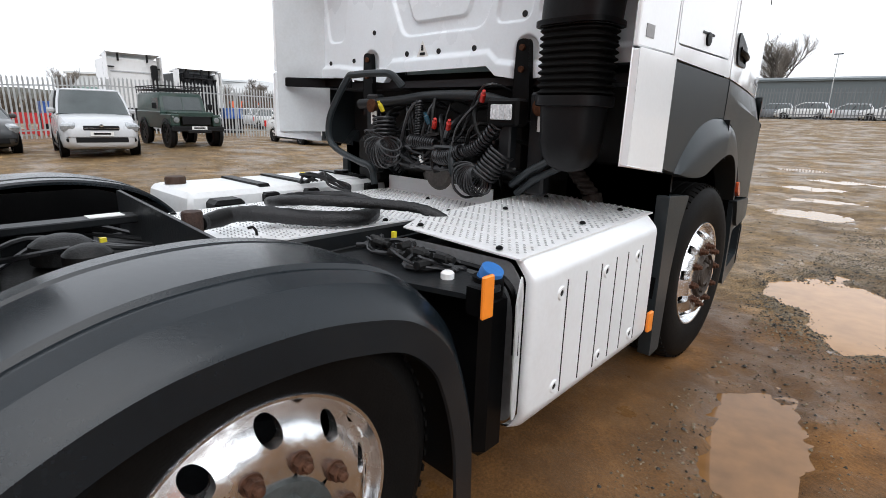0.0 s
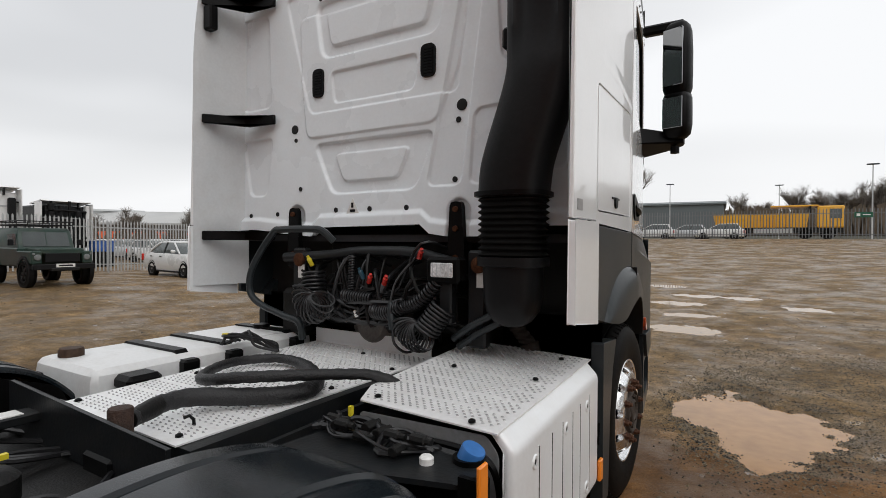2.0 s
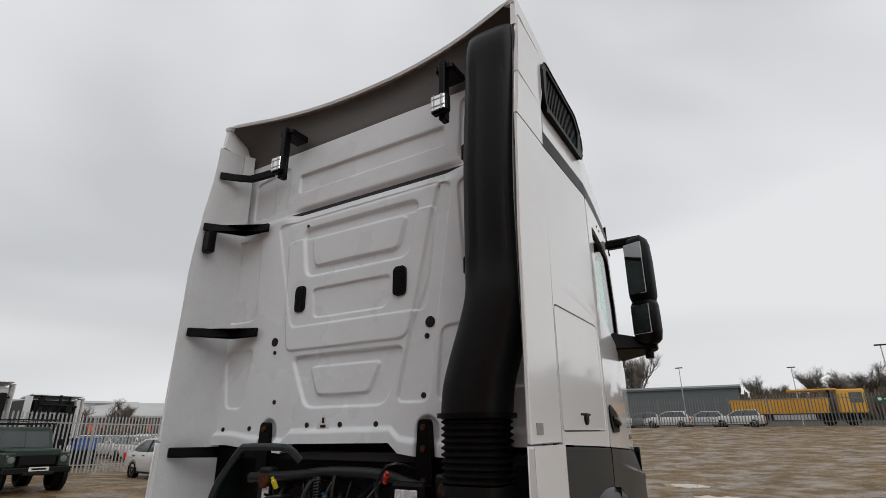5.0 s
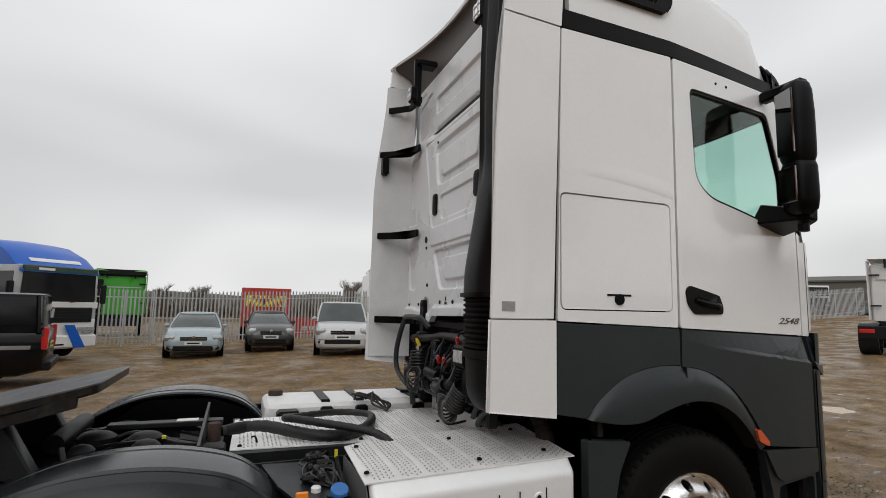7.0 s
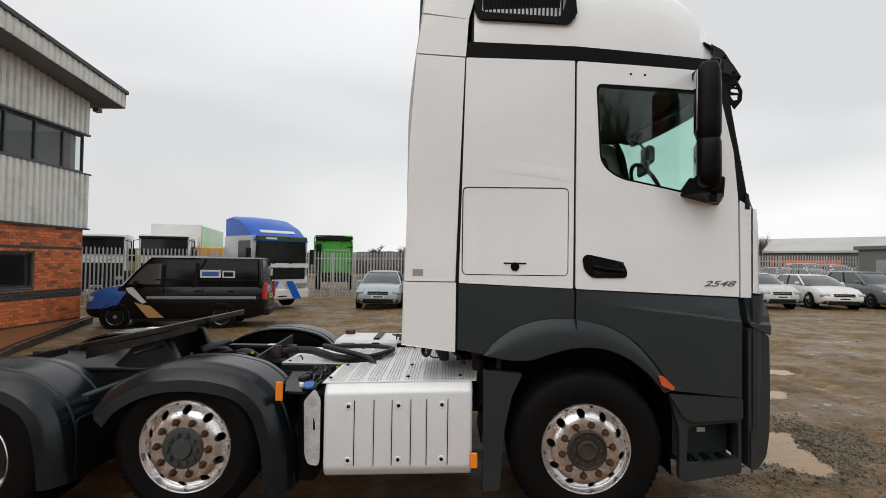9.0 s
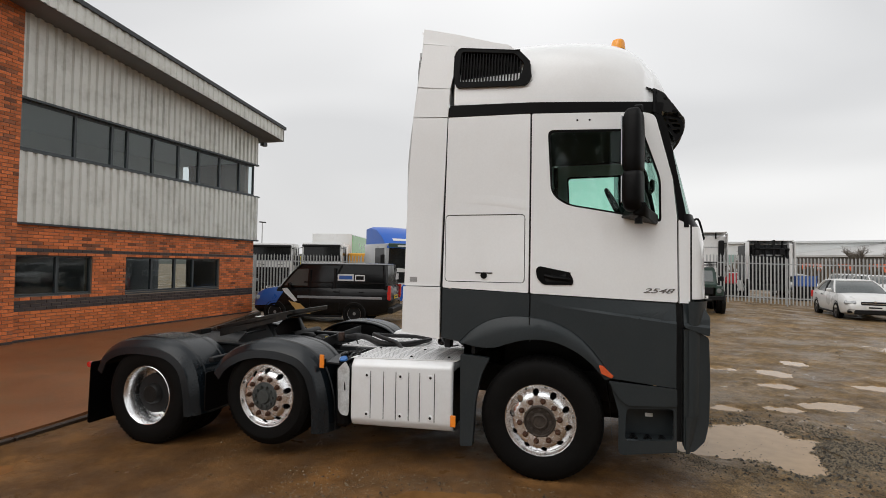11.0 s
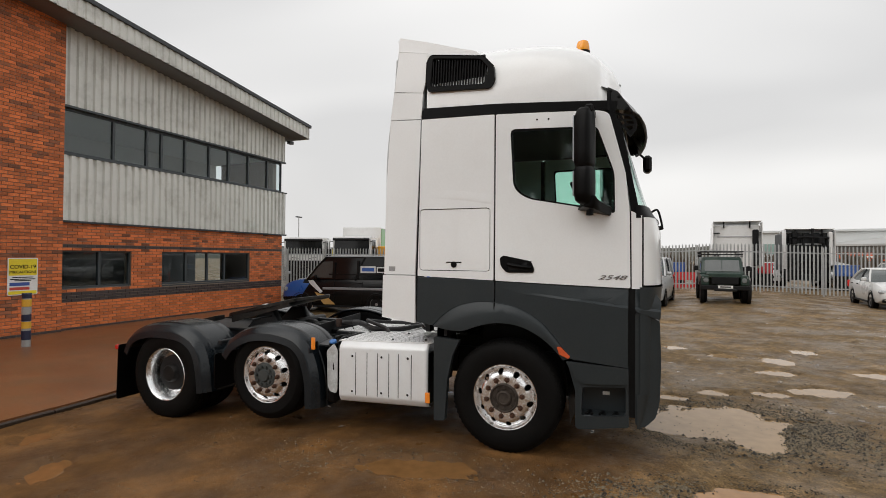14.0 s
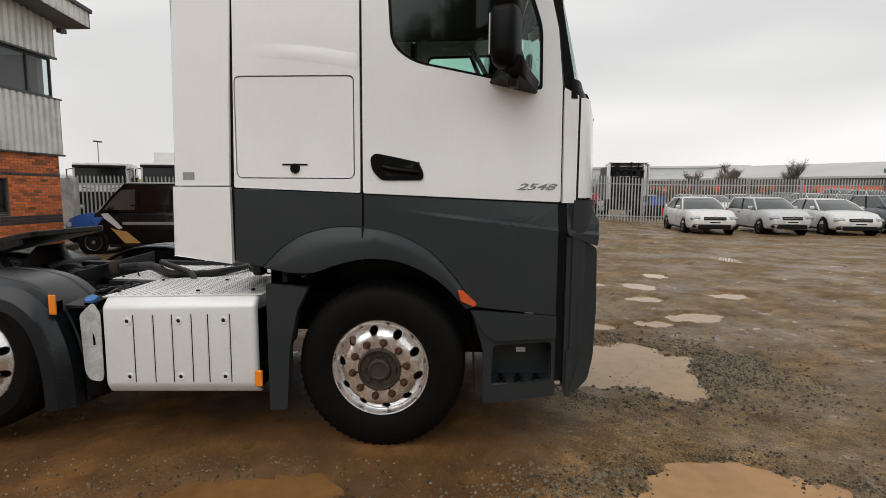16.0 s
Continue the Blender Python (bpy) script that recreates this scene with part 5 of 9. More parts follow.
for i in range(8):
    pts = [(0.56, -1.88 + rnd.uniform(-0.06, 0.06), 0.86)]
    for k in range(4):
        pts.append((0.62 + 0.1 * k + rnd.uniform(-0.03, 0.03), -1.92 + rnd.uniform(-0.08, 0.08), 0.86 + rnd.uniform(0, 0.035)))
    pts.append((1.02, -1.86 + rnd.uniform(-0.03, 0.03), 0.85))
    part("wiring_loom", tube(pts, rnd.choice((0.005, 0.007, 0.010)), 6, 5), CABLE, deck)
part("yellow_tag", box(0.60, 0.615, -1.80, -1.785, 0.86, 0.90), YELLOW, deck)
part("edge_strip", tube([(0.62, -1.79, 0.86), (0.85, -1.815, 0.855), (1.08, -1.835, 0.862), (1.18, -1.83, 0.84), (1.215, -1.82, 0.76), (1.22, -1.815, 0.60)], 0.012, 6, 5), BLACK, lorry)

# diesel tank on the far side with straps and cap
TANKW = M("pale_tank_paint", (0.78, 0.79, 0.79), 0.4, var=0.06, dirt=(0.36, 0.33, 0.28), dirt_amount=0.2)
ftank = part("fuel_tank", box(-1.19, -0.60, -2.10, -0.78, 0.30, 0.93), TANKW, lorry, "pale grey box shaped fuel tank", bevel=0.07, segments=3)
for y in (-1.66, -1.40, -0.95):
    part("strap_bracket", box(-0.605, -0.545, y - 0.045, y + 0.045, 0.80, 0.905), BLACK, ftank, bevel=0.012)
    bm = bmesh.new()
    add_loft(bm, [[(x, y + a, z) for x, z in ((-1.2, 0.60), (-1.20, 0.865), (-1.12, 0.943), (-0.66, 0.943), (-0.588, 0.885), (-0.59, 0.6), (-0.595, 0.6), (-0.60, 0.875), (-0.665, 0.928), (-1.115, 0.928), (-1.19, 0.86), (-1.195, 0.60))] for a in (-0.032, 0.032)])
    part("tank_strap", bm, BLACK, ftank, angle=20)
part("filler_cap", lathe([(0.055, 0.0), (0.055, 0.03), (0.05, 0.04), (0.0, 0.042)], (-1.02, -2.0, 0.93), "z", 20), M("dark_rusty_cap", (0.050, 0.026, 0.014), 0.75, var=0.5, scale=25, bump=0.4), ftank, "rusty brown filler cap")
part("filler_cap", lathe([(0.055, 0.0), (0.05, 0.03), (0.0, 0.032)], (-0.9, -0.95, 0.93), "z", 20), BLACK, ftank)
part("sender_unit", box(-0.60, -0.46, -2.02, -1.86, 0.83, 0.90), BLACK, ftank, bevel=0.02)
part("tank_bracket", box(-1.14, -1.06, -2.16, -2.08, 0.62, 0.86), BLACK, ftank, bevel=0.01)
part("tank_step", plate([(-1.12, -1.36), (-0.66, -1.36), (-0.66, -0.99), (-1.12, -0.99)], [], 0.004, on_top(0.9345)), ALU, ftank)
for i in range(6):
    part("sensor_lead", tube([(-0.62, -1.45 + 0.03 * i, 0.94), (-0.55, -1.40 + rnd.uniform(-0.1, 0.1), 0.99 + rnd.uniform(-0.02, 0.02)), (-0.48, -1.32 + rnd.uniform(-0.1, 0.1), 0.93), (-0.40, -1.25, 0.89)], 0.008, 6, 5), CABLE, ftank)
part("yellow_tag", box(-0.60, -0.565, -1.46, -1.43, 0.985, 1.0), YELLOW, ftank)

# hydraulic hose coiled on the catwalk, with its rusty coupling
HOSE = M("wrapped_black_hose", (0.013, 0.013, 0.014), 0.55, var=0.3, bump=0.5, bumpscale=120)
hz = ZC + 0.028
hp = [(0.20, -2.36, 0.94), (0.15, -2.25, 0.945), (0.14, -2.12, 0.94), (0.235, -1.97, 0.92), (0.33, -1.86, hz + 0.012), (0.345, -1.73, hz + 0.008), (0.22, -1.58, hz), (0.03, -1.47, hz + 0.01), (-0.17, -1.44, hz + 0.01), (-0.28, -1.55, hz + 0.01),
      (-0.25, -1.71, hz + 0.02), (-0.11, -1.90, hz + 0.035), (0.07, -2.01, hz + 0.065), (0.24, -1.97, hz + 0.09), (0.36, -1.84, hz + 0.085), (0.45, -1.70, hz + 0.072), (0.525, -1.57, hz + 0.05), (0.60, -1.49, hz + 0.0), (0.63, -1.44, 0.80)]
pts = smooth_path(hp, 8)
rr = [0.022 + 0.012 * sstep(0.46, 0.30, i / len(pts)) * (1 - 0.5 * sstep(0.12, 0.04, i / len(pts))) + 0.0016 * math.sin(i * 2.1) for i in range(len(pts))]
hose = part("hydraulic_hose", (lambda b: (add_tube(b, pts, rr, 10), b)[1])(bmesh.new()), HOSE, lorry, "thick black wrapped hydraulic hose", angle=60)
part("hose_coupling", lathe([(0.0, -0.05), (0.036, -0.05), (0.036, 0.04), (0.032, 0.046), (0.0, 0.048)], (0.215, -2.395, 0.945), "z", 20, caps=False), M("dark_rusty_coupling", (0.040, 0.020, 0.013), 0.75, var=0.5, scale=25, bump=0.5, bumpscale=150), hose, "rusty brown steel coupling")
part("hose_ferrule", tube([(0.20, -2.36, 0.94), (0.16, -2.27, 0.943), (0.13, -2.21, 0.945)], [0.026, 0.034, 0.030], 12), GREASE, hose)
part("hose_rest", box(0.14, 0.30, -2.47, -2.33, 0.78, 0.87), BLACK, lorry, bevel=0.01)


# ---- cab ----
# rear wall: one pressed sheet with raised and sunk panels
def seg_dist(px, pz, poly):
    """Distances of points to a polygon's edge, negative inside."""
    d, c = np.full(px.shape, 1e9), np.zeros(px.shape, bool)
    for (ax, az), (bx, bz) in zip(poly, poly[1:] + poly[:1]):
        ex, ez = bx - ax, bz - az
        t = np.clip(((px - ax) * ex + (pz - az) * ez) / (ex * ex + ez * ez + 1e-12), 0, 1)
        d = np.minimum(d, np.hypot(px - ax - ex * t, pz - az - ez * t))
        if az != bz:
            c ^= ((az > pz) != (bz > pz)) & (px < (bx - ax) * (pz - az) / (bz - az) + ax)
    return np.where(c, -d, d)


def nstep(a, b, t):
    t = np.clip((t - a) / (b - a), 0, 1)
    return t * t * (3 - 2 * t)


PANELS = [  # outline, corner radius, depth (+ sunk into the cab), edge width
    ([(-0.49, 2.97), (0.47, 2.97), (0.40, 2.62), (-0.43, 2.62)], 0.07, 0.014, 0.030),
    ([(-0.40, 2.885), (0.385, 2.885), (0.32, 2.685), (-0.36, 2.685)], 0.04, -0.012, 0.016),
    ([(-0.355, 2.525), (0.28, 2.525), (0.25, 2.335), (-0.33, 2.335)], 0.04, 0.008, 0.014),
    ([(-0.49, 2.10), (0.39, 2.10), (0.26, 1.79), (-0.35, 1.79)], 0.06, 0.013, 0.018),
    ([(-0.33, 2.03), (0.22, 2.03), (0.14, 1.86), (-0.26, 1.86)], 0.04, -0.010, 0.014),
    ([(0.60, 3.04), (0.70, 3.02), (0.55, 1.80), (0.34, 1.80)], 0.05, 0.009, 0.014),
    ([(-1.16, 2.18), (-0.87, 2.18), (-0.93, 1.80), (-1.09, 1.80)], 0.05, 0.009, 0.014),
    ([(-1.16, 3.00), (-0.91, 2.98), (-0.89, 2.38), (-1.16, 2.38)], 0.05, 0.008, 0.014),
    ([(0.80, 2.32), (1.12, 2.32), (1.12, 1.85), (0.74, 1.85)], 0.06, 0.008, 0.014),
    ([(0.74, 3.02), (1.14, 3.02), (1.14, 2.40), (0.78, 2.40)], 0.06, 0.007, 0.014),
    ([(-0.63, 3.445), (0.62, 3.445), (0.62, 3.315), (-0.63, 3.305)], 0.02, 0.012, 0.020),
    ([(0.745, 3.60), (1.10, 3.60), (1.10, 3.185), (0.72, 3.185)], 0.05, 0.008, 0.014),
    ([(-1.12, 3.50), (-0.74, 3.55), (-0.74, 3.20), (-1.12, 3.18)], 0.05, 0.008, 0.014),
    ([(-0.62, 2.90), (-0.60, 2.55), (-0.55, 2.14), (0.40, 2.14), (0.53, 2.44), (0.60, 2.90)], 0.06, -0.006, 0.014),
    ([(-0.74, 3.045), (0.62, 3.05), (0.52, 2.29), (-0.52, 2.29), (-0.66, 2.75)], 0.05, 0.006, 0.014),
    ([(0.63, 2.18), (0.90, 2.20), (0.90, 1.80), (0.60, 1.80)], 0.05, 0.006, 0.014),
    ([(-1.22, 3.175), (-0.90, 3.175), (-0.90, 3.60), (-1.22, 3.60)], 0.03, 0.006, 0.014),
]
PANELS = [(rounded(p, r, 5), d, w) for p, r, d, w in PANELS]
YB = -0.885
LOWER = [(-1.24, 1.575), (-1.0, 1.575), (-0.76, 1.55), (-0.50, 1.53), (-0.44, 1.585), (0.31, 1.595), (0.37, 1.545), (0.48, 1.53), (0.70, 1.53), (0.86, 1.58), (1.24, 1.58)]


def lower_edge(x):
    for (a, za), (b, zb) in zip(LOWER, LOWER[1:]):
        if a <= x <= b:
            return za + (zb - za) * (x - a) / (b - a)
    return 1.58


def press_grid(x, z):
    """How far the sheet lies behind YB (towards the cab)."""
    d = np.zeros(x.shape)
    for poly, depth, w in PANELS:
        d += 1.75 * depth * nstep(w * 0.3, -w * 0.3, seg_dist(x, z, poly))
    d += 0.030 * nstep(3.19, 3.12, z) * nstep(3.02, 3.09, z) * nstep(-0.7, -0.55, x) * nstep(0.80, 0.62, x)
    d += 0.055 * nstep(3.08, 3.15, z)
    d -= 0.022 * nstep(0.09, 0.055, z - np.interp(x, [p[0] for p in LOWER], [p[1] for p in LOWER]))
    for cx in (-0.645, 0.54):
        d += 0.03 * nstep(0.075, 0.055, np.hypot(x - cx, np.maximum(0.0, z - 1.66)))
    return d


def press(x, z):
    return float(press_grid(np.array([x]), np.array([z]))[0])


def rear_wall():
    nx, nz = 400, 340
    xs = np.linspace(-1.215, 1.215, nx + 1)
    low = np.array([lower_edge(x) for x in xs])
    t = np.linspace(0, 1, nz + 1)[:, None]
    z = low[None, :] + (3.66 - low[None, :]) * t
    x = np.repeat(xs[None, :], nz + 1, 0)
    y = YB + press_grid(x, z)
    bm = bmesh.new()
    grid = [[bm.verts.new((x[j, i], y[j, i], z[j, i])) for i in range(nx + 1)] for j in range(nz + 1)]
    grid = [[bm.verts.new((v.co.x, v.co.y + 0.05, v.co.z + 0.004)) for v in grid[0]]] + grid
    for a, b in zip(grid, grid[1:]):
        for i in range(nx):
            bm.faces.new((a[i], a[i + 1], b[i + 1], b[i]))
    return bm


back = part("cab_rear_wall", rear_wall(), WHITE_BACK, lorry, "white pressed steel cab rear wall with rounded panels", angle=80)
for s in (1, -1):
    part("corner_seam", box(*sorted((s * 1.203, s * 1.214)), YB - 0.012, YB + 0.004, 1.62, 3.15), INK_AND_SHADE, back)
part("wall_lining", box(-1.2, 1.2, YB + 0.09, YB + 0.11, 1.7, 3.6), SEAT, lorry)
# near-black colour that stands in for shade inside holes and recesses
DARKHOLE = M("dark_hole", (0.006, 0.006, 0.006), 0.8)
for x, z, r in ((-0.66, 2.21, 0.026), (-0.65, 2.14, 0.012), (0.55, 2.215, 0.028), (0.53, 2.14, 0.014), (-1.17, 1.66, 0.011), (-1.08, 1.67, 0.013), (-0.82, 1.675, 0.013), (-0.31, 1.69, 0.014), (-0.05, 1.69, 0.014), (0.21, 1.69, 0.014), (0.51, 1.83, 0.014), (-0.61, 1.83, 0.013), (1.0, 1.66, 0.013), (-0.45, 2.99, 0.010)):
    part("grommet", lathe([(r, 0.01), (r * 1.12, -0.004), (r * 0.9, -0.007), (0.0, -0.004)], (x, YB + press(x, z), z), "y", 14, caps=False), DARKHOLE, back)
for x in (-0.455, 0.352):
    v = part("vent", plate(rect(x - 0.045, x + 0.045, 2.385, 2.56, 0.035, 5), [], 0.02, on_back(YB - 0.012)), BLACK, back, "black louvred air vent", bevel=0.004)
    for k in range(9):
        part("louvre", box(x - 0.03, x + 0.03, YB - 0.017, YB - 0.011, 2.405 + 0.016 * k, 2.413 + 0.016 * k), BLACK, v)
part("warning_sticker", plate([(-0.225, 1.665), (-0.125, 1.665), (-0.175, 1.755)], [], 0.002, on_back(YB - 0.006)), STICKER, back, "small triangular warning sticker")
part("sticker_mark", box(-0.195, -0.155, YB - 0.009, YB - 0.006, 1.675, 1.69), INK_AND_SHADE, back)
part("sticker_mark", box(-0.183, -0.168, YB - 0.009, YB - 0.006, 1.70, 1.73), INK_AND_SHADE, back)
for x in (-0.645, 0.54):
    br = part("lock_bracket", plate(rounded([(x - 0.05, 1.33), (x + 0.06, 1.33), (x + 0.045, 1.55), (x + 0.035, 1.71), (x - 0.035, 1.71), (x - 0.045, 1.5)], 0.03), [], 0.03, on_back(YB - 0.03)), BLACK, lorry, "black steel cab lock bracket", bevel=0.006)
    for z in (1.67, 1.57, 1.42):
        part("bolt", lathe([(0.016, 0.0), (0.015, -0.012), (0.0, -0.013)], (x, YB - 0.03, z), "y", 8), RUST, br)

# side fairings that close the gap behind the cab
def fairing(name, outline, x, material=WHITE, label="", t=0.02):
    bm = plate(outline, [], t, on_side(x))
    return part(name, bm, material, lorry, label, bevel=0.004)


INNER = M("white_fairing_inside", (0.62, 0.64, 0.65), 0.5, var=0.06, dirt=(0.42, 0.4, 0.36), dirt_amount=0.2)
for s in (1, -1):
    x = s * SX
    lab = "smooth white side fairing behind the cab"
    fairing("side_fairing", [(-1.225, 1.60), (-0.885, 1.60), (-0.868, 2.21), (-0.838, 3.105), (-1.165, 3.125), (-1.205, 2.5)], x, WHITE, lab)
    fairing("side_fairing", [(-1.16, 3.135), (-0.838, 3.115), (-0.822, 3.36), (-1.125, 3.40)], x, WHITE, lab)
    fairing("side_fairing", [(-1.12, 3.41), (-0.82, 3.37), (-0.78, 3.50), (-0.77, 3.74), (-1.075, 3.80)], x, WHITE, lab)
    low = fairing("lower_fairing", [(-1.235, 1.18), (-0.885, 1.14), (-0.885, 1.59), (-1.225, 1.59)], x + s * 0.012, WHITE, "bright white lower fairing panel", 0.03)
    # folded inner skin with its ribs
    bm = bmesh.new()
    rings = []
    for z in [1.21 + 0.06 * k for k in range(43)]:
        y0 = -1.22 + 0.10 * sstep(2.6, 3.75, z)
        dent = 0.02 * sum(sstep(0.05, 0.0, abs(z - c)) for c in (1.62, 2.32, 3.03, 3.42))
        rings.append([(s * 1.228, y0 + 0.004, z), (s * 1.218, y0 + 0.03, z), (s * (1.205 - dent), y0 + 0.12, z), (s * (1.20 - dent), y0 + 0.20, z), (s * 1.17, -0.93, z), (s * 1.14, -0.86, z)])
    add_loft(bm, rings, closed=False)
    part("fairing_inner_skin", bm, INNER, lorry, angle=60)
    if s < 0:
        for z, y1 in ((3.49, -1.05), (3.05, -1.12), (2.29, -1.12), (1.535, -1.12)):
            arm = part("fairing_bracket", (lambda b: (add_loft(b, [[(px, py, z + dz) for px, py in ((-1.20, y1 - 0.06), (-1.13, y1 + 0.03), (-1.06, -0.95), (-0.82, -0.925), (-0.82, -0.90), (-1.05, -0.92), (-1.12, y1 + 0.06), (-1.20, y1 - 0.03))] for dz in (-0.03, 0.03)]), b)[1])(bmesh.new()), BLACK, lorry, "black steel fairing bracket", bevel=0.005)
        part("bracket_clamp", box(-1.21, -1.13, -1.16, -1.10, 2.86, 3.02), BLACK, lorry, bevel=0.01)
    else:
        for z in (3.10, 2.45):
            part("duct_clip", box(0.84, 0.90, -1.02, -0.93, z - 0.05, z + 0.05), BLACK, lorry, bevel=0.012)
part("serial_plate", box(1.2505, 1.2525, -1.17, -1.10, 1.635, 1.68), M("grey_label", (0.3, 0.3, 0.3), 0.5), lorry)

# roof with raised spoiler
def roof_top(y):
    pts = [(-0.86, 3.80), (-0.4, 3.83), (0.2, 3.83), (0.55, 3.795), (0.76, 3.70), (0.90, 3.55), (0.975, 3.36), (1.0, 3.20)]
    for (a, za), (b, zb) in zip(pts, pts[1:]):
        if y <= b:
            return za + (zb - za) * (y - a) / (b - a)
    return pts[-1][1]


bm = bmesh.new()
rings = []
ys = [-0.78, -0.6, -0.3, 0.0, 0.25, 0.45, 0.6, 0.72, 0.80, 0.86, 0.91, 0.95, 0.98, 1.0]
for y in ys:
    zt = roof_top(y)
    z0 = 3.205 - 0.055 * (y + 0.86) / 1.9
    h = zt - z0
    r = min(0.34, h * 0.75)
    w = SX - 0.012 - 0.08 * sstep(0.70, 1.0, y)
    ring = [(-w, y, z0)]
    k = [(w, z0 + (h - r) * 0.5), (w - 0.02, z0 + h - r)] + [(w - 0.02 - r * (1 - math.cos(a)) * 1.35, z0 + h - r + r * math.sin(a)) for a in (0.35, 0.7, 1.05, 1.35, 1.57)]
    zc = [(w * 0.45, zt + 0.012), (0.0, zt + 0.018)]
    half = [(a, b) for a, b in k] + zc
    ring = [(-w, y, z0)] + [(-a, y, b) for a, b in half] + [(a, y, b) for a, b in reversed(half[:-1])] + [(w, y, z0)]
    rings.append(ring)
add_loft(bm, rings)
part("cab_roof", bm, WHITE, lorry, "white high cab roof with rounded front", angle=60)
both("roof_band", plate([(-0.822, 3.115), (0.88, 3.075), (0.95, 3.05), (0.965, 3.145), (0.90, 3.155), (-0.815, 3.215)], [], 0.03, on_side(1.243)), BLACK, "black trim band below the roof")
# spoiler shell: its rear edge curves forward in the middle
bm = bmesh.new()
rings = []
for i in range(25):
    u = -1 + 2 * i / 24
    x = 1.236 * u
    yr = -0.86 - 0.235 * abs(u) ** 2.2
    zr = 3.94 + 0.02 * (1 - u * u)
    prof = []
    for t in (0.0, 0.2, 0.4, 0.6, 0.8, 1.0):
        yy = yr + (-0.32 - yr) * t
        edge = 0.10 * max(0.0, (abs(u) - 0.86) / 0.14) ** 2
        zz = zr + (3.835 - 0.10 * max(0, abs(u) - 0.8) / 0.2 - zr) * (t ** 1.3) - edge * (0.25 + 0.2 * t)
        prof.append((x * (1 - 0.10 * t), yy, zz))
    under = [(xx, yy + 0.006, zz - 0.022) for xx, yy, zz in reversed(prof)]
    rings.append(prof + under)
add_loft(bm, rings)
part("roof_spoiler", bm, WHITE, lorry, "white roof spoiler with a curved rear edge", angle=50)
bm = bmesh.new()
rings = []
for i in range(25):
    u = -1 + 2 * i / 24
    x = 1.20 * u
    yr = -0.85 - 0.225 * abs(u) ** 2.2
    rings.append([(x, yr - 0.004, 3.912), (x, yr + 0.02, 3.90), (x, max(yr + 0.05, -0.90), 3.82), (x, -0.835, 3.69), (x, -0.83, 3.65)])
add_loft(bm, rings, closed=False)
part("spoiler_lining", bm, M("dark_spoiler_lining", (0.10, 0.095, 0.09), 0.6, var=0.15), lorry, angle=50)
both("spoiler_cheek", plate([(-1.09, 3.74), (-0.76, 3.70), (-0.24, 3.645), (-0.16, 3.60), (-0.30, 3.712), (-0.42, 3.742), (-0.75, 3.85), (-1.075, 3.94)], [], 0.03, on_side(1.242)), WHITE)
for x in (-0.60, 0.74):
    lamp = part("work_lamp", box(x - 0.055, x + 0.055, -1.085, -1.03, 3.36, 3.48), BLACK, lorry, "black rear work lamp with a square reflector", bevel=0.012)
    part("lens", box(x - 0.045, x + 0.045, -1.092, -1.083, 3.37, 3.47), CHROME, lamp, bevel=0.004)
    for k in (-1, 1):
        part("lens_bar", box(x - 0.045, x + 0.045, -1.096, -1.09, 3.417 + 0.024 * k, 3.422 + 0.024 * k), LENS, lamp)
        part("lens_bar", box(x - 0.003 + 0.024 * k, x + 0.003 + 0.024 * k, -1.096, -1.09, 3.37, 3.47), LENS, lamp)
    part("lamp_stem", box(x - 0.02, x + 0.02, -1.05, -0.99, 3.33, 3.74), BLACK, lamp, bevel=0.006)
    part("lamp_arm", box(x - 0.06, x + 0.06, -1.03, -0.86, 3.68, 3.73), BLACK, lamp, bevel=0.01)

# air intake on the cab's flank
grille = part("intake_grille", plate(rounded([(-0.785, 3.46), (-0.755, 3.365), (-0.14, 3.335), (-0.095, 3.40), (-0.105, 3.54), (-0.20, 3.645), (-0.73, 3.72), (-0.775, 3.66)], 0.03), [rounded([(-0.735, 3.415), (-0.20, 3.385), (-0.155, 3.52), (-0.235, 3.615), (-0.71, 3.680)], 0.03)], 0.05, on_side(1.262)), BLACK, lorry, "black ribbed air intake grille", bevel=0.006)
part("grille_back", box(1.20, 1.222, -0.72, -0.2, 3.38, 3.67), DARKHOLE, grille)
for k in range(20):
    y = -0.715 + 0.0275 * k
    bm = box(1.222, 1.25, y, y + 0.009, 3.395, 3.675 - 0.0035 * k)
    for v in bm.verts:
        v.co.y += 0.03 * (v.co.z - 3.53)
    part("grille_bar", bm, BLACK, grille)

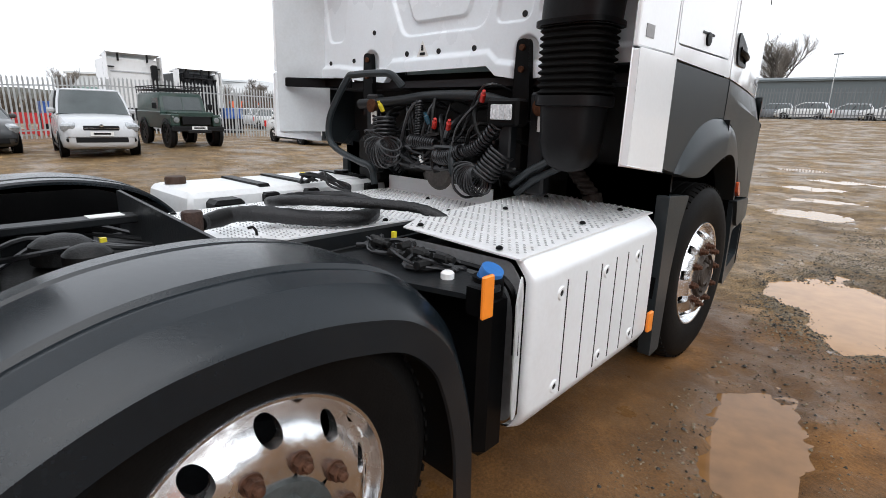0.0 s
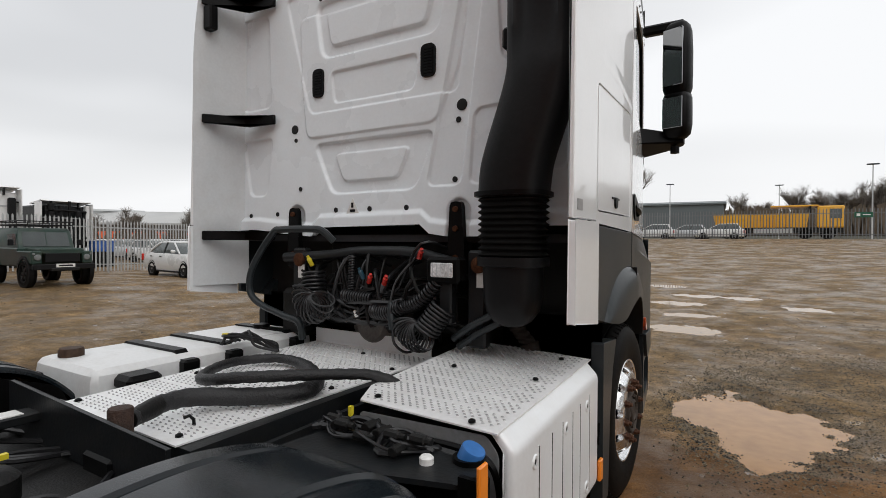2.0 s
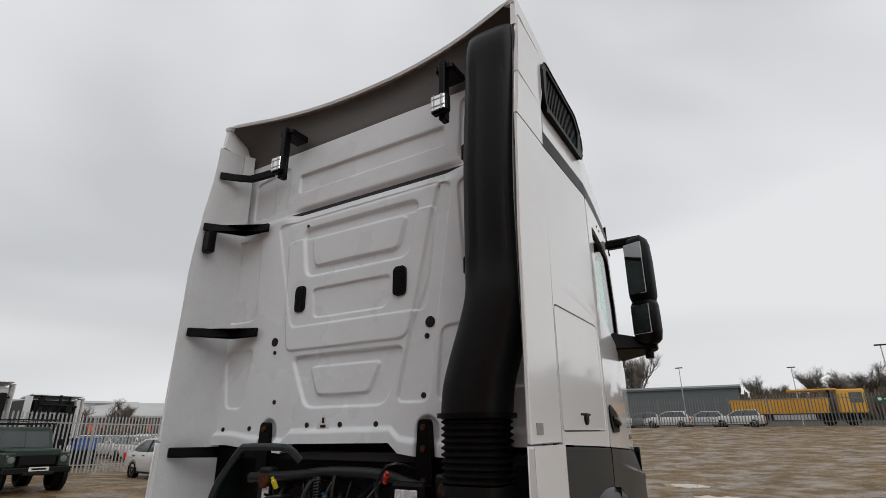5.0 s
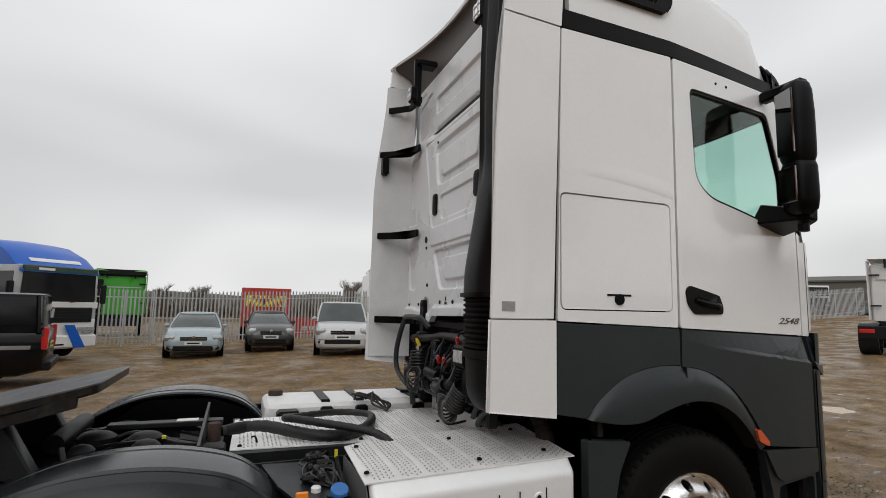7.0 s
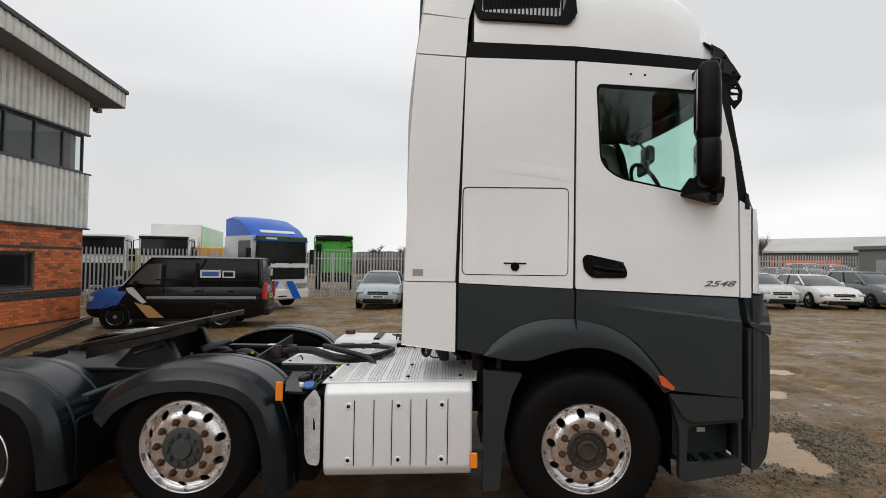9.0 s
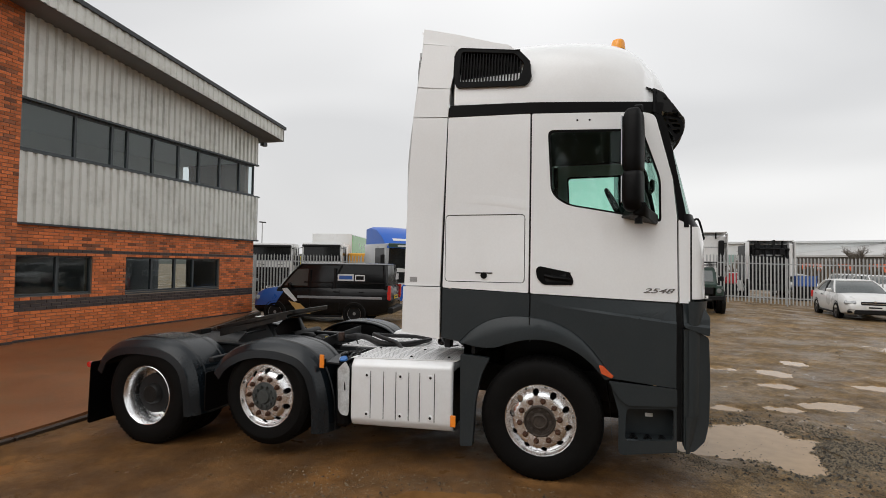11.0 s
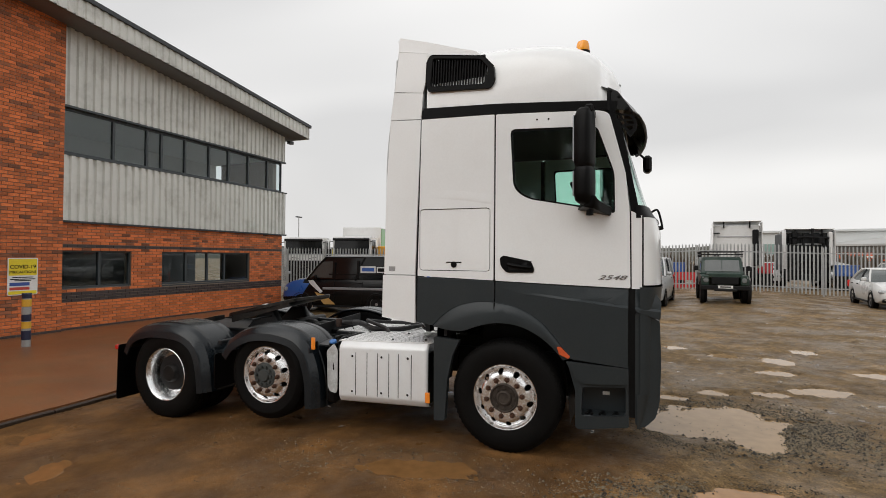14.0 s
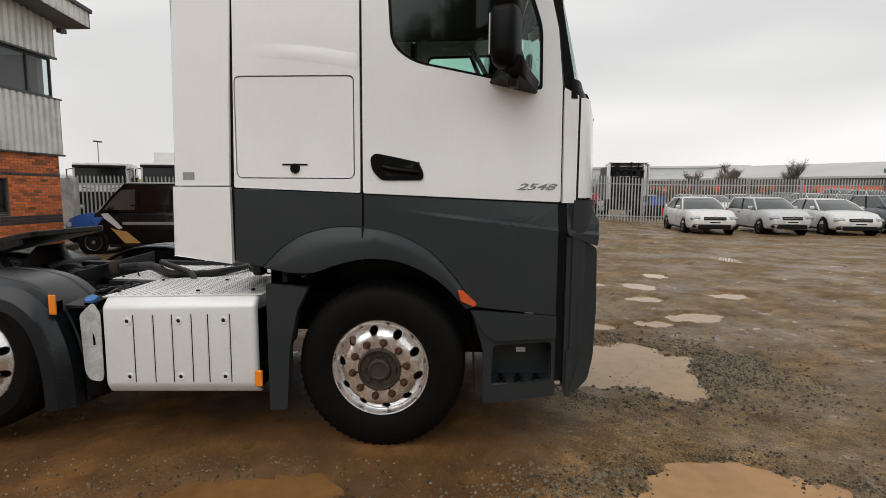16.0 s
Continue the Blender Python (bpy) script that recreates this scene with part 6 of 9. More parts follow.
# sleeper side, hatch, door
for s in (1, -1):
    x = s * 1.243
    part("sleeper_panel", plate(rounded([(-0.862, 1.592), (-0.104, 1.565), (-0.101, 3.092), (-0.83, 3.108)], 0.012), [rect(-0.845, -0.135, 1.645, 2.235, 0.04)], 0.04, on_side(x)), WHITE, lorry, "white sleeper side panel", bevel=0.003)
    hat = part("locker_hatch", plate(rect(-0.838, -0.142, 1.652, 2.228, 0.036), [], 0.03, on_side(x - s * 0.001)), WHITE, lorry, "white locker hatch with rounded corners", bevel=0.004)
    part("hatch_backing", box(*sorted((x - s * 0.032, x - s * 0.045)), -0.86, -0.12, 1.6, 2.25), INK_AND_SHADE, lorry)
    if s > 0:
        part("latch_slot", box(x - 0.002, x + 0.003, -0.565, -0.415, 1.722, 1.732), BLACK, hat)
        part("latch", lathe([(0.03, -0.004), (0.028, 0.008), (0.0, 0.01)], (x, -0.49, 1.705), "x", 14, caps=False), BLACK, hat, "small black latch")
    win = rounded([(0.045, 2.945), (0.80, 2.935), (0.945, 2.52), (0.95, 2.165), (0.60, 2.235), (0.20, 2.305), (0.075, 2.40)], [0.05, 0.05, 0.06, 0.03, 0.3, 0.12, 0.10], 5)
    door = part("cab_door", plate(rounded([(-0.088, 1.563), (1.075, 1.517), (1.068, 2.20), (1.035, 2.52), (0.90, 3.045), (0.82, 3.072), (-0.086, 3.090)], [0.015, 0.015, 0.02, 0.02, 0.05, 0.05, 0.015]), [win], 0.045, on_side(x + s * 0.002)), WHITE, lorry, "white cab door with a large side window")
    seal = [((p[0] - 0.5) * 0.965 + 0.5, (p[1] - 2.56) * 0.95 + 2.56) for p in win]
    part("window_seal", plate([((p[0] - 0.5) * 1.0 + 0.5, p[1]) for p in win], [seal], 0.03, on_side(x - s * 0.006)), BLACK, door)
    g = part("window_pane", plate(seal, [], 0.005, on_side(x - s * 0.018)), GLASS, door, "green tinted side window")
    g.visible_shadow = False
    if s > 0:
        hnd = part("door_handle", plate(rounded([(-0.045, 1.765), (-0.015, 1.795), (0.235, 1.745), (0.265, 1.68), (0.26, 1.64), (0.02, 1.638), (-0.03, 1.69)], 0.025), [rounded([(0.03, 1.735), (0.215, 1.705), (0.225, 1.66), (0.04, 1.66)], 0.02)], 0.02, on_side(x + 0.012)), BLACK, door, "black recessed door handle", bevel=0.004)
        part("handle_cup", box(x + 0.0025, x + 0.006, 0.01, 0.24, 1.65, 1.745), DARKHOLE, hnd)
        part("handle_grip", tube([(x + 0.006, 0.03, 1.715), (x + 0.022, 0.10, 1.70), (x + 0.020, 0.2, 1.69), (x + 0.006, 0.235, 1.685)], 0.016, 8, 4), BLACK, hnd)
        for y in (0.285, 0.385):
            part("screw", lathe([(0.009, 0.0), (0.006, 0.005), (0.0, 0.006)], (x + 0.002, y, 3.02), "x", 8), INK_AND_SHADE, door)
        num = lettering("badge_number", "2548", 0.053, M("dark_chrome_badge", (0.35, 0.35, 0.36), 0.2, metal=1.0), door, pose(x + 0.004 - flank_drop(0.92), 0.920, 1.606, 90, 0, 98.9), 0.002, 0.4, 2.15)
        tagged(num, "chrome model number badge")
# pressed crease across the sleeper side
bm = bmesh.new()
cr = smooth_path([(0, -0.80, 2.36), (0, -0.60, 2.35), (0, -0.35, 2.325), (0, -0.115, 2.285)], 8)
rings = []
for i, p in enumerate(cr):
    f = sstep(0, 0.55, i / (len(cr) - 1))
    rings.append([(1.2428 + f * d, p.y, p.z + q) for d, q in ((-0.002, 0.10), (0.0, 0.07), (0.002, 0.03), (0.003, 0.0), (0.0015, -0.014), (-0.002, -0.04))])
add_loft(bm, rings, closed=False)
part("pressed_crease", bm, WHITE, lorry, angle=80)
# black strips put the shade of the panel joints into colour
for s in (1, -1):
    part("seam_shadow", box(*sorted((s * 1.20, s * 1.225)), -0.125, -0.065, 1.38, 3.08), INK_AND_SHADE, lorry)
part("seam_shadow", box(1.20, 1.225, -0.89, -0.82, 1.15, 3.2), INK_AND_SHADE, lorry)

# front: corner panels, windscreen, pillars, visor
def nose(z):
    """Front face of the cab at the centre line."""
    pts = [(0.33, 1.22), (0.45, 1.28), (0.6, 1.325), (1.45, 1.345), (1.55, 1.365), (2.10, 1.35), (2.18, 1.28), (2.27, 1.24), (2.6, 1.14), (2.95, 1.04), (3.2, 0.97)]
    for (a, ya), (b, yb) in zip(pts, pts[1:]):
        if z <= b:
            return ya + (yb - ya) * max(0, z - a) / (b - a)
    return pts[-1][1]


def wrap(z, yside, n=10, inset=0.0, bow=0.014):
    """Outline from the flank at yside round the corner to the middle of the nose."""
    yc = nose(z) - inset
    xf, xc, sq = (SX - flank_drop(yside) * LOW_DRAW - inset, 0.72, 0.9) if z < 1.54 else (SX - flank_drop(yside) - inset, 0.50, 0.92)
    out = []
    for i in range(n + 1):
        a = math.pi / 2 * i / n
        out.append((xc + (xf - xc) * math.cos(a) ** sq, yside + (yc - bow - yside) * math.sin(a) ** sq, z))
    for k in range(1, 5):
        x = xc * (1 - k / 4)
        out.append((x, yc - bow * (x / xc) ** 2, z))
    return out


def nose_shell(name, z0, z1, yside, material, label, steps=5, inset=0.008):
    bm = bmesh.new()
    rings = []
    for k in range(steps + 1):
        z = z0 + (z1 - z0) * k / steps
        r = wrap(z, yside(z), inset=inset)
        rings.append([(-x, y, q) for x, y, q in r] + [(x, y, q) for x, y, q in reversed(r[:-1])])
    add_loft(bm, rings, closed=False)
    return part(name, bm, material, lorry, label, angle=50)


nose_shell("front_panel", 1.545, 2.13, lambda z: 1.182, WHITE, "white rounded front panel")
both("corner_panel", plate([(1.088, 1.515), (1.165, 1.515), (1.165, 2.14), (1.085, 2.18)], [], 0.03, on_side(1.243)), WHITE, bevel=0.004)
nose_shell("grille_panel", 0.62, 1.53, lambda z: 1.15, GREY, "dark grey front grille panel")
scr = nose_shell("windscreen", 2.21, 3.10, lambda z: 1.125 - 0.155 * sstep(2.2, 3.2, z), GLASS, "tinted curved windscreen", steps=8, inset=0.02)
scr.visible_shadow = False
both("a_pillar", plate(rounded([(1.082, 2.17), (1.15, 2.165), (1.125, 2.30), (1.10, 2.42), (1.00, 2.93), (0.945, 3.06), (0.89, 3.075), (1.04, 2.52)], 0.015), [], 0.08, lambda u, v, w: (1.238 - w, u, v)), BLACK, "black windscreen pillar", bevel=0.006)
nose_shell("scuttle", 2.125, 2.235, lambda z: 1.12, BLACK, "black trim below the windscreen", 3, 0.002)
nose_shell("header_trim", 3.07, 3.24, lambda z: 0.88, BLACK, "black trim above the windscreen", 2, 0.0)
# sun visor: a smoked bowed sheet on struts
VIS = M("smoked_visor", (0.012, 0.012, 0.012), 0.25, var=0.2, spec=0.3)
bm = bmesh.new()
rings = []
for i in range(21):
    u = -1 + 2 * i / 20
    x = 1.09 * u
    back_y = -0.115 * abs(u) ** 3
    prof = [(0.95, 3.295), (1.06, 3.24), (1.15, 3.14), (1.21, 3.05)]
    rings.append([(x, y + back_y, z) for y, z in prof] + [(x, y + back_y - 0.008, z - 0.006) for y, z in reversed(prof)])
add_loft(bm, rings)
vis = part("sun_visor", bm, VIS, lorry, "black smoked sun visor over the windscreen", angle=50)
LATTICE = [[(1.00, 3.035), (1.06, 3.015), (1.07, 2.965), (1.035, 2.965)], [(1.075, 3.01), (1.145, 2.985), (1.165, 2.94), (1.09, 2.955)], [(1.06, 2.925), (1.085, 2.935), (1.10, 2.89), (1.085, 2.872)],
           [(1.105, 2.935), (1.17, 2.92), (1.178, 2.875), (1.12, 2.885)], [(1.11, 2.85), (1.17, 2.855), (1.168, 2.80), (1.135, 2.79)]]
for s in (1, -1):
    part("visor_end", plate(rounded([(0.88, 3.285), (0.97, 3.235), (1.04, 3.13), (1.07, 3.06), (0.93, 3.085)], 0.02), [], 0.008, on_side(s * 1.088)), VIS, vis, bevel=0.002)
    if s > 0:
        part("visor_lattice", plate(rounded([(0.93, 3.09), (1.17, 3.0), (1.20, 2.90), (1.195, 2.79), (1.145, 2.69), (1.095, 2.82), (1.03, 2.945), (0.97, 3.04)], 0.01), LATTICE, 0.012, lambda u, v, w: (1.05 - w, u - 0.075, 3.07 - (3.07 - v) * 0.62)), BLACK, vis, "black moulded lattice")
    for y, z in ((0.905, 3.245), (0.98, 3.19), (1.045, 3.08)):
        part("visor_bolt", lathe([(0.016, 0.0), (0.013, 0.006), (0.0, 0.008)], (s * 1.088, y, z), "x", 10), BLACK, vis)
part("visor_rim", tube([(-1.06, 1.09, 3.05), (-0.8, 1.155, 3.05), (0.0, 1.205, 3.05), (0.8, 1.155, 3.05), (1.06, 1.09, 3.05)], 0.012, 6, 4), BLACK, vis)
part("wiper", tube([(0.60, 1.345, 2.05), (0.60, 1.33, 2.14), (0.60, 1.30, 2.23), (0.62, 1.25, 2.21)], 0.010, 6, 3), BLACK, lorry)
part("camera_mount", lathe([(0.0, 0.0), (0.02, 0.005), (0.022, 0.03), (0.0, 0.04)], (0.60, 1.33, 2.06), "x", 12, caps=False), BLACK, lorry)
part("marker_lamp", lathe([(0.0, 0.02), (0.03, 0.012), (0.035, 0.0)], (0.66, 0.945, 3.415), "z", 14, caps=False), LENS, lorry)
bc = part("beacon", lathe([(0.062, 0.0), (0.066, 0.01), (0.06, 0.075), (0.05, 0.10), (0.03, 0.112), (0.0, 0.115)], (0.62, 0.62, 3.80), "z", 24, caps=False), AMBER, lorry, "amber roof beacon")
part("beacon_base", lathe([(0.07, -0.03), (0.07, 0.004)], (0.62, 0.62, 3.80), "z", 24), BLACK, bc)

# mirrors
def mirror(s):
    """Main and wide-angle mirror in one pair of housings, turned in towards the driver."""
    turn = pose(s * 1.378, 0.72, 0, 0, 0, -s * 19)

    def head(z0, z1, top, foot):
        """A housing with a soft oblong section, drawn in at its ends."""
        bm = bmesh.new()
        rings = []
        for t, k in ((0.0, foot * 0.6), (0.03, foot * 0.9), (0.10, foot + (1 - foot) * 0.6), (0.3, 1.0), (0.6, 1.0), (0.86, 0.5 + top * 0.5), (0.95, top * 0.92), (0.99, top * 0.7), (1.0, top * 0.4)):
            z = z0 + (z1 - z0) * t
            ring = []
            for i in range(20):
                a = 2 * math.pi * i / 20
                c, q = math.cos(a), math.sin(a)
                ring.append((0.092 * k * math.copysign(abs(c) ** 0.55, c), 0.075 * k * math.copysign(abs(q) ** 0.6, q) + 0.012 * (1 - k), z))
            rings.append(ring)
        add_loft(bm, rings)
        bm.transform(turn)
        return bm

    def face(z0, z1):
        bm = box(-0.070, 0.070, -0.0775, -0.064, z0, z1)
        bm.transform(turn)
        return bm

    m = part("mirror", head(2.52, 3.035, 0.85, 0.95), BLACK, lorry, "black door mirror housing", angle=40)
    lo = part("mirror_lower", head(2.225, 2.55, 0.96, 0.72), BLACK, m, angle=40)
    part("mirror_face", face(2.585, 2.975), MIRROR, m, bevel=0.003)
    part("mirror_face", face(2.295, 2.505), MIRROR, lo, bevel=0.003)
    part("mirror_arm", box(*sorted((s * 1.14, s * 1.42)), 0.72, 0.79, 2.99, 3.06), BLACK, m, bevel=0.015)
    part("mirror_arm", (lambda b: (add_loft(b, [[(s * 1.12, 0.62, 2.20), (s * 1.12, 0.92, 2.14), (s * 1.12, 0.93, 2.22), (s * 1.12, 0.72, 2.34)], [(s * 1.34, 0.70, 2.20), (s * 1.34, 0.84, 2.17), (s * 1.34, 0.84, 2.26), (s * 1.34, 0.72, 2.28)], [(s * 1.42, 0.72, 2.20), (s * 1.42, 0.80, 2.19), (s * 1.42, 0.81, 2.30), (s * 1.42, 0.72, 2.30)]]), b)[1])(bmesh.new()), BLACK, m, bevel=0.01)
    part("mirror_knuckle", lathe([(0.0, -0.03), (0.03, -0.025), (0.03, 0.02), (0.0, 0.03)], (s * 1.36, 0.76, 2.16), "z", 12, caps=False), BLACK, m)


mirror(1)
mirror(-1)
km = part("kerb_mirror", box(-1.05, -0.85, 1.17, 1.27, 2.82, 3.02), BLACK, lorry, bevel=0.03)
part("mirror_arm", tube([(-0.95, 1.20, 2.98), (-0.96, 1.10, 3.08), (-0.97, 0.95, 3.12)], 0.014, 8, 3), BLACK, km)

# interior seen through the window
part("cab_floor", box(-1.2, 1.2, -0.85, 1.1, 1.50, 1.54), SEAT, lorry)
part("dashboard", box(-1.05, 1.05, 0.82, 1.12, 1.7, 2.20), SEAT, lorry, bevel=0.06, segments=2)
for x in (0.62, -0.62):
    st = part("seat", box(x - 0.26, x + 0.26, -0.52, 0.05, 1.85, 2.0), SEAT, lorry, bevel=0.05)
    part("seat_back", box(x - 0.25, x + 0.25, -0.60, -0.46, 2.0, 2.45), SEAT, st, bevel=0.05)
    part("head_rest", box(x - 0.14, x + 0.14, -0.60, -0.50, 2.46, 2.60), SEAT, st, bevel=0.04)
bm = bmesh.new()
ring = [(0.62 + 0.22 * math.cos(a), 0.62 - 0.10 * math.sin(a), 2.32 + 0.19 * math.sin(a)) for a in (2 * math.pi * i / 28 for i in range(29))]
add_tube(bm, ring, 0.016, 8, caps=False)
sw = part("steering_wheel", bm, BLACK, lorry)
part("steering_column", tube([(0.62, 0.62, 2.32), (0.62, 0.86, 2.14)], [0.06, 0.05], 10), BLACK, sw)
part("cab_ceiling", box(-1.2, 1.2, -0.84, 0.95, 3.10, 3.13), SEAT, lorry)
part("interior_mirror", box(-0.62, -0.38, 0.98, 1.03, 2.62, 2.76), BLACK, lorry, bevel=0.02)

SIDELENS = M("orange_red_lens", (0.62, 0.10, 0.03), 0.2, var=0.15, scale=20, coat=0.5)
# lower flank: grey panels, wheel arch, step, bumper
ARCH = [(-0.66, 1.11), (-0.52, 1.09), (-0.38, 1.095), (-0.25, 1.14), (-0.08, 1.18), (0.10, 1.17), (0.26, 1.11), (0.40, 1.01), (0.52, 0.875)]
arch = [(p.y, p.z) for p in smooth_path([(0, a, b) for a, b in ARCH], 4)]
FLARE = [(-0.70, 1.12), (-0.60, 1.22), (-0.45, 1.315), (-0.26, 1.362), (-0.06, 1.360), (0.12, 1.325), (0.30, 1.23), (0.45, 1.08), (0.585, 0.895)]
flare = [(p.y, p.z) for p in smooth_path([(0, a, b) for a, b in FLARE], 4)]
for s in (1, -1):
    x = s * 1.245
    rear_top = [(-0.095, 1.558), (-0.862, 1.582), (-0.868, 1.150)]
    part("lower_panel", plate(rear_top + [p for p in flare if p[0] < -0.095] + [(-0.095, 1.361)], [], 0.03, on_side(x)), GREY, lorry, "dark grey lower side panel", bevel=0.003)
    part("lower_door_panel", plate([(-0.082, 1.556), (-0.082, 1.361)] + [p for p in flare if p[0] > -0.08] + [(1.055, 0.845), (1.06, 1.508)], [], 0.03, on_side(x)), GREY, lorry, "dark grey lower door panel", bevel=0.003)
    bm = bmesh.new()
    add_loft(bm, [[(x, 0.70, 1.02), (x, 1.05, 1.01), (x, 1.05, 0.96), (x, 0.74, 1.0)], [(x + s * 0.004, 0.74, 1.015), (x + s * 0.010, 1.048, 1.0), (x + s * 0.003, 1.048, 0.95), (x + s * 0.001, 0.76, 0.99)]])
    part("swage", bm, GREY, lorry)
    bm = bmesh.new()
    rings = []
    m = min(len(arch), len(flare))
    for i in range(m):
        (fy, fz_), (ay, az) = flare[i], arch[i]
        bulge = 0.035 * math.sin(math.pi * min(1.0, 0.12 + 0.88 * i / (m - 1)))
        rings.append([(x - s * 0.004, fy, fz_), (x + s * bulge * 0.75, fy + (ay - fy) * 0.18, fz_ + (az - fz_) * 0.18), (x + s * (bulge + 0.008), fy + (ay - fy) * 0.55, fz_ + (az - fz_) * 0.55), (x + s * (bulge + 0.006), ay, az), (x - s * 0.10, ay, az - 0.004), (x - s * 0.10, fy, fz_)])
    add_loft(bm, rings)
    part("arch_flare", bm, GREY, lorry, "rounded grey wheel arch flare", angle=40)
    # inner arch
    bm = bmesh.new()
    add_loft(bm, [[(x - s * 0.02, ay, az + 0.02), (x - s * 0.55, ay, az + 0.02), (x - s * 0.55, ay, az + 0.03), (x - s * 0.02, ay, az + 0.03)] for ay, az in [(-0.70, 0.5), (-0.66, 0.8)] + arch + [(0.56, 0.6), (0.58, 0.3)]])
    part("inner_arch", bm, BLACK, lorry, angle=50)
    part("door_seam", box(*sorted((x + s * 0.0315, x - s * 0.02)), -0.092, -0.084, 1.16, 1.36), INK_AND_SHADE, lorry)
    part("side_lamp", plate(rounded([(0.47, 0.995), (0.50, 0.995), (0.585, 0.915), (0.57, 0.895), (0.49, 0.93)], 0.008), [], 0.03, on_side(x + s * 0.030)), SIDELENS, lorry, "orange red side lamp", bevel=0.003)
    part("wheel_flap", plate(rounded([(-0.69, 1.015), (-0.43, 0.995), (-0.50, 0.85), (-0.55, 0.62), (-0.575, 0.23), (-0.685, 0.22)], 0.015), [], 0.06, on_side(x - s * 0.005)), GREY, lorry, "dark grey splash guard behind the front wheel", bevel=0.006)
    # step unit and bumper corner
    st = part("step_unit", plate(rounded([(0.555, 0.865), (1.062, 0.825), (1.065, 0.335), (0.66, 0.285), (0.625, 0.30), (0.625, 0.62)], 0.02), [rounded([(0.685, 0.655), (1.04, 0.675), (1.04, 0.43), (0.675, 0.40)], 0.03)], 0.05, on_side(x + s * 0.004)), GREY, lorry, "dark grey entry step unit", bevel=0.006)
    part("sill", plate(rounded([(0.545, 0.872), (1.062, 0.838), (1.064, 0.70), (0.70, 0.685), (0.64, 0.72)], 0.015), [], 0.03, on_side(x + s * 0.028)), GREY, st, bevel=0.010)
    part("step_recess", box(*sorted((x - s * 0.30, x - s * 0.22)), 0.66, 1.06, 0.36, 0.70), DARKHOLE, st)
    part("step_floor", box(*sorted((x - s * 0.30, x - s * 0.004)), 0.66, 1.06, 0.375, 0.41), GREY, st, bevel=0.005)
    part("step_wall", box(*sorted((x - s * 0.22, x - s * 0.20)), 0.66, 1.06, 0.40, 0.70), GREY, st)
    for k in range(6):
        bm = box(*sorted((x - s * 0.15, x - s * 0.03)), 0.70 + 0.055 * k, 0.725 + 0.055 * k, 0.409, 0.428)
        for v in bm.verts:
            v.co.y += (0.02 if k % 2 else -0.02) * (abs(v.co.x) - abs(x)) / 0.1
        part("step_tread", bm, BLACK, st, bevel=0.003)
    part("step_label", box(*sorted((x - s * 0.197, x - s * 0.20)), 0.84, 0.90, 0.555, 0.585), STICKER, st)
    # black strip set in for the shade between door and bumper
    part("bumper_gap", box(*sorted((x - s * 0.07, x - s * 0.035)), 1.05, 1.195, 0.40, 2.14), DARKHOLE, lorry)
    part("bumper_corner", plate(rounded([(1.115, 0.36), (1.19, 0.34), (1.28, 0.42), (1.31, 0.56), (1.322, 0.86), (1.312, 1.24), (1.20, 1.30), (1.115, 1.315)], 0.03), [], 0.10, lambda u, v, w: (s * (1.246 - w - 0.65 * max(0, u - 1.12) ** 1.3), u, v)), GREY, lorry, "dark grey bumper corner", bevel=0.012)
    part("deflector", plate(rounded([(1.115, 1.325), (1.315, 1.25), (1.325, 1.40), (1.265, 1.50), (1.115, 1.515)], 0.02), [], 0.08, lambda u, v, w: (s * (1.244 - w - 0.65 * max(0, u - 1.12) ** 1.3), u, v)), GREY, lorry, "dark grey wind deflector", bevel=0.008)
    hl = part("headlamp", plate(rounded([(1.275, 0.86), (1.32, 0.87), (1.326, 1.06), (1.295, 1.07)], 0.015), [], 0.06, lambda u, v, w: (s * (1.03 - w - 0.9 * (u - 1.275)), u - 0.01, v)), LENS, lorry, "clear headlamp", bevel=0.006)
bm = bmesh.new()
rings = []
for z in (0.33, 0.42, 0.62):
    r = wrap(z, 1.13)
    rings.append([(-a, b, c) for a, b, c in r] + [(a, b, c) for a, b, c in reversed(r[:-1])])
add_loft(bm, rings, closed=False)
part("front_bumper", bm, GREY, lorry, angle=50)

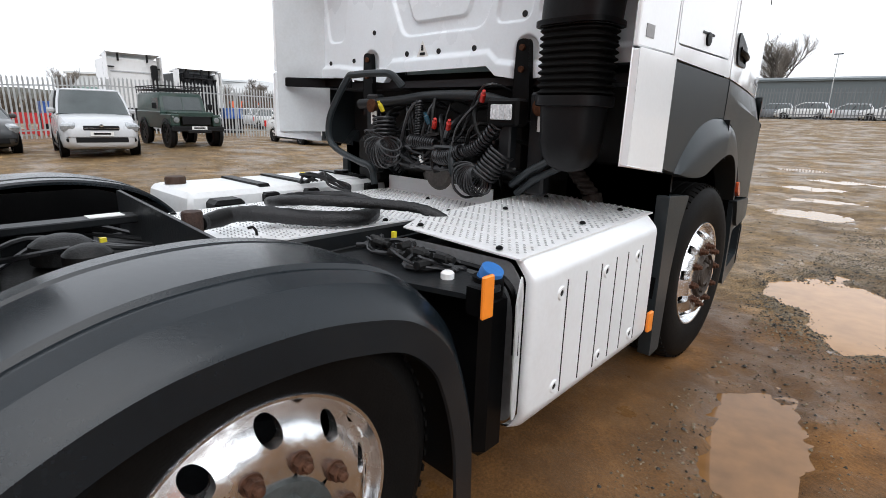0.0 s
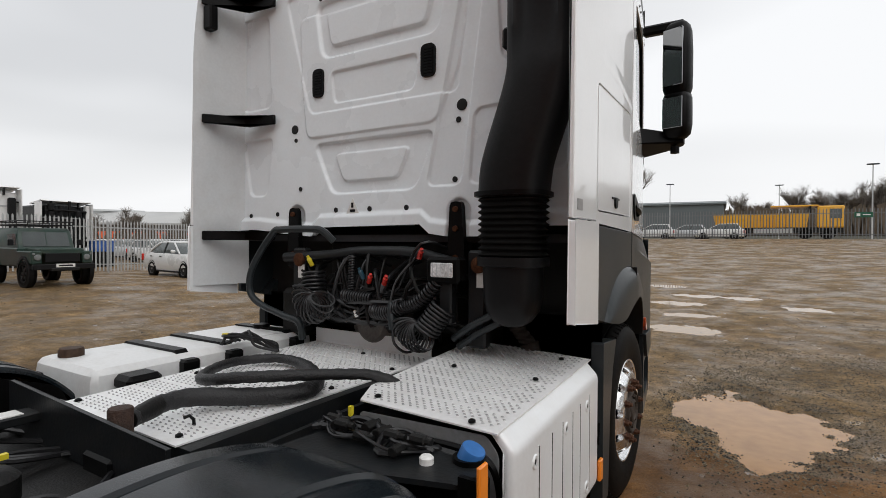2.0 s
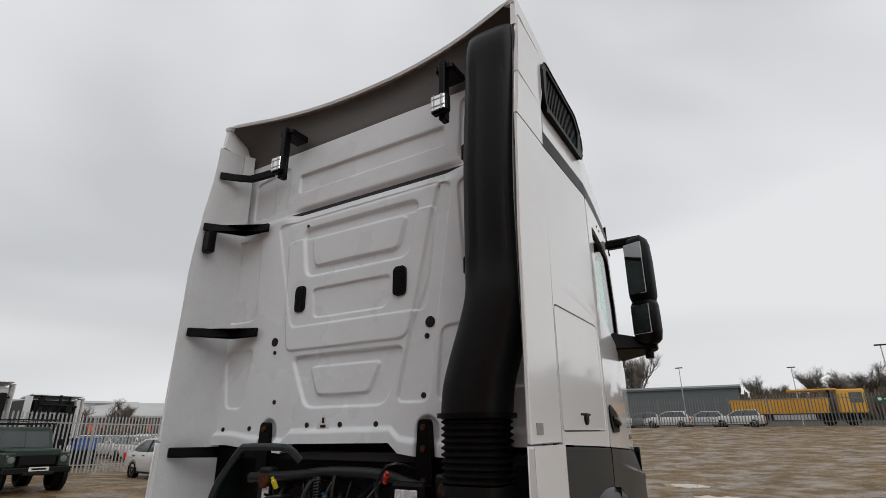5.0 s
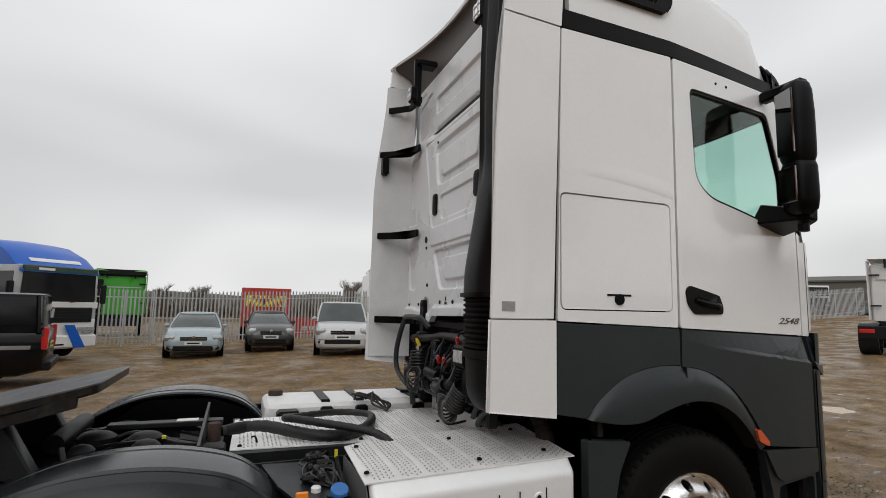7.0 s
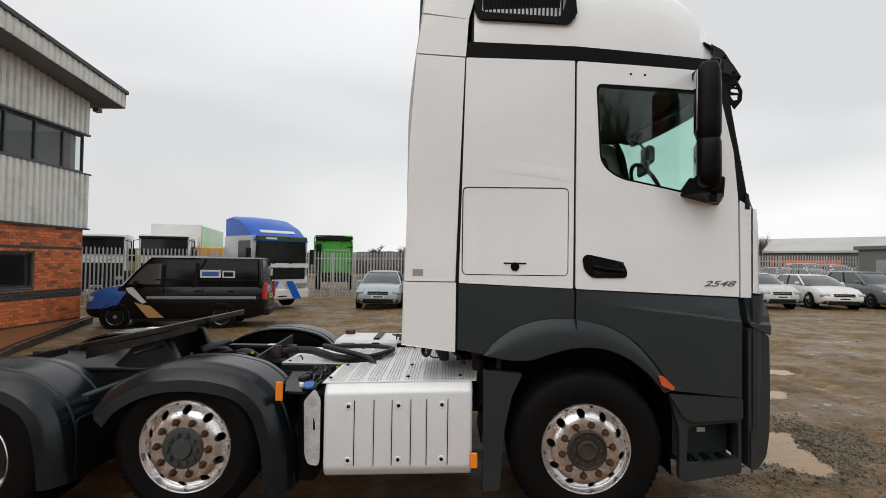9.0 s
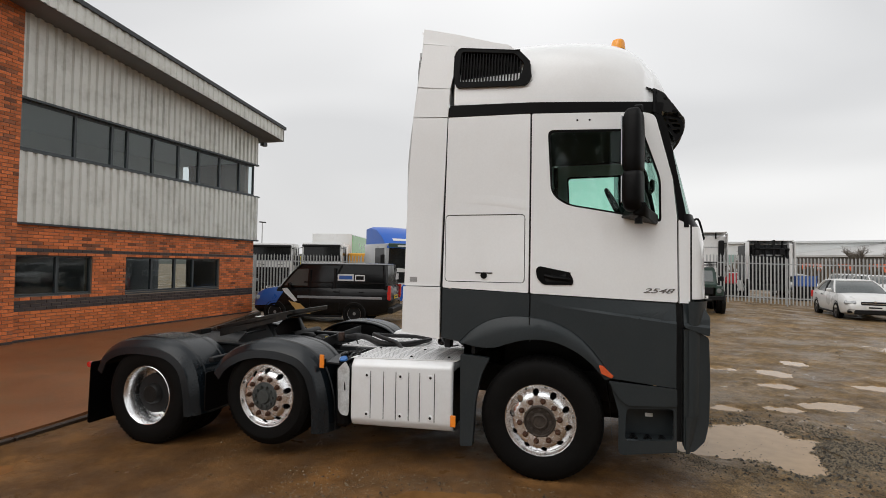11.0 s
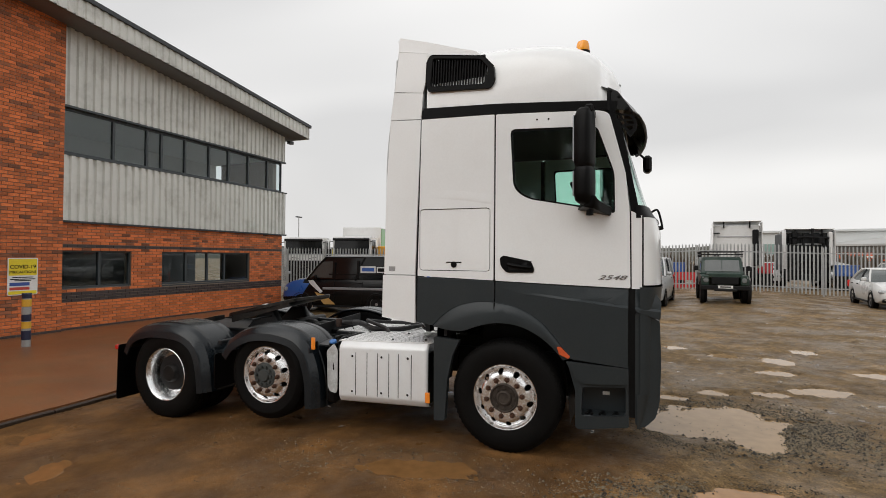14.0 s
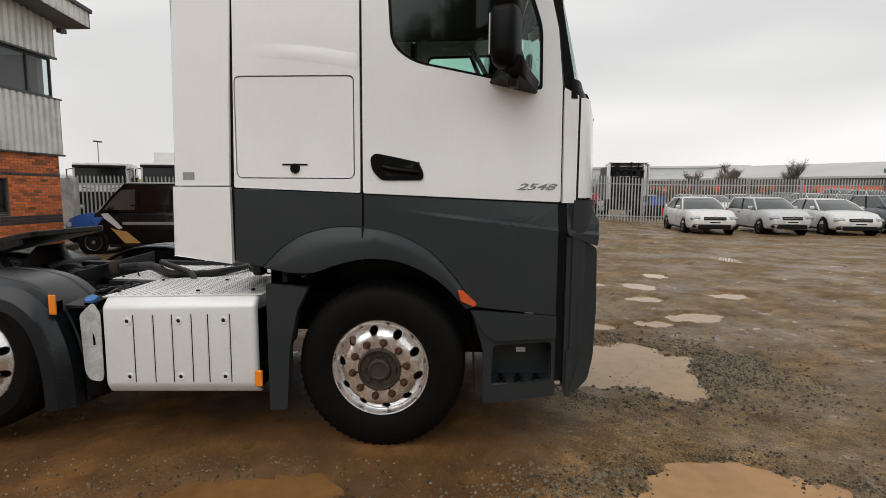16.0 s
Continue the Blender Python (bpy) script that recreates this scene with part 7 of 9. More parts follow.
# the cab's flanks draw in towards the nose
LOW_PARTS = {"lower_door_panel", "swage", "arch_flare", "inner_arch", "side_lamp", "step_unit", "sill", "step_recess", "step_floor", "step_wall", "step_tread", "step_label", "bumper_corner", "deflector"}
DRAWN_IN = LOW_PARTS | {"bumper_gap", "cab_door", "window_seal", "window_pane", "door_handle", "handle_cup", "handle_grip", "screw", "corner_panel", "roof_band", "a_pillar", "cab_roof", "cab_floor", "cab_ceiling", "seam_shadow"}
for ob in list(lorry.children_recursive):
    if ob.name.split(".")[0] in DRAWN_IN:
        bm = bmesh.new()
        bm.from_mesh(ob.data)
        base = ob.name.split(".")[0]
        low = base in LOW_PARTS
        if base in ("lower_door_panel", "deflector"):
            for dz in (0.0, 0.02):
                bmesh.ops.bisect_plane(bm, geom=bm.verts[:] + bm.edges[:] + bm.faces[:], plane_co=(0, 0, swage_z(0) - dz), plane_no=(0, 0.115, 1))
        ends = [v.co.y for v in bm.verts]
        for k in range(18):
            y = -0.1 + 0.08 * k
            if min(ends) < y < max(ends):
                bmesh.ops.bisect_plane(bm, geom=bm.verts[:] + bm.edges[:] + bm.faces[:], plane_co=(0, y, 0), plane_no=(0, 1, 0))
        for v in bm.verts:
            k = 1.0 - (1.0 - LOW_DRAW) * (1.0 if v.co.z < swage_z(v.co.y) else sstep(1.545, swage_z(v.co.y), v.co.z)) if low else 1.0
            v.co.x *= 1 - flank_drop(v.co.y) * k / SX
            if base in ("lower_door_panel", "deflector") and v.co.z < swage_z(v.co.y) - 0.01:
                v.co.x += math.copysign(0.020 * sstep(0.0, 0.9, v.co.y), v.co.x)
        if base in ("lower_door_panel", "deflector"):
            for f in bm.faces:
                f.smooth = False
        bm.to_mesh(ob.data)
        bm.free()


# ---- air intake duct behind the cab ----
DUCT = M("matt_black_duct", (0.008, 0.008, 0.0085), 0.42, var=0.3, scale=3, bump=0.08, bumpscale=250, dirt=(0.03, 0.028, 0.025), dirt_amount=0.06, spec=0.18)


def duct_ring(cx, cy, z, w, d, n=28, flute=0.0):
    out = []
    for i in range(n):
        a = 2 * math.pi * i / n
        ca, sa = math.cos(a), math.sin(a)
        k = 0.62
        x, y = abs(ca) ** k * math.copysign(1, ca) * w / 2, abs(sa) ** k * math.copysign(1, sa) * d / 2
        if flute and sa < -0.5:
            y += flute * (1 if abs(abs(x) - w * 0.2) < w * 0.06 else 0)
        out.append((cx + x, cy + y, z))
    return out


bm = bmesh.new()
path = [(3.74, 1.085, -1.02, 0.30, 0.20), (3.6, 1.085, -1.04, 0.305, 0.23), (3.0, 1.062, -1.05, 0.305, 0.24), (2.6, 1.058, -1.05, 0.305, 0.24), (2.38, 1.06, -1.05, 0.31, 0.24), (2.25, 1.06, -1.055, 0.31, 0.25), (2.12, 1.03, -1.06, 0.315, 0.25), (1.98, 0.985, -1.065, 0.315, 0.25), (1.84, 0.945, -1.07, 0.31, 0.25), (1.70, 0.93, -1.07, 0.305, 0.25)]
fine = smooth_path([(c, y, z) for z, c, y, w, d in path], 5)
rings = []
for i, p in enumerate(fine):
    t = i / (len(fine) - 1) * (len(path) - 1)
    k = min(int(t), len(path) - 2)
    f = t - k
    w, d = path[k][3] + (path[k + 1][3] - path[k][3]) * f, path[k][4] + (path[k + 1][4] - path[k][4]) * f
    rings.append(duct_ring(p.x, p.y, p.z, w, d, 36, 0.020 * sstep(2.2, 2.5, p.z) * sstep(3.65, 3.45, p.z)))
add_loft(bm, rings)
duct = part("intake_duct", bm, DUCT, lorry, "matt black plastic air intake duct", angle=50)
bm = bmesh.new()
rings = []
for k in range(10):
    z = 1.70 - 0.027 * k
    for dz, w in ((0.0, 0.275), (-0.009, 0.302), (-0.013, 0.302), (-0.022, 0.272)):
        rings.append(duct_ring(0.93, -1.07, z + dz, w, w * 0.84, 28))
add_loft(bm, rings)
part("duct_bellows", bm, RUBBER, duct, "black rubber bellows", angle=25)
bm = bmesh.new()
add_loft(bm, [duct_ring(0.93, -1.07, z, w, d, 28) for z, w, d in ((1.435, 0.305, 0.26), (1.395, 0.305, 0.26), (1.39, 0.255, 0.23), (1.25, 0.245, 0.22), (1.19, 0.225, 0.20), (1.145, 0.16, 0.15), (1.125, 0.09, 0.09), (1.12, 0.03, 0.03))])
part("duct_sump", bm, DUCT, duct, angle=50)
part("duct_clamp", (lambda b: (add_loft(b, [duct_ring(0.93, -1.07, z, 0.335, 0.285, 28) for z in (1.725, 1.705)]), b)[1])(bmesh.new()), BLACK, duct)

# ---- behind the cab: engine, frame, lines and coils ----
part("engine_cover", box(-0.52, 0.52, -0.72, -0.60, 0.95, 1.52), GREASE, lorry, bevel=0.03)
part("cab_cross_tube", tube([(-0.64, -0.98, 1.40), (-0.30, -0.96, 1.42), (-0.05, -0.95, 1.445), (0.28, -0.95, 1.445), (0.48, -0.96, 1.41), (0.58, -0.98, 1.39)], 0.030, 12, 4), CHASSIS, lorry, "dark grey cross tube")
for x, s in ((-0.52, 1), (0.70, 1)):
    sp = part("cab_strut", box(x - 0.05, x + 0.05, -0.99, -0.92, 0.98, 1.46), CHASSIS, lorry, bevel=0.012)
    part("pivot_bolt", lathe([(0.04, 0.0), (0.04, -0.02), (0.026, -0.026), (0.0, -0.028)], (x + 0.02, -0.99, 1.39), "y", 16), RUST, sp, "rusty pivot bolt")
    part("tag", box(x + 0.005, x + 0.055, -0.996, -0.991, 1.28, 1.36), STICKER, sp)
for x0, x1, y, z0, z1 in ((-0.42, -0.1, -0.80, 1.0, 1.3), (0.05, 0.25, -0.82, 0.98, 1.2), (0.32, 0.52, -0.80, 1.02, 1.32), (-0.75, -0.55, -0.85, 0.9, 1.2)):
    part("ancillary", box(x0, x1, y - 0.08, y + 0.1, z0, z1), GREASE, lorry, bevel=0.03)
part("flywheel_housing", lathe([(0.0, -0.02), (0.10, -0.02), (0.12, 0.0), (0.16, 0.02), (0.17, 0.12)], (-0.05, -0.86, 1.03), "y", 24, caps=False), M("dirty_cast_metal", (0.13, 0.12, 0.11), 0.6, metal=0.3, var=0.4, scale=12, bump=0.3), lorry)
part("handrail", tube([(-0.22, -1.0, 1.50), (-0.27, -1.04, 1.56), (-0.36, -1.05, 1.572), (-0.60, -1.05, 1.57), (-0.68, -1.05, 1.545), (-0.86, -1.05, 1.34), (-0.89, -1.05, 1.19), (-0.80, -1.05, 1.11), (-0.58, -1.05, 1.05), (-0.45, -1.05, 1.02), (-0.43, -1.04, 0.92)], 0.021, 10, 5), GREY, lorry, "grey tubular handrail")
lampbar = part("reversing_lamp", box(0.478, 0.664, -1.10, -1.01, 1.30, 1.428), BLACK, lorry, "rectangular reversing lamp with a clear lens", bevel=0.014)
part("lens", box(0.508, 0.634, -1.108, -1.098, 1.330, 1.400), M("ribbed_clear_lens", (0.62, 0.63, 0.64), 0.12, var=0.6, scale=14, fine=90, coat=0.5), lampbar, bevel=0.006)
for k in range(5):
    part("lens_rib", box(0.522 + 0.022 * k, 0.526 + 0.022 * k, -1.1095, -1.107, 1.33, 1.40), LENS, lampbar)
part("lamp_bracket", box(0.53, 0.60, -1.06, -1.0, 1.10, 1.31), CHASSIS, lampbar, bevel=0.008)
part("support_arm", tube([(0.58, -1.0, 1.02), (0.70, -1.03, 1.10), (0.86, -1.0, 1.19)], 0.018, 8), GREY, lorry)
part("support_arm", tube([(0.60, -0.98, 0.98), (0.72, -1.01, 1.06), (0.88, -0.98, 1.15)], 0.018, 8), GREY, lorry)
bm = bmesh.new()
rings = []
for k in range(14):
    z = 1.15 - 0.013 * k
    rings.append([(0.70 + 0.012 * k + (0.052 if k % 2 else 0.044) * math.cos(a), -0.70 + (0.052 if k % 2 else 0.044) * math.sin(a), z) for a in (2 * math.pi * i / 18 for i in range(18))])
add_loft(bm, rings)
EXH = M("dirty_brown_exhaust", (0.028, 0.021, 0.017), 0.7, metal=0.2, var=0.4, scale=18, bump=0.3)
exh = part("exhaust_flex", bm, EXH, lorry, "dirty brown flexible exhaust pipe", angle=20)
part("exhaust_pipe", tube([(0.86, -0.70, 0.98), (0.89, -0.69, 0.86), (0.90, -0.68, 0.7)], 0.05, 14), EXH, exh)
# added black sheet stands for the deep shade under the cab
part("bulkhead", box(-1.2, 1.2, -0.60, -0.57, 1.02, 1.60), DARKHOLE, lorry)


def coil(start, end, r, turns, wire=0.0075, sag=0.0, seg=12):
    """A spiral lead hung between two points."""
    a, b = Vector(start), Vector(end)
    ax = (b - a).normalized()
    u = ax.orthogonal().normalized()
    v = ax.cross(u)
    pts = []
    n = turns * seg
    for i in range(n + 1):
        t = i / n
        c = a.lerp(b, t) + Vector((0, 0, -sag * math.sin(math.pi * t)))
        pts.append(c + (u * math.cos(2 * math.pi * i / seg) + v * math.sin(2 * math.pi * i / seg)) * r)
    return tube(pts, wire, 6)


for i, (a, b, r, n, w, sag, m) in enumerate([
    ((0.56, -1.05, 1.19), (0.47, -1.08, 1.06), 0.062, 8, 0.0075, 0.0, CABLE),
    ((0.30, -1.05, 1.16), (0.56, -1.06, 1.36), 0.032, 17, 0.008, 0.05, CABLE),
    ((-0.10, -1.05, 1.20), (0.10, -1.04, 1.19), 0.030, 12, 0.007, 0.0, CABLE),
    ((0.12, -1.06, 1.13), (0.32, -1.08, 1.17), 0.034, 12, 0.008, 0.02, CABLE),
    ((-0.36, -1.02, 1.33), (-0.34, -1.04, 1.17), 0.065, 7, 0.008, 0.0, CABLE),
    ((-0.08, -1.0, 1.42), (-0.06, -1.03, 1.22), 0.018, 14, 0.005, 0.0, CABLE),
]):
    part("spiral_lead", coil(a, b, r, n, w, sag), m, lorry, "black spiral trailer lead", angle=60)
# loose loops that fan out below the coils
for cx, cz, n, a0, a1, ln in ((0.43, 1.10, 10, -80, 30, 0.072), (-0.28, 1.20, 12, -100, 75, 0.082)):
    for i in range(n):
        f = radians(a0 + (a1 - a0) * i / (n - 1))
        out_x, out_z = math.sin(f), -math.cos(f)
        pts = []
        for k in range(15):
            a = 2 * math.pi * k / 14
            u, v = ln * (1.0 - math.cos(a)), 0.030 * math.sin(a)
            pts.append((cx + out_x * u + out_z * v + 0.012 * (i - n / 2) / n, -1.09 - 0.035 * math.sin(a) - 0.002 * i, cz + out_z * u - out_x * v))
        part("lead_loop", tube(pts, 0.0062, 6, 2), CABLE, lorry)
rc = random.Random(21)
for i in range(34):
    x0, x1 = rc.uniform(-0.55, 0.55), rc.uniform(-0.55, 0.55)
    z0, z1 = rc.uniform(1.15, 1.45), rc.uniform(0.98, 1.30)
    pts = [(x0, -0.80, z0), (x0 * 0.8 + x1 * 0.2, -0.93 - rc.uniform(0, 0.1), z0 - rc.uniform(-0.06, 0.1)), ((x0 + x1) / 2, -1.0 - rc.uniform(-0.04, 0.06), max(1.06, min(z0, z1) - rc.uniform(0.0, 0.10))), (x1, -0.97, max(1.08, z1)), (x1 + rc.uniform(-0.08, 0.08), -0.80, z1 - rc.uniform(0, 0.1))]
    part("air_line", tube(pts, rc.choice((0.006, 0.008, 0.011, 0.014)), 6, 5), CABLE if i % 4 else GREASE, lorry)
for x, z, m in ((0.07, 1.30, RED), (0.175, 1.295, RED), (0.01, 1.325, M("teal_plastic", (0.015, 0.06, 0.09), 0.4)), (0.40, 1.44, RED), (-0.02, 1.09, STICKER), (-0.38, 1.385, YELLOW)):
    bm = lathe([(0.008, -0.034), (0.014, -0.030), (0.014, 0.014), (0.009, 0.02), (0.009, 0.034)], (0, 0, 0), "z", 12)
    bm.transform(pose(x, -1.03, z, 25, 35 if m is RED else -10, 0))
    part("air_coupling", bm, m, lorry, "coloured air line coupling")
part("plug", tube([(0.255, -1.09, 1.19), (0.268, -1.10, 1.12), (0.278, -1.10, 1.05)], [0.012, 0.022, 0.018], 10), GREY, lorry, "grey trailer plug")
part("plug_lead", tube([(0.278, -1.10, 1.05), (0.29, -1.10, 0.98), (0.33, -1.05, 0.93), (0.36, -0.95, 0.95)], 0.007, 6, 4), CABLE, lorry)
part("plug_lead", tube([(0.255, -1.09, 1.19), (0.28, -1.07, 1.3), (0.35, -1.0, 1.42)], 0.006, 6, 4), CABLE, lorry)


# ---- parked vehicles ----
def paint(name, col, rough=0.3):
    return M(name, col, rough, var=0.05, scale=1.5, coat=0.5, dirt=(0.22, 0.16, 0.10), dirt_amount=0.12)


CARBLACK = M("car_black_trim", (0.007, 0.007, 0.0075), 0.5, var=0.2, spec=0.2)
LORRYGLASS = M("dark_lorry_windscreen", (0.008, 0.009, 0.0095), 0.08, var=0.4, scale=2, spec=0.4)
PLATE_W = M("white_number_plate", (0.75, 0.75, 0.72), 0.4)
PLATE_Y = M("yellow_number_plate", (0.75, 0.55, 0.05), 0.4)
ALLOY_D = M("grey_car_alloy", (0.35, 0.35, 0.36), 0.3, metal=0.8, var=0.1)
CARLENS = M("car_headlamp", (0.30, 0.32, 0.33), 0.08, var=0.5, scale=14, coat=0.8)
car_wheels = {}


def car_wheel(parent, x, y, r, w, side, rim=ALLOY_D):
    key = (round(r, 3), rim.name)
    bm = lathe([(r * 0.66, 0.02), (r * 0.7, 0.0), (r * 0.92, -0.004), (r, 0.03), (r, w - 0.03), (r * 0.92, w), (r * 0.66, w)], seg=28, caps=False)
    if key in car_wheels:
        bm.free()
        t = share(car_wheels[key][0], parent)
    else:
        t = part("wheel", bm, RUBBER, parent)
    t.matrix_local = pose(x, y, r, 0, 0, 180 if side > 0 else 0)
    if key not in car_wheels:
        bm = bmesh.new()
        add_lathe(bm, [(r * 0.67, 0.012), (r * 0.62, 0.02), (r * 0.60, 0.08)], seg=28)
        for k in range(6):
            a = 2 * math.pi * k / 6
            c, s = math.cos(a), math.sin(a)
            q = [(0.018, 0.0, -0.035), (0.018, 0.0, 0.035), (0.03, r * 0.63, 0.05), (0.03, r * 0.63, -0.05)]
            vs = [bm.verts.new((d, u * c - v * s, u * s + v * c)) for d, u, v in q] + [bm.verts.new((d + 0.03, u * c - v * s, u * s + v * c)) for d, u, v in q]
            for f in ((0, 1, 2, 3), (4, 7, 6, 5), (0, 4, 5, 1), (1, 5, 6, 2), (2, 6, 7, 3), (3, 7, 4, 0)):
                bm.faces.new([vs[i] for i in f])
        add_lathe(bm, [(r * 0.16, 0.03), (r * 0.15, 0.012), (0.0, 0.010)], seg=14)
        rm = part("rim", bm, rim, t)
        bk = part("brake", lathe([(0.0, 0.085), (r * 0.6, 0.085)], seg=24, caps=False), CARBLACK, t)
        car_wheels[key] = (t, rm, bk)
    else:
        share(car_wheels[key][1], t)
        share(car_wheels[key][2], t)


def car(label, at, heading, L, W, colour, lower, belt, glassb, glasst, roof_z, wheels, r=0.31, group="parked cars", plate=PLATE_W, black_grille=True, lamp=(0.34, 0.16), category="car", front_z=0.62, name="car"):
    """lower: stations (y, bottom z, top z, half width); glassb, glasst: (rear y, front y, half width) at belt and roof."""
    z0 = ground_z(at[0], at[1])
    c = thing(name, label, category, group, pose(at[0], at[1], z0, 0, 0, heading))
    bm = bmesh.new()
    rings = []
    for y, zb, zt, w in lower:
        h = zt - zb
        half = [(0.0, zb), (w * 0.80, zb), (w * 0.95, zb + 0.06), (w, zb + h * 0.32), (w * 0.995, zb + h * 0.62), (w * 0.97, zb + h * 0.86), (w * 0.90, zt), (w * 0.5, zt + 0.025), (0.0, zt + 0.035)]
        rings.append([(x, y, z) for x, z in half] + [(-x, y, z) for x, z in reversed(half[1:-1])])
    add_loft(bm, rings)
    body = part("body", bm, colour, c, angle=38)
    (ry, fy, wb), (rt, ft, wt) = glassb, glasst

    def plan(r0, f0, w, bow):
        return [(-w, r0 + 0.08), (-w * 0.9, r0), (0.0, r0 - 0.03), (w * 0.9, r0), (w, r0 + 0.08), (w, (r0 + f0) / 2), (w, f0 - bow), (w * 0.88, f0 - 0.02), (w * 0.5, f0 + 0.04), (0.0, f0 + 0.06), (-w * 0.5, f0 + 0.04), (-w * 0.88, f0 - 0.02), (-w, f0 - bow), (-w, (r0 + f0) / 2)]

    lo, hi = plan(ry, fy, wb, 0.14), plan(rt, ft, wt, 0.10)
    bm = bmesh.new()
    add_loft(bm, [[(x, y, belt) for x, y in lo], [((a + b) / 2 * 1.012, (p + q) / 2, (belt + roof_z) / 2) for (a, p), (b, q) in zip(lo, hi)], [(x, y, roof_z - 0.05) for x, y in hi]])
    part("glasshouse", bm, CARGLASS, c, "dark tinted windows", angle=30)
    bm = bmesh.new()
    add_loft(bm, [[(x * 1.012, y, roof_z - 0.075) for x, y in hi], [(x * 1.0, y, roof_z - 0.03) for x, y in hi], [(x * 0.86, y * 0.97 + (rt + ft) / 2 * 0.03, roof_z) for x, y in hi], [(x * 0.3, y * 0.6 + (rt + ft) / 2 * 0.4, roof_z + 0.015) for x, y in hi]])
    part("roof", bm, colour, c, angle=50)
    for i, rad in ((6, 0.035), (12, 0.035), (5, 0.03), (13, 0.03), (4, 0.05), (0, 0.05)):
        a, b = lo[i], hi[i]
        mid = ((a[0] + b[0]) / 2 * 1.018, (a[1] + b[1]) / 2, (belt + roof_z) / 2)
        part("pillar", tube([(a[0] * 1.0, a[1], belt - 0.02), mid, (b[0] * 1.005, b[1], roof_z - 0.05)], rad, 6, 3), colour if i not in (5, 13) else CARBLACK, c)
    hw = W / 2
    for y in wheels:
        for s in (1, -1):
            part("wheel_arch", lathe([(0.0, 0.0), (r + 0.05, 0.0), (r + 0.055, 0.004), (r + 0.03, 0.02)], (0, 0, 0), "x", 28, caps=False), CARBLACK, c).matrix_local = pose(s * (hw - 0.012), y, r, 0, 0, 0 if s > 0 else 180)
            car_wheel(c, s * (hw + 0.004), y, r, 0.2, s)
    yf, yr = lower[-1][0], lower[0][0]
    zf = front_z
    for s in (1, -1):
        hl = part("headlamp", box(-lamp[0] / 2, lamp[0] / 2, -0.22, 0.05, -lamp[1] / 2, lamp[1] / 2), CARLENS, c, bevel=0.04)
        hl.matrix_local = pose(s * (hw - lamp[0] / 2 - 0.03), yf - 0.10, zf, -18, 0, -s * 22)
        part("door_mirror", box(*sorted((s * (wb + 0.02), s * (wb + 0.20))), fy - 0.52, fy - 0.42, belt + 0.02, belt + 0.15), colour, c, bevel=0.035)
        part("tail_lamp", box(*sorted((s * (hw - 0.20), s * (hw - 0.02))), yr - 0.02, yr + 0.10, zf, zf + 0.28), REDLENS, c, bevel=0.02)
        for y in ((fy + ry) / 2 - 0.15, (fy + ry) / 2 - 1.0):
            part("door_handle", box(*sorted((s * (hw - 0.02), s * (hw + 0.012))), y - 0.08, y + 0.08, belt - 0.14, belt - 0.11), CARBLACK, c, bevel=0.006)
    gr = part("grille", box(-hw * 0.44, hw * 0.44, yf - 0.06, yf + 0.012, zf - 0.07, zf + 0.06), CARBLACK if black_grille else colour, c, bevel=0.02)
    part("grille_bar", box(-hw * 0.42, hw * 0.42, yf + 0.008, yf + 0.02, zf - 0.012, zf + 0.006), CHROME, gr)
    part("badge", lathe([(0.0, 0.03), (0.045, 0.026), (0.05, 0.01)], (0, yf, zf + 0.07), "y", 16, caps=False), CHROME, gr)
    part("lower_intake", box(-hw * 0.66, hw * 0.66, yf - 0.10, yf + 0.010, zf - 0.39, zf - 0.22), CARBLACK, c, bevel=0.03)
    for s in (1, -1):
        part("fog_lamp", box(*sorted((s * hw * 0.70, s * hw * 0.86)), yf - 0.16, yf - 0.03, zf - 0.36, zf - 0.26), CARBLACK, c, bevel=0.025)
        part("sill_trim", box(*sorted((s * (hw - 0.03), s * (hw + 0.006))), wheels[1] + r + 0.08, wheels[0] - r - 0.08, 0.20, 0.27), CARBLACK, c, bevel=0.01)
    pl = part("number_plate", box(-0.26, 0.26, yf + 0.006, yf + 0.02, zf - 0.20, zf - 0.09), plate, c, "white number plate")
    part("plate_bar", box(-0.19, 0.19, yf + 0.02, yf + 0.022, zf - 0.17, zf - 0.12), INK_AND_SHADE, pl)
    part("bumper_line", box(-hw * 0.86, hw * 0.86, yf - 0.05, yf + 0.004, zf - 0.235, zf - 0.225), CARBLACK, c)
    return c


# grey-green base paints in some of the sky reflected by car windows
CARGLASS = M("car_window_glass", (0.045, 0.055, 0.054), 0.05, var=0.35, scale=2, spec=0.8)


def saloon(L, W, H, hood, belt, deck, drop=0.0):
    """Stations for a common car body."""
    h, w = L / 2, W / 2
    return [(-h, 0.42, deck - 0.12, w * 0.80), (-h + 0.06, 0.28, deck - 0.02, w * 0.92), (-h + 0.5, 0.22, deck, w * 0.985), (-h + 1.1, 0.20, belt, w), (0.0, 0.20, belt, w), (h - 1.25, 0.20, belt - 0.02, w), (h - 0.95, 0.20, hood + 0.05, w * 0.995), (h - 0.45, 0.21, hood - 0.03, w * 0.97), (h - 0.16, 0.24, hood - 0.15, w * 0.90), (h - 0.03, 0.30, hood - 0.27, w * 0.80), (h, 0.36, hood - 0.34, w * 0.74)]


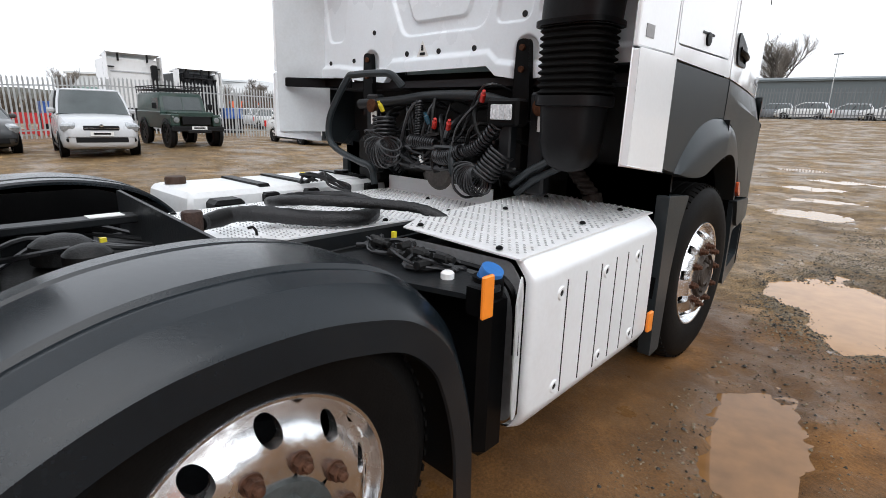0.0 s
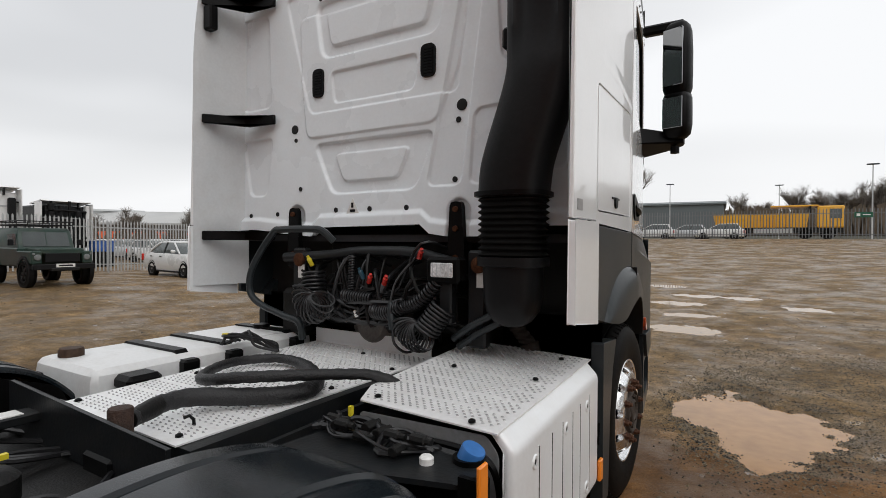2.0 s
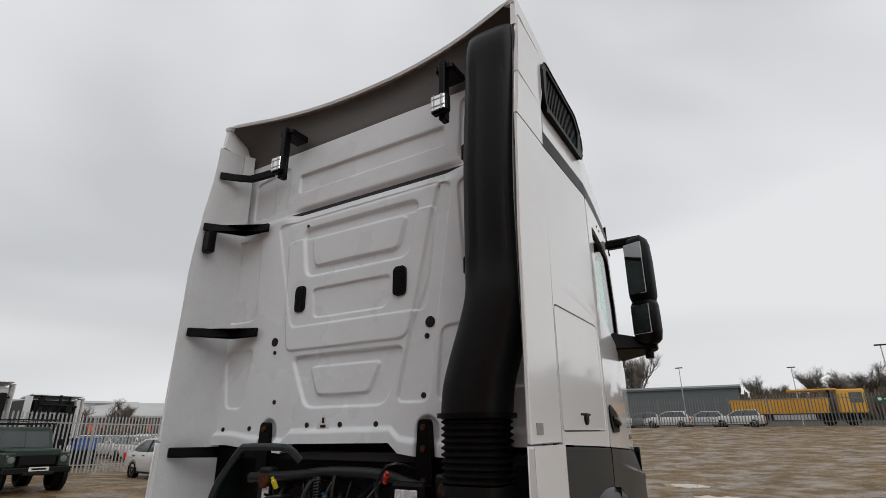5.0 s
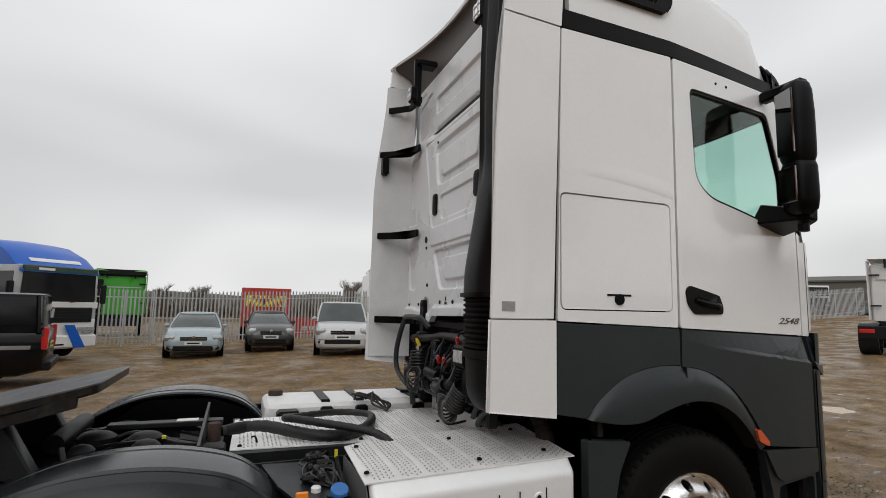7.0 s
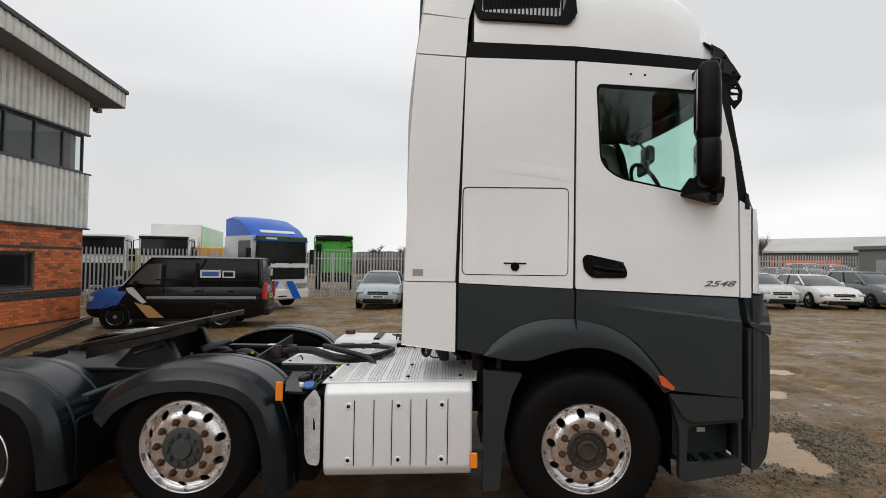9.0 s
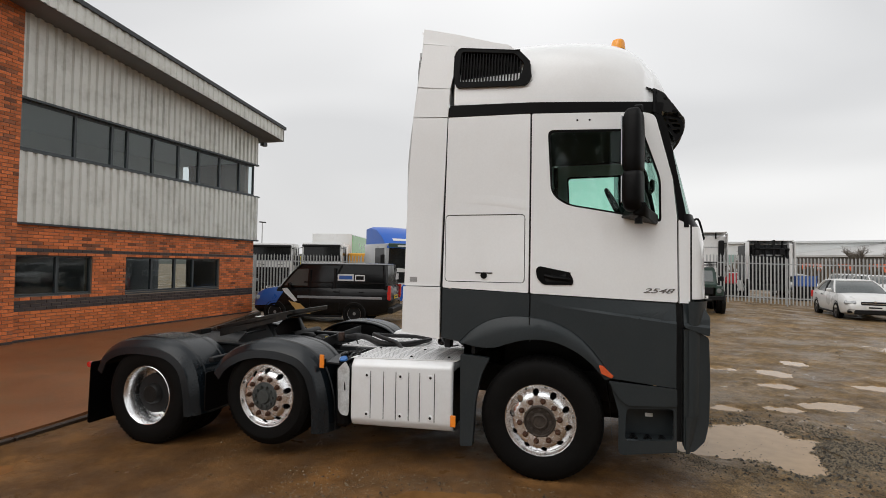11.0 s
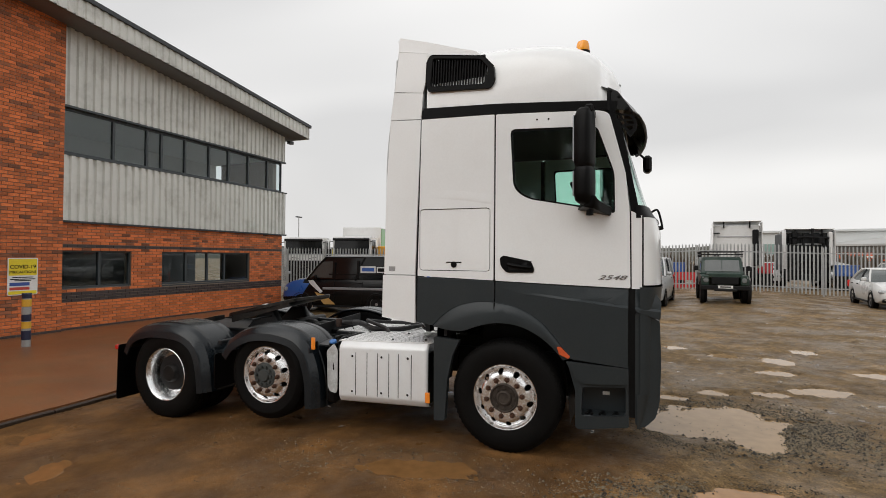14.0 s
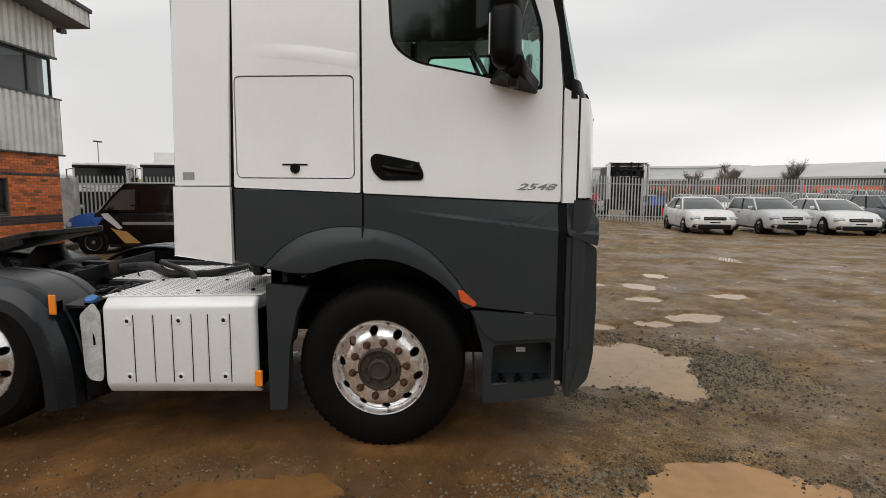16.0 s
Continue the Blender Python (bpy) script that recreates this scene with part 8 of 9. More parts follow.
SILVERC, BLUESILVER = paint("silver_car_paint", (0.50, 0.51, 0.52)), paint("pale_blue_silver_paint", (0.33, 0.40, 0.43))
DARKC, WHITEC, GREYC = paint("dark_grey_car_paint", (0.035, 0.038, 0.040)), paint("white_car_paint", (0.66, 0.66, 0.65)), paint("mid_grey_car_paint", (0.13, 0.14, 0.15))
car("pale blue-grey hatchback parked nose out by the fence", (-17.75, -3.75), -88, 4.35, 1.84, BLUESILVER, saloon(4.35, 1.84, 1.49, 0.93, 0.95, 1.0), 0.95, (-1.85, 1.05, 0.82), (-1.45, 0.15, 0.60), 1.49, (1.32, -1.32), front_z=0.66)
car("small dark grey hatchback with misted lamps by the fence", (-18.35, -1.22), -90, 3.67, 1.67, DARKC, saloon(3.67, 1.67, 1.46, 0.95, 0.97, 1.0), 0.97, (-1.6, 1.0, 0.75), (-1.25, 0.1, 0.56), 1.46, (1.18, -1.18), r=0.29, front_z=0.70, lamp=(0.26, 0.22))
car("silver compact panel van with passenger windows", (-16.1, 1.2), -98, 4.32, 1.83, SILVERC, saloon(4.32, 1.83, 1.8, 1.05, 1.12, 1.12), 1.12, (-2.05, 1.15, 0.84), (-2.0, 0.45, 0.70), 1.80, (1.36, -1.34), r=0.31, front_z=0.78, category="van", lamp=(0.32, 0.2))
car("white saloon car with black grille and dark alloys", (-18.55, 9.85), -96, 4.66, 1.81, WHITEC, saloon(4.66, 1.81, 1.45, 0.90, 0.96, 1.02), 0.96, (-1.85, 1.05, 0.81), (-1.15, 0.15, 0.60), 1.45, (1.36, -1.32), front_z=0.64, lamp=(0.36, 0.12))
car("silver estate car with black bumper line", (-18.5, 12.65), -93, 4.23, 1.65, SILVERC, saloon(4.23, 1.65, 1.45, 0.92, 0.95, 0.98), 0.95, (-2.0, 0.98, 0.75), (-1.85, 0.2, 0.56), 1.45, (1.24, -1.22), r=0.30, front_z=0.66)
car("low white coupe with wide black grille", (-18.5, 15.2), -95, 4.25, 1.81, WHITEC, saloon(4.25, 1.81, 1.40, 0.86, 0.95, 1.0), 0.95, (-1.9, 0.95, 0.81), (-1.5, 0.05, 0.58), 1.40, (1.28, -1.30), r=0.33, front_z=0.60, lamp=(0.36, 0.12))
car("grey small off-road hatchback", (-18.6, 17.8), -93, 4.05, 1.72, GREYC, saloon(4.05, 1.72, 1.55, 0.98, 1.02, 1.05), 1.02, (-1.85, 0.95, 0.78), (-1.65, 0.1, 0.62), 1.55, (1.2, -1.2), r=0.31, front_z=0.70)
car("dark hatchback parked beside the site hut", (-19.0, 20.2), -93, 4.0, 1.72, DARKC, saloon(4.0, 1.72, 1.5, 0.95, 1.0, 1.02), 1.0, (-1.8, 0.95, 0.78), (-1.55, 0.1, 0.6), 1.5, (1.2, -1.2), front_z=0.68)
GREENCAR = paint("dark_green_car_paint", (0.02, 0.05, 0.035))
car("dark green hatchback beside the site hut", (-18.2, 23.0), -96, 4.0, 1.72, GREENCAR, saloon(4.0, 1.72, 1.48, 0.95, 0.99, 1.02), 0.99, (-1.8, 0.95, 0.78), (-1.5, 0.1, 0.6), 1.48, (1.2, -1.2), front_z=0.68)
# cars beyond the fence
for k in range(26):
    rk = random.Random(k)
    x, y = -33 - 5.5 * (k % 3) + rk.uniform(-0.5, 0.5), 8 + 1.45 * k
    if k >= 18:
        x, y = -14 - 3.0 * (k - 18) + rk.uniform(-0.5, 0.5), 60 + 6 * (k % 3)
    car("pale car in the storage lot beyond the fence", (x, y), -90 + rk.uniform(-4, 4), 4.3, 1.78, (WHITEC, WHITEC, SILVERC, WHITEC, GREYC)[k % 5], saloon(4.3, 1.78, 1.5, 0.95, 0.98, 1.0), 0.98, (-1.9, 1.0, 0.8), (-1.6, 0.1, 0.6), 1.5, (1.3, -1.3), group="cars beyond the fence")

for k in range(7):
    rk = random.Random(40 + k)
    car("pale car parked behind the far fence", (-19.0 + 2.9 * k + rk.uniform(-0.3, 0.3), 53.5 + 2.5 * (k % 2)), 90 + rk.uniform(-8, 8), 4.3, 1.78, (WHITEC, SILVERC, WHITEC, GREYC)[k % 4], saloon(4.3, 1.78, 1.5, 0.95, 0.98, 1.0), 0.98, (-1.9, 1.0, 0.8), (-1.6, 0.1, 0.6), 1.5, (1.3, -1.3), group="cars beyond the fence")

# black crew van with livery
VANBLK = M("black_van_paint", (0.004, 0.004, 0.0045), 0.2, var=0.1, coat=0.12, spec=0.22)
van_st = [(-2.45, 0.5, 1.15, 0.86), (-2.40, 0.35, 1.2, 0.93), (-2.0, 0.25, 1.2, 0.95), (0.0, 0.24, 1.18, 0.95), (1.1, 0.24, 1.15, 0.95), (1.45, 0.25, 1.12, 0.95), (1.75, 0.26, 1.06, 0.925), (1.98, 0.29, 0.96, 0.87), (2.10, 0.34, 0.84, 0.80), (2.15, 0.40, 0.68, 0.73)]
vx, vy = -10.2, -8.6
van = car("black crew van with blue and gold nose stripes", (vx, vy), -169, 4.9, 1.9, VANBLK, van_st, 1.15, (-2.38, 1.32, 0.90), (-2.32, 0.62, 0.80), 1.95, (1.36, -1.30), r=0.33, group="", front_z=0.78, category="van", name="van")
VBLUE, VGOLD, VWHITE = paint("van_blue_film", (0.02, 0.10, 0.38)), paint("van_gold_film", (0.50, 0.30, 0.10)), paint("van_white_film", (0.7, 0.7, 0.72))
bm = bmesh.new()
rings = []
for y, zb, zt, w in van_st[5:]:
    h = zt - zb
    w += 0.005
    half = [(w, zb + h * 0.36), (w * 0.995, zb + h * 0.62), (w * 0.97, zb + h * 0.86), (w * 0.90, zt + 0.004), (w * 0.5, zt + 0.029), (0.0, zt + 0.039)]
    if not rings:
        rings.append([(x, 1.0 + 0.62 * (1.15 - z), z) for x, z in half] + [(-x, 1.0 + 0.62 * (1.15 - z), z) for x, z in reversed(half[:-1])])
    rings.append([(x, y + 0.004, z) for x, z in half] + [(-x, y + 0.004, z) for x, z in reversed(half[:-1])])
add_loft(bm, rings, closed=False)
part("blue_nose_film", bm, VBLUE, van, "blue film wrapped over the nose", angle=40)
for s in (1, -1):
    fm = on_side(s * 0.957)
    part("side_window", plate(rounded([(0.28, 1.20), (1.12, 1.20), (0.72, 1.68), (0.62, 1.74), (0.28, 1.76)], 0.03), [], 0.006, lambda u, v, w: (s * (0.918 - 0.10 * (v - 1.15) / 0.75 - w), u, v)), CARGLASS, van, "lighter cab side window")
    part("white_stripe", plate([(1.05, 0.98), (1.12, 1.10), (0.95, 1.12), (0.60, 0.72), (0.70, 0.68)], [], 0.014, fm), VWHITE, van)
    part("gold_stripe", plate([(0.72, 0.66), (0.90, 0.72), (0.55, 0.30), (0.15, 0.30), (0.50, 0.62)], [], 0.013, fm), VGOLD, van)
    part("side_rubbing_strip", box(*sorted((s * 0.95, s * 0.972)), -2.2, 0.6, 0.80, 0.88), M("grey_van_strip", (0.25, 0.25, 0.26), 0.4), van, bevel=0.008)
    part("logo_panel", box(*sorted((s * 0.88, s * 0.905)), -1.25, -0.72, 1.38, 1.60), VWHITE, van)
    part("logo_letter_block", box(*sorted((s * 0.90, s * 0.908)), -1.20, -0.77, 1.43, 1.55), VBLUE, van)
    part("logo_panel", box(*sorted((s * 0.88, s * 0.905)), -1.62, -1.29, 1.38, 1.58), VWHITE, van)
    part("logo_letter_block", box(*sorted((s * 0.90, s * 0.908)), -1.58, -1.33, 1.42, 1.54), INK_AND_SHADE, van)
part("logo_panel", box(0.35, 0.75, -2.40, -2.375, 1.42, 1.62), VWHITE, van)
rp = part("rear_number_plate", box(-0.26, 0.26, -2.475, -2.455, 0.80, 0.92), PLATE_Y, van)
part("plate_bar", box(-0.19, 0.19, -2.478, -2.474, 0.835, 0.885), INK_AND_SHADE, rp)
for s in (1, -1):
    part("tail_lamp", box(*sorted((s * 0.80, s * 0.94)), -2.475, -2.38, 0.85, 1.25), REDLENS, van, bevel=0.02)
part("rear_bumper", box(-0.92, 0.92, -2.56, -2.38, 0.36, 0.55), CARBLACK, van, bevel=0.03)
part("van_roof_side", box(-0.90, 0.90, -2.36, 0.4, 1.30, 1.34), VANBLK, van)

VANGLASS = M("black_van_glass", (0.004, 0.0045, 0.005), 0.08, var=0.3, spec=0.35)
for ch in van.children:
    if ch.name.startswith("glasshouse"):
        ch.data.materials[0] = VANGLASS
for s in (1, -1):
    part("window_divider", box(*sorted((s * 0.86, s * 0.915)), 0.18, 0.24, 1.15, 1.72), VANBLK, van)
    part("window_divider", box(*sorted((s * 0.84, s * 0.912)), -0.66, -0.60, 1.15, 1.78), VANBLK, van)
    part("door_seam", box(*sorted((s * 0.945, s * 0.953)), 0.19, 0.20, 0.35, 1.14), INK_AND_SHADE, van)
    part("door_seam", box(*sorted((s * 0.945, s * 0.953)), -0.80, -0.79, 0.35, 1.14), INK_AND_SHADE, van)

# old green four-by-four with roof rack
LRG = M("dark_green_four_by_four_paint", (0.012, 0.034, 0.025), 0.4, var=0.15, scale=2, dirt=(0.12, 0.09, 0.06), dirt_amount=0.25)
DULLLENS = M("dull_old_headlamp", (0.16, 0.17, 0.17), 0.15, var=0.3, scale=20, coat=0.4)
lx, ly = -16.9, 3.95
lr = thing("off_road_car", "old dark green four-by-four with a black roof rack", "car", "", pose(lx, ly, ground_z(lx, ly), 0, 0, -92) @ Matrix.Scale(0.90, 4))
part("body_tub", box(-0.83, 0.83, -2.2, 0.62, 0.62, 1.22), LRG, lr, bevel=0.03)
part("bonnet", box(-0.62, 0.62, 0.60, 1.75, 1.02, 1.22), LRG, lr, bevel=0.04)
for s in (1, -1):
    part("wing", box(*sorted((s * 0.56, s * 0.85)), 0.60, 1.78, 0.72, 1.13), LRG, lr, bevel=0.03)
    part("wheel_arch_spat", lathe([(0.42, -0.10), (0.50, -0.10), (0.52, 0.03), (0.42, 0.04)], (s * 0.84, 1.20, 0.46), "x", 24, caps=False), CARBLACK, lr)
    part("wheel_arch_spat", lathe([(0.42, -0.10), (0.50, -0.10), (0.52, 0.03), (0.42, 0.04)], (s * 0.84, -1.35, 0.46), "x", 24, caps=False), CARBLACK, lr)
    lamp = part("headlamp", lathe([(0.095, -0.03), (0.10, 0.0), (0.085, 0.02), (0.0, 0.03)], (s * 0.68, 1.79, 0.93), "y", 18, caps=False), DULLLENS, lr)
    part("indicator", lathe([(0.035, -0.02), (0.035, 0.01), (0.0, 0.02)], (s * 0.79, 1.79, 1.04), "y", 12, caps=False), DULLLENS, lr)
    part("mirror", box(*sorted((s * 0.90, s * 1.05)), 0.50, 0.58, 1.30, 1.50), CARBLACK, lr, bevel=0.02)
    part("side_window", box(*sorted((s * 0.775, s * 0.79)), -0.35, 0.35, 1.28, 1.68), CARGLASS, lr)
    for y in (1.20, -1.35):
        car_wheel(lr, s * 0.87, y, 0.42, 0.25, s, GREASE)
bm = bmesh.new()
add_loft(bm, [[(-0.80, -2.18, 1.20), (0.80, -2.18, 1.20), (0.80, 0.58, 1.20), (-0.80, 0.58, 1.20)], [(-0.76, -2.1, 1.80), (0.76, -2.1, 1.80), (0.74, 0.36, 1.80), (-0.74, 0.36, 1.80)], [(-0.70, -2.05, 1.88), (0.70, -2.05, 1.88), (0.68, 0.30, 1.88), (-0.68, 0.30, 1.88)]])
part("cabin", bm, LRG, lr, bevel=0.02)
part("windscreen", plate([(-0.66, 1.27), (0.66, 1.27), (0.64, 1.74), (-0.64, 1.74)], [], 0.01, lambda u, v, w: (u, 0.575 - (v - 1.22) * 0.365 + 0.012 - w, v)), CARGLASS, lr)
part("screen_bar", plate([(-0.012, 1.27), (0.012, 1.27), (0.012, 1.74), (-0.012, 1.74)], [], 0.01, lambda u, v, w: (u, 0.575 - (v - 1.22) * 0.365 + 0.02 - w, v)), LRG, lr)
part("radiator_grille", box(-0.48, 0.48, 1.72, 1.79, 0.78, 1.06), CARBLACK, lr, bevel=0.01)
part("front_bumper", box(-0.86, 0.86, 1.82, 1.98, 0.55, 0.72), CARBLACK, lr, bevel=0.02)
part("winch_cover", box(-0.4, 0.4, 1.85, 2.02, 0.50, 0.60), GREASE, lr, bevel=0.02)
lp = part("number_plate", box(-0.26, 0.26, 1.985, 1.995, 0.62, 0.73), PLATE_W, lr)
part("plate_bar", box(-0.19, 0.19, 1.996, 1.998, 0.65, 0.70), INK_AND_SHADE, lp)
rk_ = part("roof_rack", tube([(-0.78, 0.45, 1.98), (0.78, 0.45, 1.98), (0.78, -2.1, 1.98), (-0.78, -2.1, 1.98), (-0.78, 0.45, 1.98)], 0.018, 6), CARBLACK, lr, "black tubular roof rack")
part("rack_rail", tube([(-0.80, 0.47, 2.10), (0.80, 0.47, 2.10), (0.80, -2.1, 2.10), (-0.80, -2.1, 2.10), (-0.80, 0.47, 2.10)], 0.018, 6), CARBLACK, rk_)
for k in range(9):
    y = 0.45 - 0.318 * k
    part("rack_slat", box(-0.78, 0.78, y - 0.02, y + 0.02, 1.965, 1.985), CARBLACK, rk_)
    for s in (1, -1):
        part("rack_post", tube([(s * 0.78, y, 1.86), (s * 0.79, y, 2.10)], 0.012, 5), CARBLACK, rk_)
for x in (-0.5, -0.17, 0.17, 0.5):
    part("rack_post", tube([(x, 0.46, 1.97), (x, 0.47, 2.10)], 0.012, 5), CARBLACK, rk_)


# ---- other lorries ----
def lorry_wheels(c, ys, x=1.05, r=0.5):
    for y in ys:
        for s in (1, -1):
            part("wheel", lathe([(0.0, 0.08), (0.24, 0.08), (0.28, 0.02), (0.30, 0.0), (0.46, 0.0), (r, 0.04), (r, 0.28), (0.3, 0.30)], (0, 0, 0), "x", 28, caps=False), RUBBER, c).matrix_local = pose(s * (x + 0.15), y, r, 0, 0, 180 if s > 0 else 0)


def front_cab(label, at, heading, colour, lower_colour, H=2.9, spoiler=None, depth=2.1, z=None, screen=1.74, visor=False):
    """A lorry cab seen from the front or side; local +y is ahead, the front face is at y = 0."""
    c = thing("lorry", label, "lorry", "", pose(at[0], at[1], ground_z(*at) if z is None else z, 0, 0, heading))
    part("cab", box(-1.2, 1.2, -depth, -0.02, 1.05, H), colour, c, bevel=0.09, segments=2)
    part("lower_front", box(-1.21, 1.21, -depth + 0.3, 0.0, 0.45, 1.25), lower_colour, c, bevel=0.05)
    part("windscreen", plate(rounded([(-1.10, screen), (1.10, screen), (1.06, H - 0.16), (-1.06, H - 0.16)], 0.08), [], 0.02, on_front(0.012)), LORRYGLASS, c)
    part("grille", box(-1.05, 1.05, -0.03, 0.03, 1.12, 1.60), CARBLACK, c, bevel=0.02)
    for k in range(4):
        part("grille_slat", box(-0.86, 0.86, 0.03, 0.045, 1.26 + 0.085 * k, 1.29 + 0.085 * k), GREASE, c)
    part("bumper", box(-1.22, 1.22, -0.15, 0.10, 0.35, 0.75), lower_colour, c, bevel=0.05)
    pl = part("number_plate", box(-0.26, 0.26, 0.10, 0.112, 0.42, 0.53), PLATE_W, c)
    part("plate_bar", box(-0.19, 0.19, 0.112, 0.115, 0.45, 0.50), INK_AND_SHADE, pl)
    for s in (1, -1):
        part("headlamp", box(*sorted((s * 0.72, s * 1.08)), 0.05, 0.115, 0.78, 0.96), CARLENS, c, bevel=0.03)
        part("side_window", box(*sorted((s * 1.195, s * 1.21)), -1.05, -0.18, 1.75, H - 0.2), LORRYGLASS, c)
        part("mirror", box(*sorted((s * 1.28, s * 1.46)), -0.05, 0.05, 1.7, 2.3), CARBLACK, c, bevel=0.03)
        part("wiper", tube([(s * 0.3, 0.03, 1.72), (s * 0.75, 0.04, 1.80)], 0.015, 5), CARBLACK, c)
    if visor:
        part("sun_visor", box(-1.12, 1.12, 0.0, 0.22, H - 0.26, H - 0.12), CARBLACK, c, bevel=0.03)
        for s in (1, -1):
            part("mirror_arm", tube([(s * 1.15, 0.0, H - 0.3), (s * 1.40, 0.02, H - 0.35), (s * 1.40, 0.02, 2.2)], 0.025, 6), CARBLACK, c)
    part("chassis", box(-0.45, 0.45, -6.0, -depth + 0.2, 0.6, 0.95), CHASSIS, c)
    lorry_wheels(c, (-1.25, -5.0))
    if spoiler:
        bm = bmesh.new()
        rings = []
        for y, zz, w in ((0.05, H - 0.10, 1.15), (-0.15, H + 0.02, 1.17), (-0.6, H + 0.38, 1.15), (-1.2, H + 0.66, 1.1), (-1.9, H + 0.78, 1.05), (-depth - 0.25, H + 0.74, 1.0)):
            rings.append([(-w, y, H - 0.2), (-w, y, zz - 0.06), (-w * 0.88, y, zz), (0, y, zz + 0.03), (w * 0.88, y, zz), (w, y, zz - 0.06), (w, y, H - 0.2)])
        add_loft(bm, rings)
        part("roof_spoiler", bm, spoiler, c, angle=40)
    return c


BLUE = M("bright_blue_lorry_paint", (0.008, 0.105, 0.50), 0.35, var=0.06, scale=1.5, coat=0.1, spec=0.25)
LWHITE = paint("white_lorry_paint", (0.72, 0.72, 0.71))
LGREY = paint("pale_grey_lorry_paint", (0.42, 0.43, 0.44))
GREENP = paint("bright_green_lorry_paint", (0.05, 0.36, 0.03))
DGREEN = paint("dark_green_header_paint", (0.01, 0.05, 0.03))
bl = front_cab("old blue and white lorry with a blue roof spoiler", (-15.2, -7.35), -40, LGREY, LWHITE, 2.78, BLUE, 2.2, -0.12)
part("header_board", box(-1.12, 1.12, 0.0, 0.06, 2.58, 2.78), DGREEN, bl, bevel=0.03)
part("header_bar", box(0.25, 0.7, 0.06, 0.066, 2.64, 2.71), STICKER, bl)
part("spoiler_label", plate([(-0.75, -0.36), (0.75, -0.36), (0.75, -0.24), (-0.75, -0.24)], [], 0.01, lambda u, v, w: (u, v, 2.80 + (-0.15 - v) * 0.80 + 0.035 - w)), STICKER, bl)
part("front_band", box(-1.2, 1.2, 0.0, 0.03, 1.55, 1.74), LWHITE, bl, bevel=0.01)
for s in (1, -1):
    part("blue_chevron", plate([(s * 0.15, 1.05), (s * 0.45, 1.05), (s * 0.85, 0.36), (s * 0.5, 0.36)], [], 0.012, on_front(0.118)), BLUE, bl)
    part("lamp_row", box(*sorted((s * 0.55, s * 1.1)), 0.10, 0.13, 0.86, 0.98), CARLENS, bl, bevel=0.01)
bx = front_cab("white box lorry with green curtain sides beyond the fence", (-21.4, -15.3), -76, LWHITE, CARBLACK, 3.08, None, 2.0, -0.1, 2.0, True)
part("box_body", box(-1.25, 1.25, -9.0, -2.2, 1.1, 3.72), LWHITE, bx, bevel=0.03)
part("curtain_side", box(-1.27, -1.251, -8.9, -2.3, 1.15, 3.66), GREENP, bx)
part("front_board", box(-1.26, 1.26, -2.25, -2.15, 2.2, 3.75), LWHITE, bx, bevel=0.02)
part("air_deflector", box(-0.9, 0.9, -2.1, -0.9, 2.7, 3.1), LWHITE, bx, bevel=0.2)
tp = front_cab("white tipper lorry beyond the fence", (-20.1, -17.8), -68, LWHITE, CARBLACK, 3.0, None, 2.0, -0.1, 1.95, True)
part("tipper_body", box(-1.2, 1.2, -7.0, -2.3, 1.1, 2.3), YELLOW, tp, bevel=0.05)
solid("skip_container", box(-1.1, 1.1, -1.5, 1.5, 0.6, 2.5), M("orange_yellow_skip_paint", (0.75, 0.36, 0.03), 0.5), "orange yellow metal container beyond the fence", "container", bevel=0.05, at=pose(-24.2, -13.2, -0.1, 0, 0, 20))


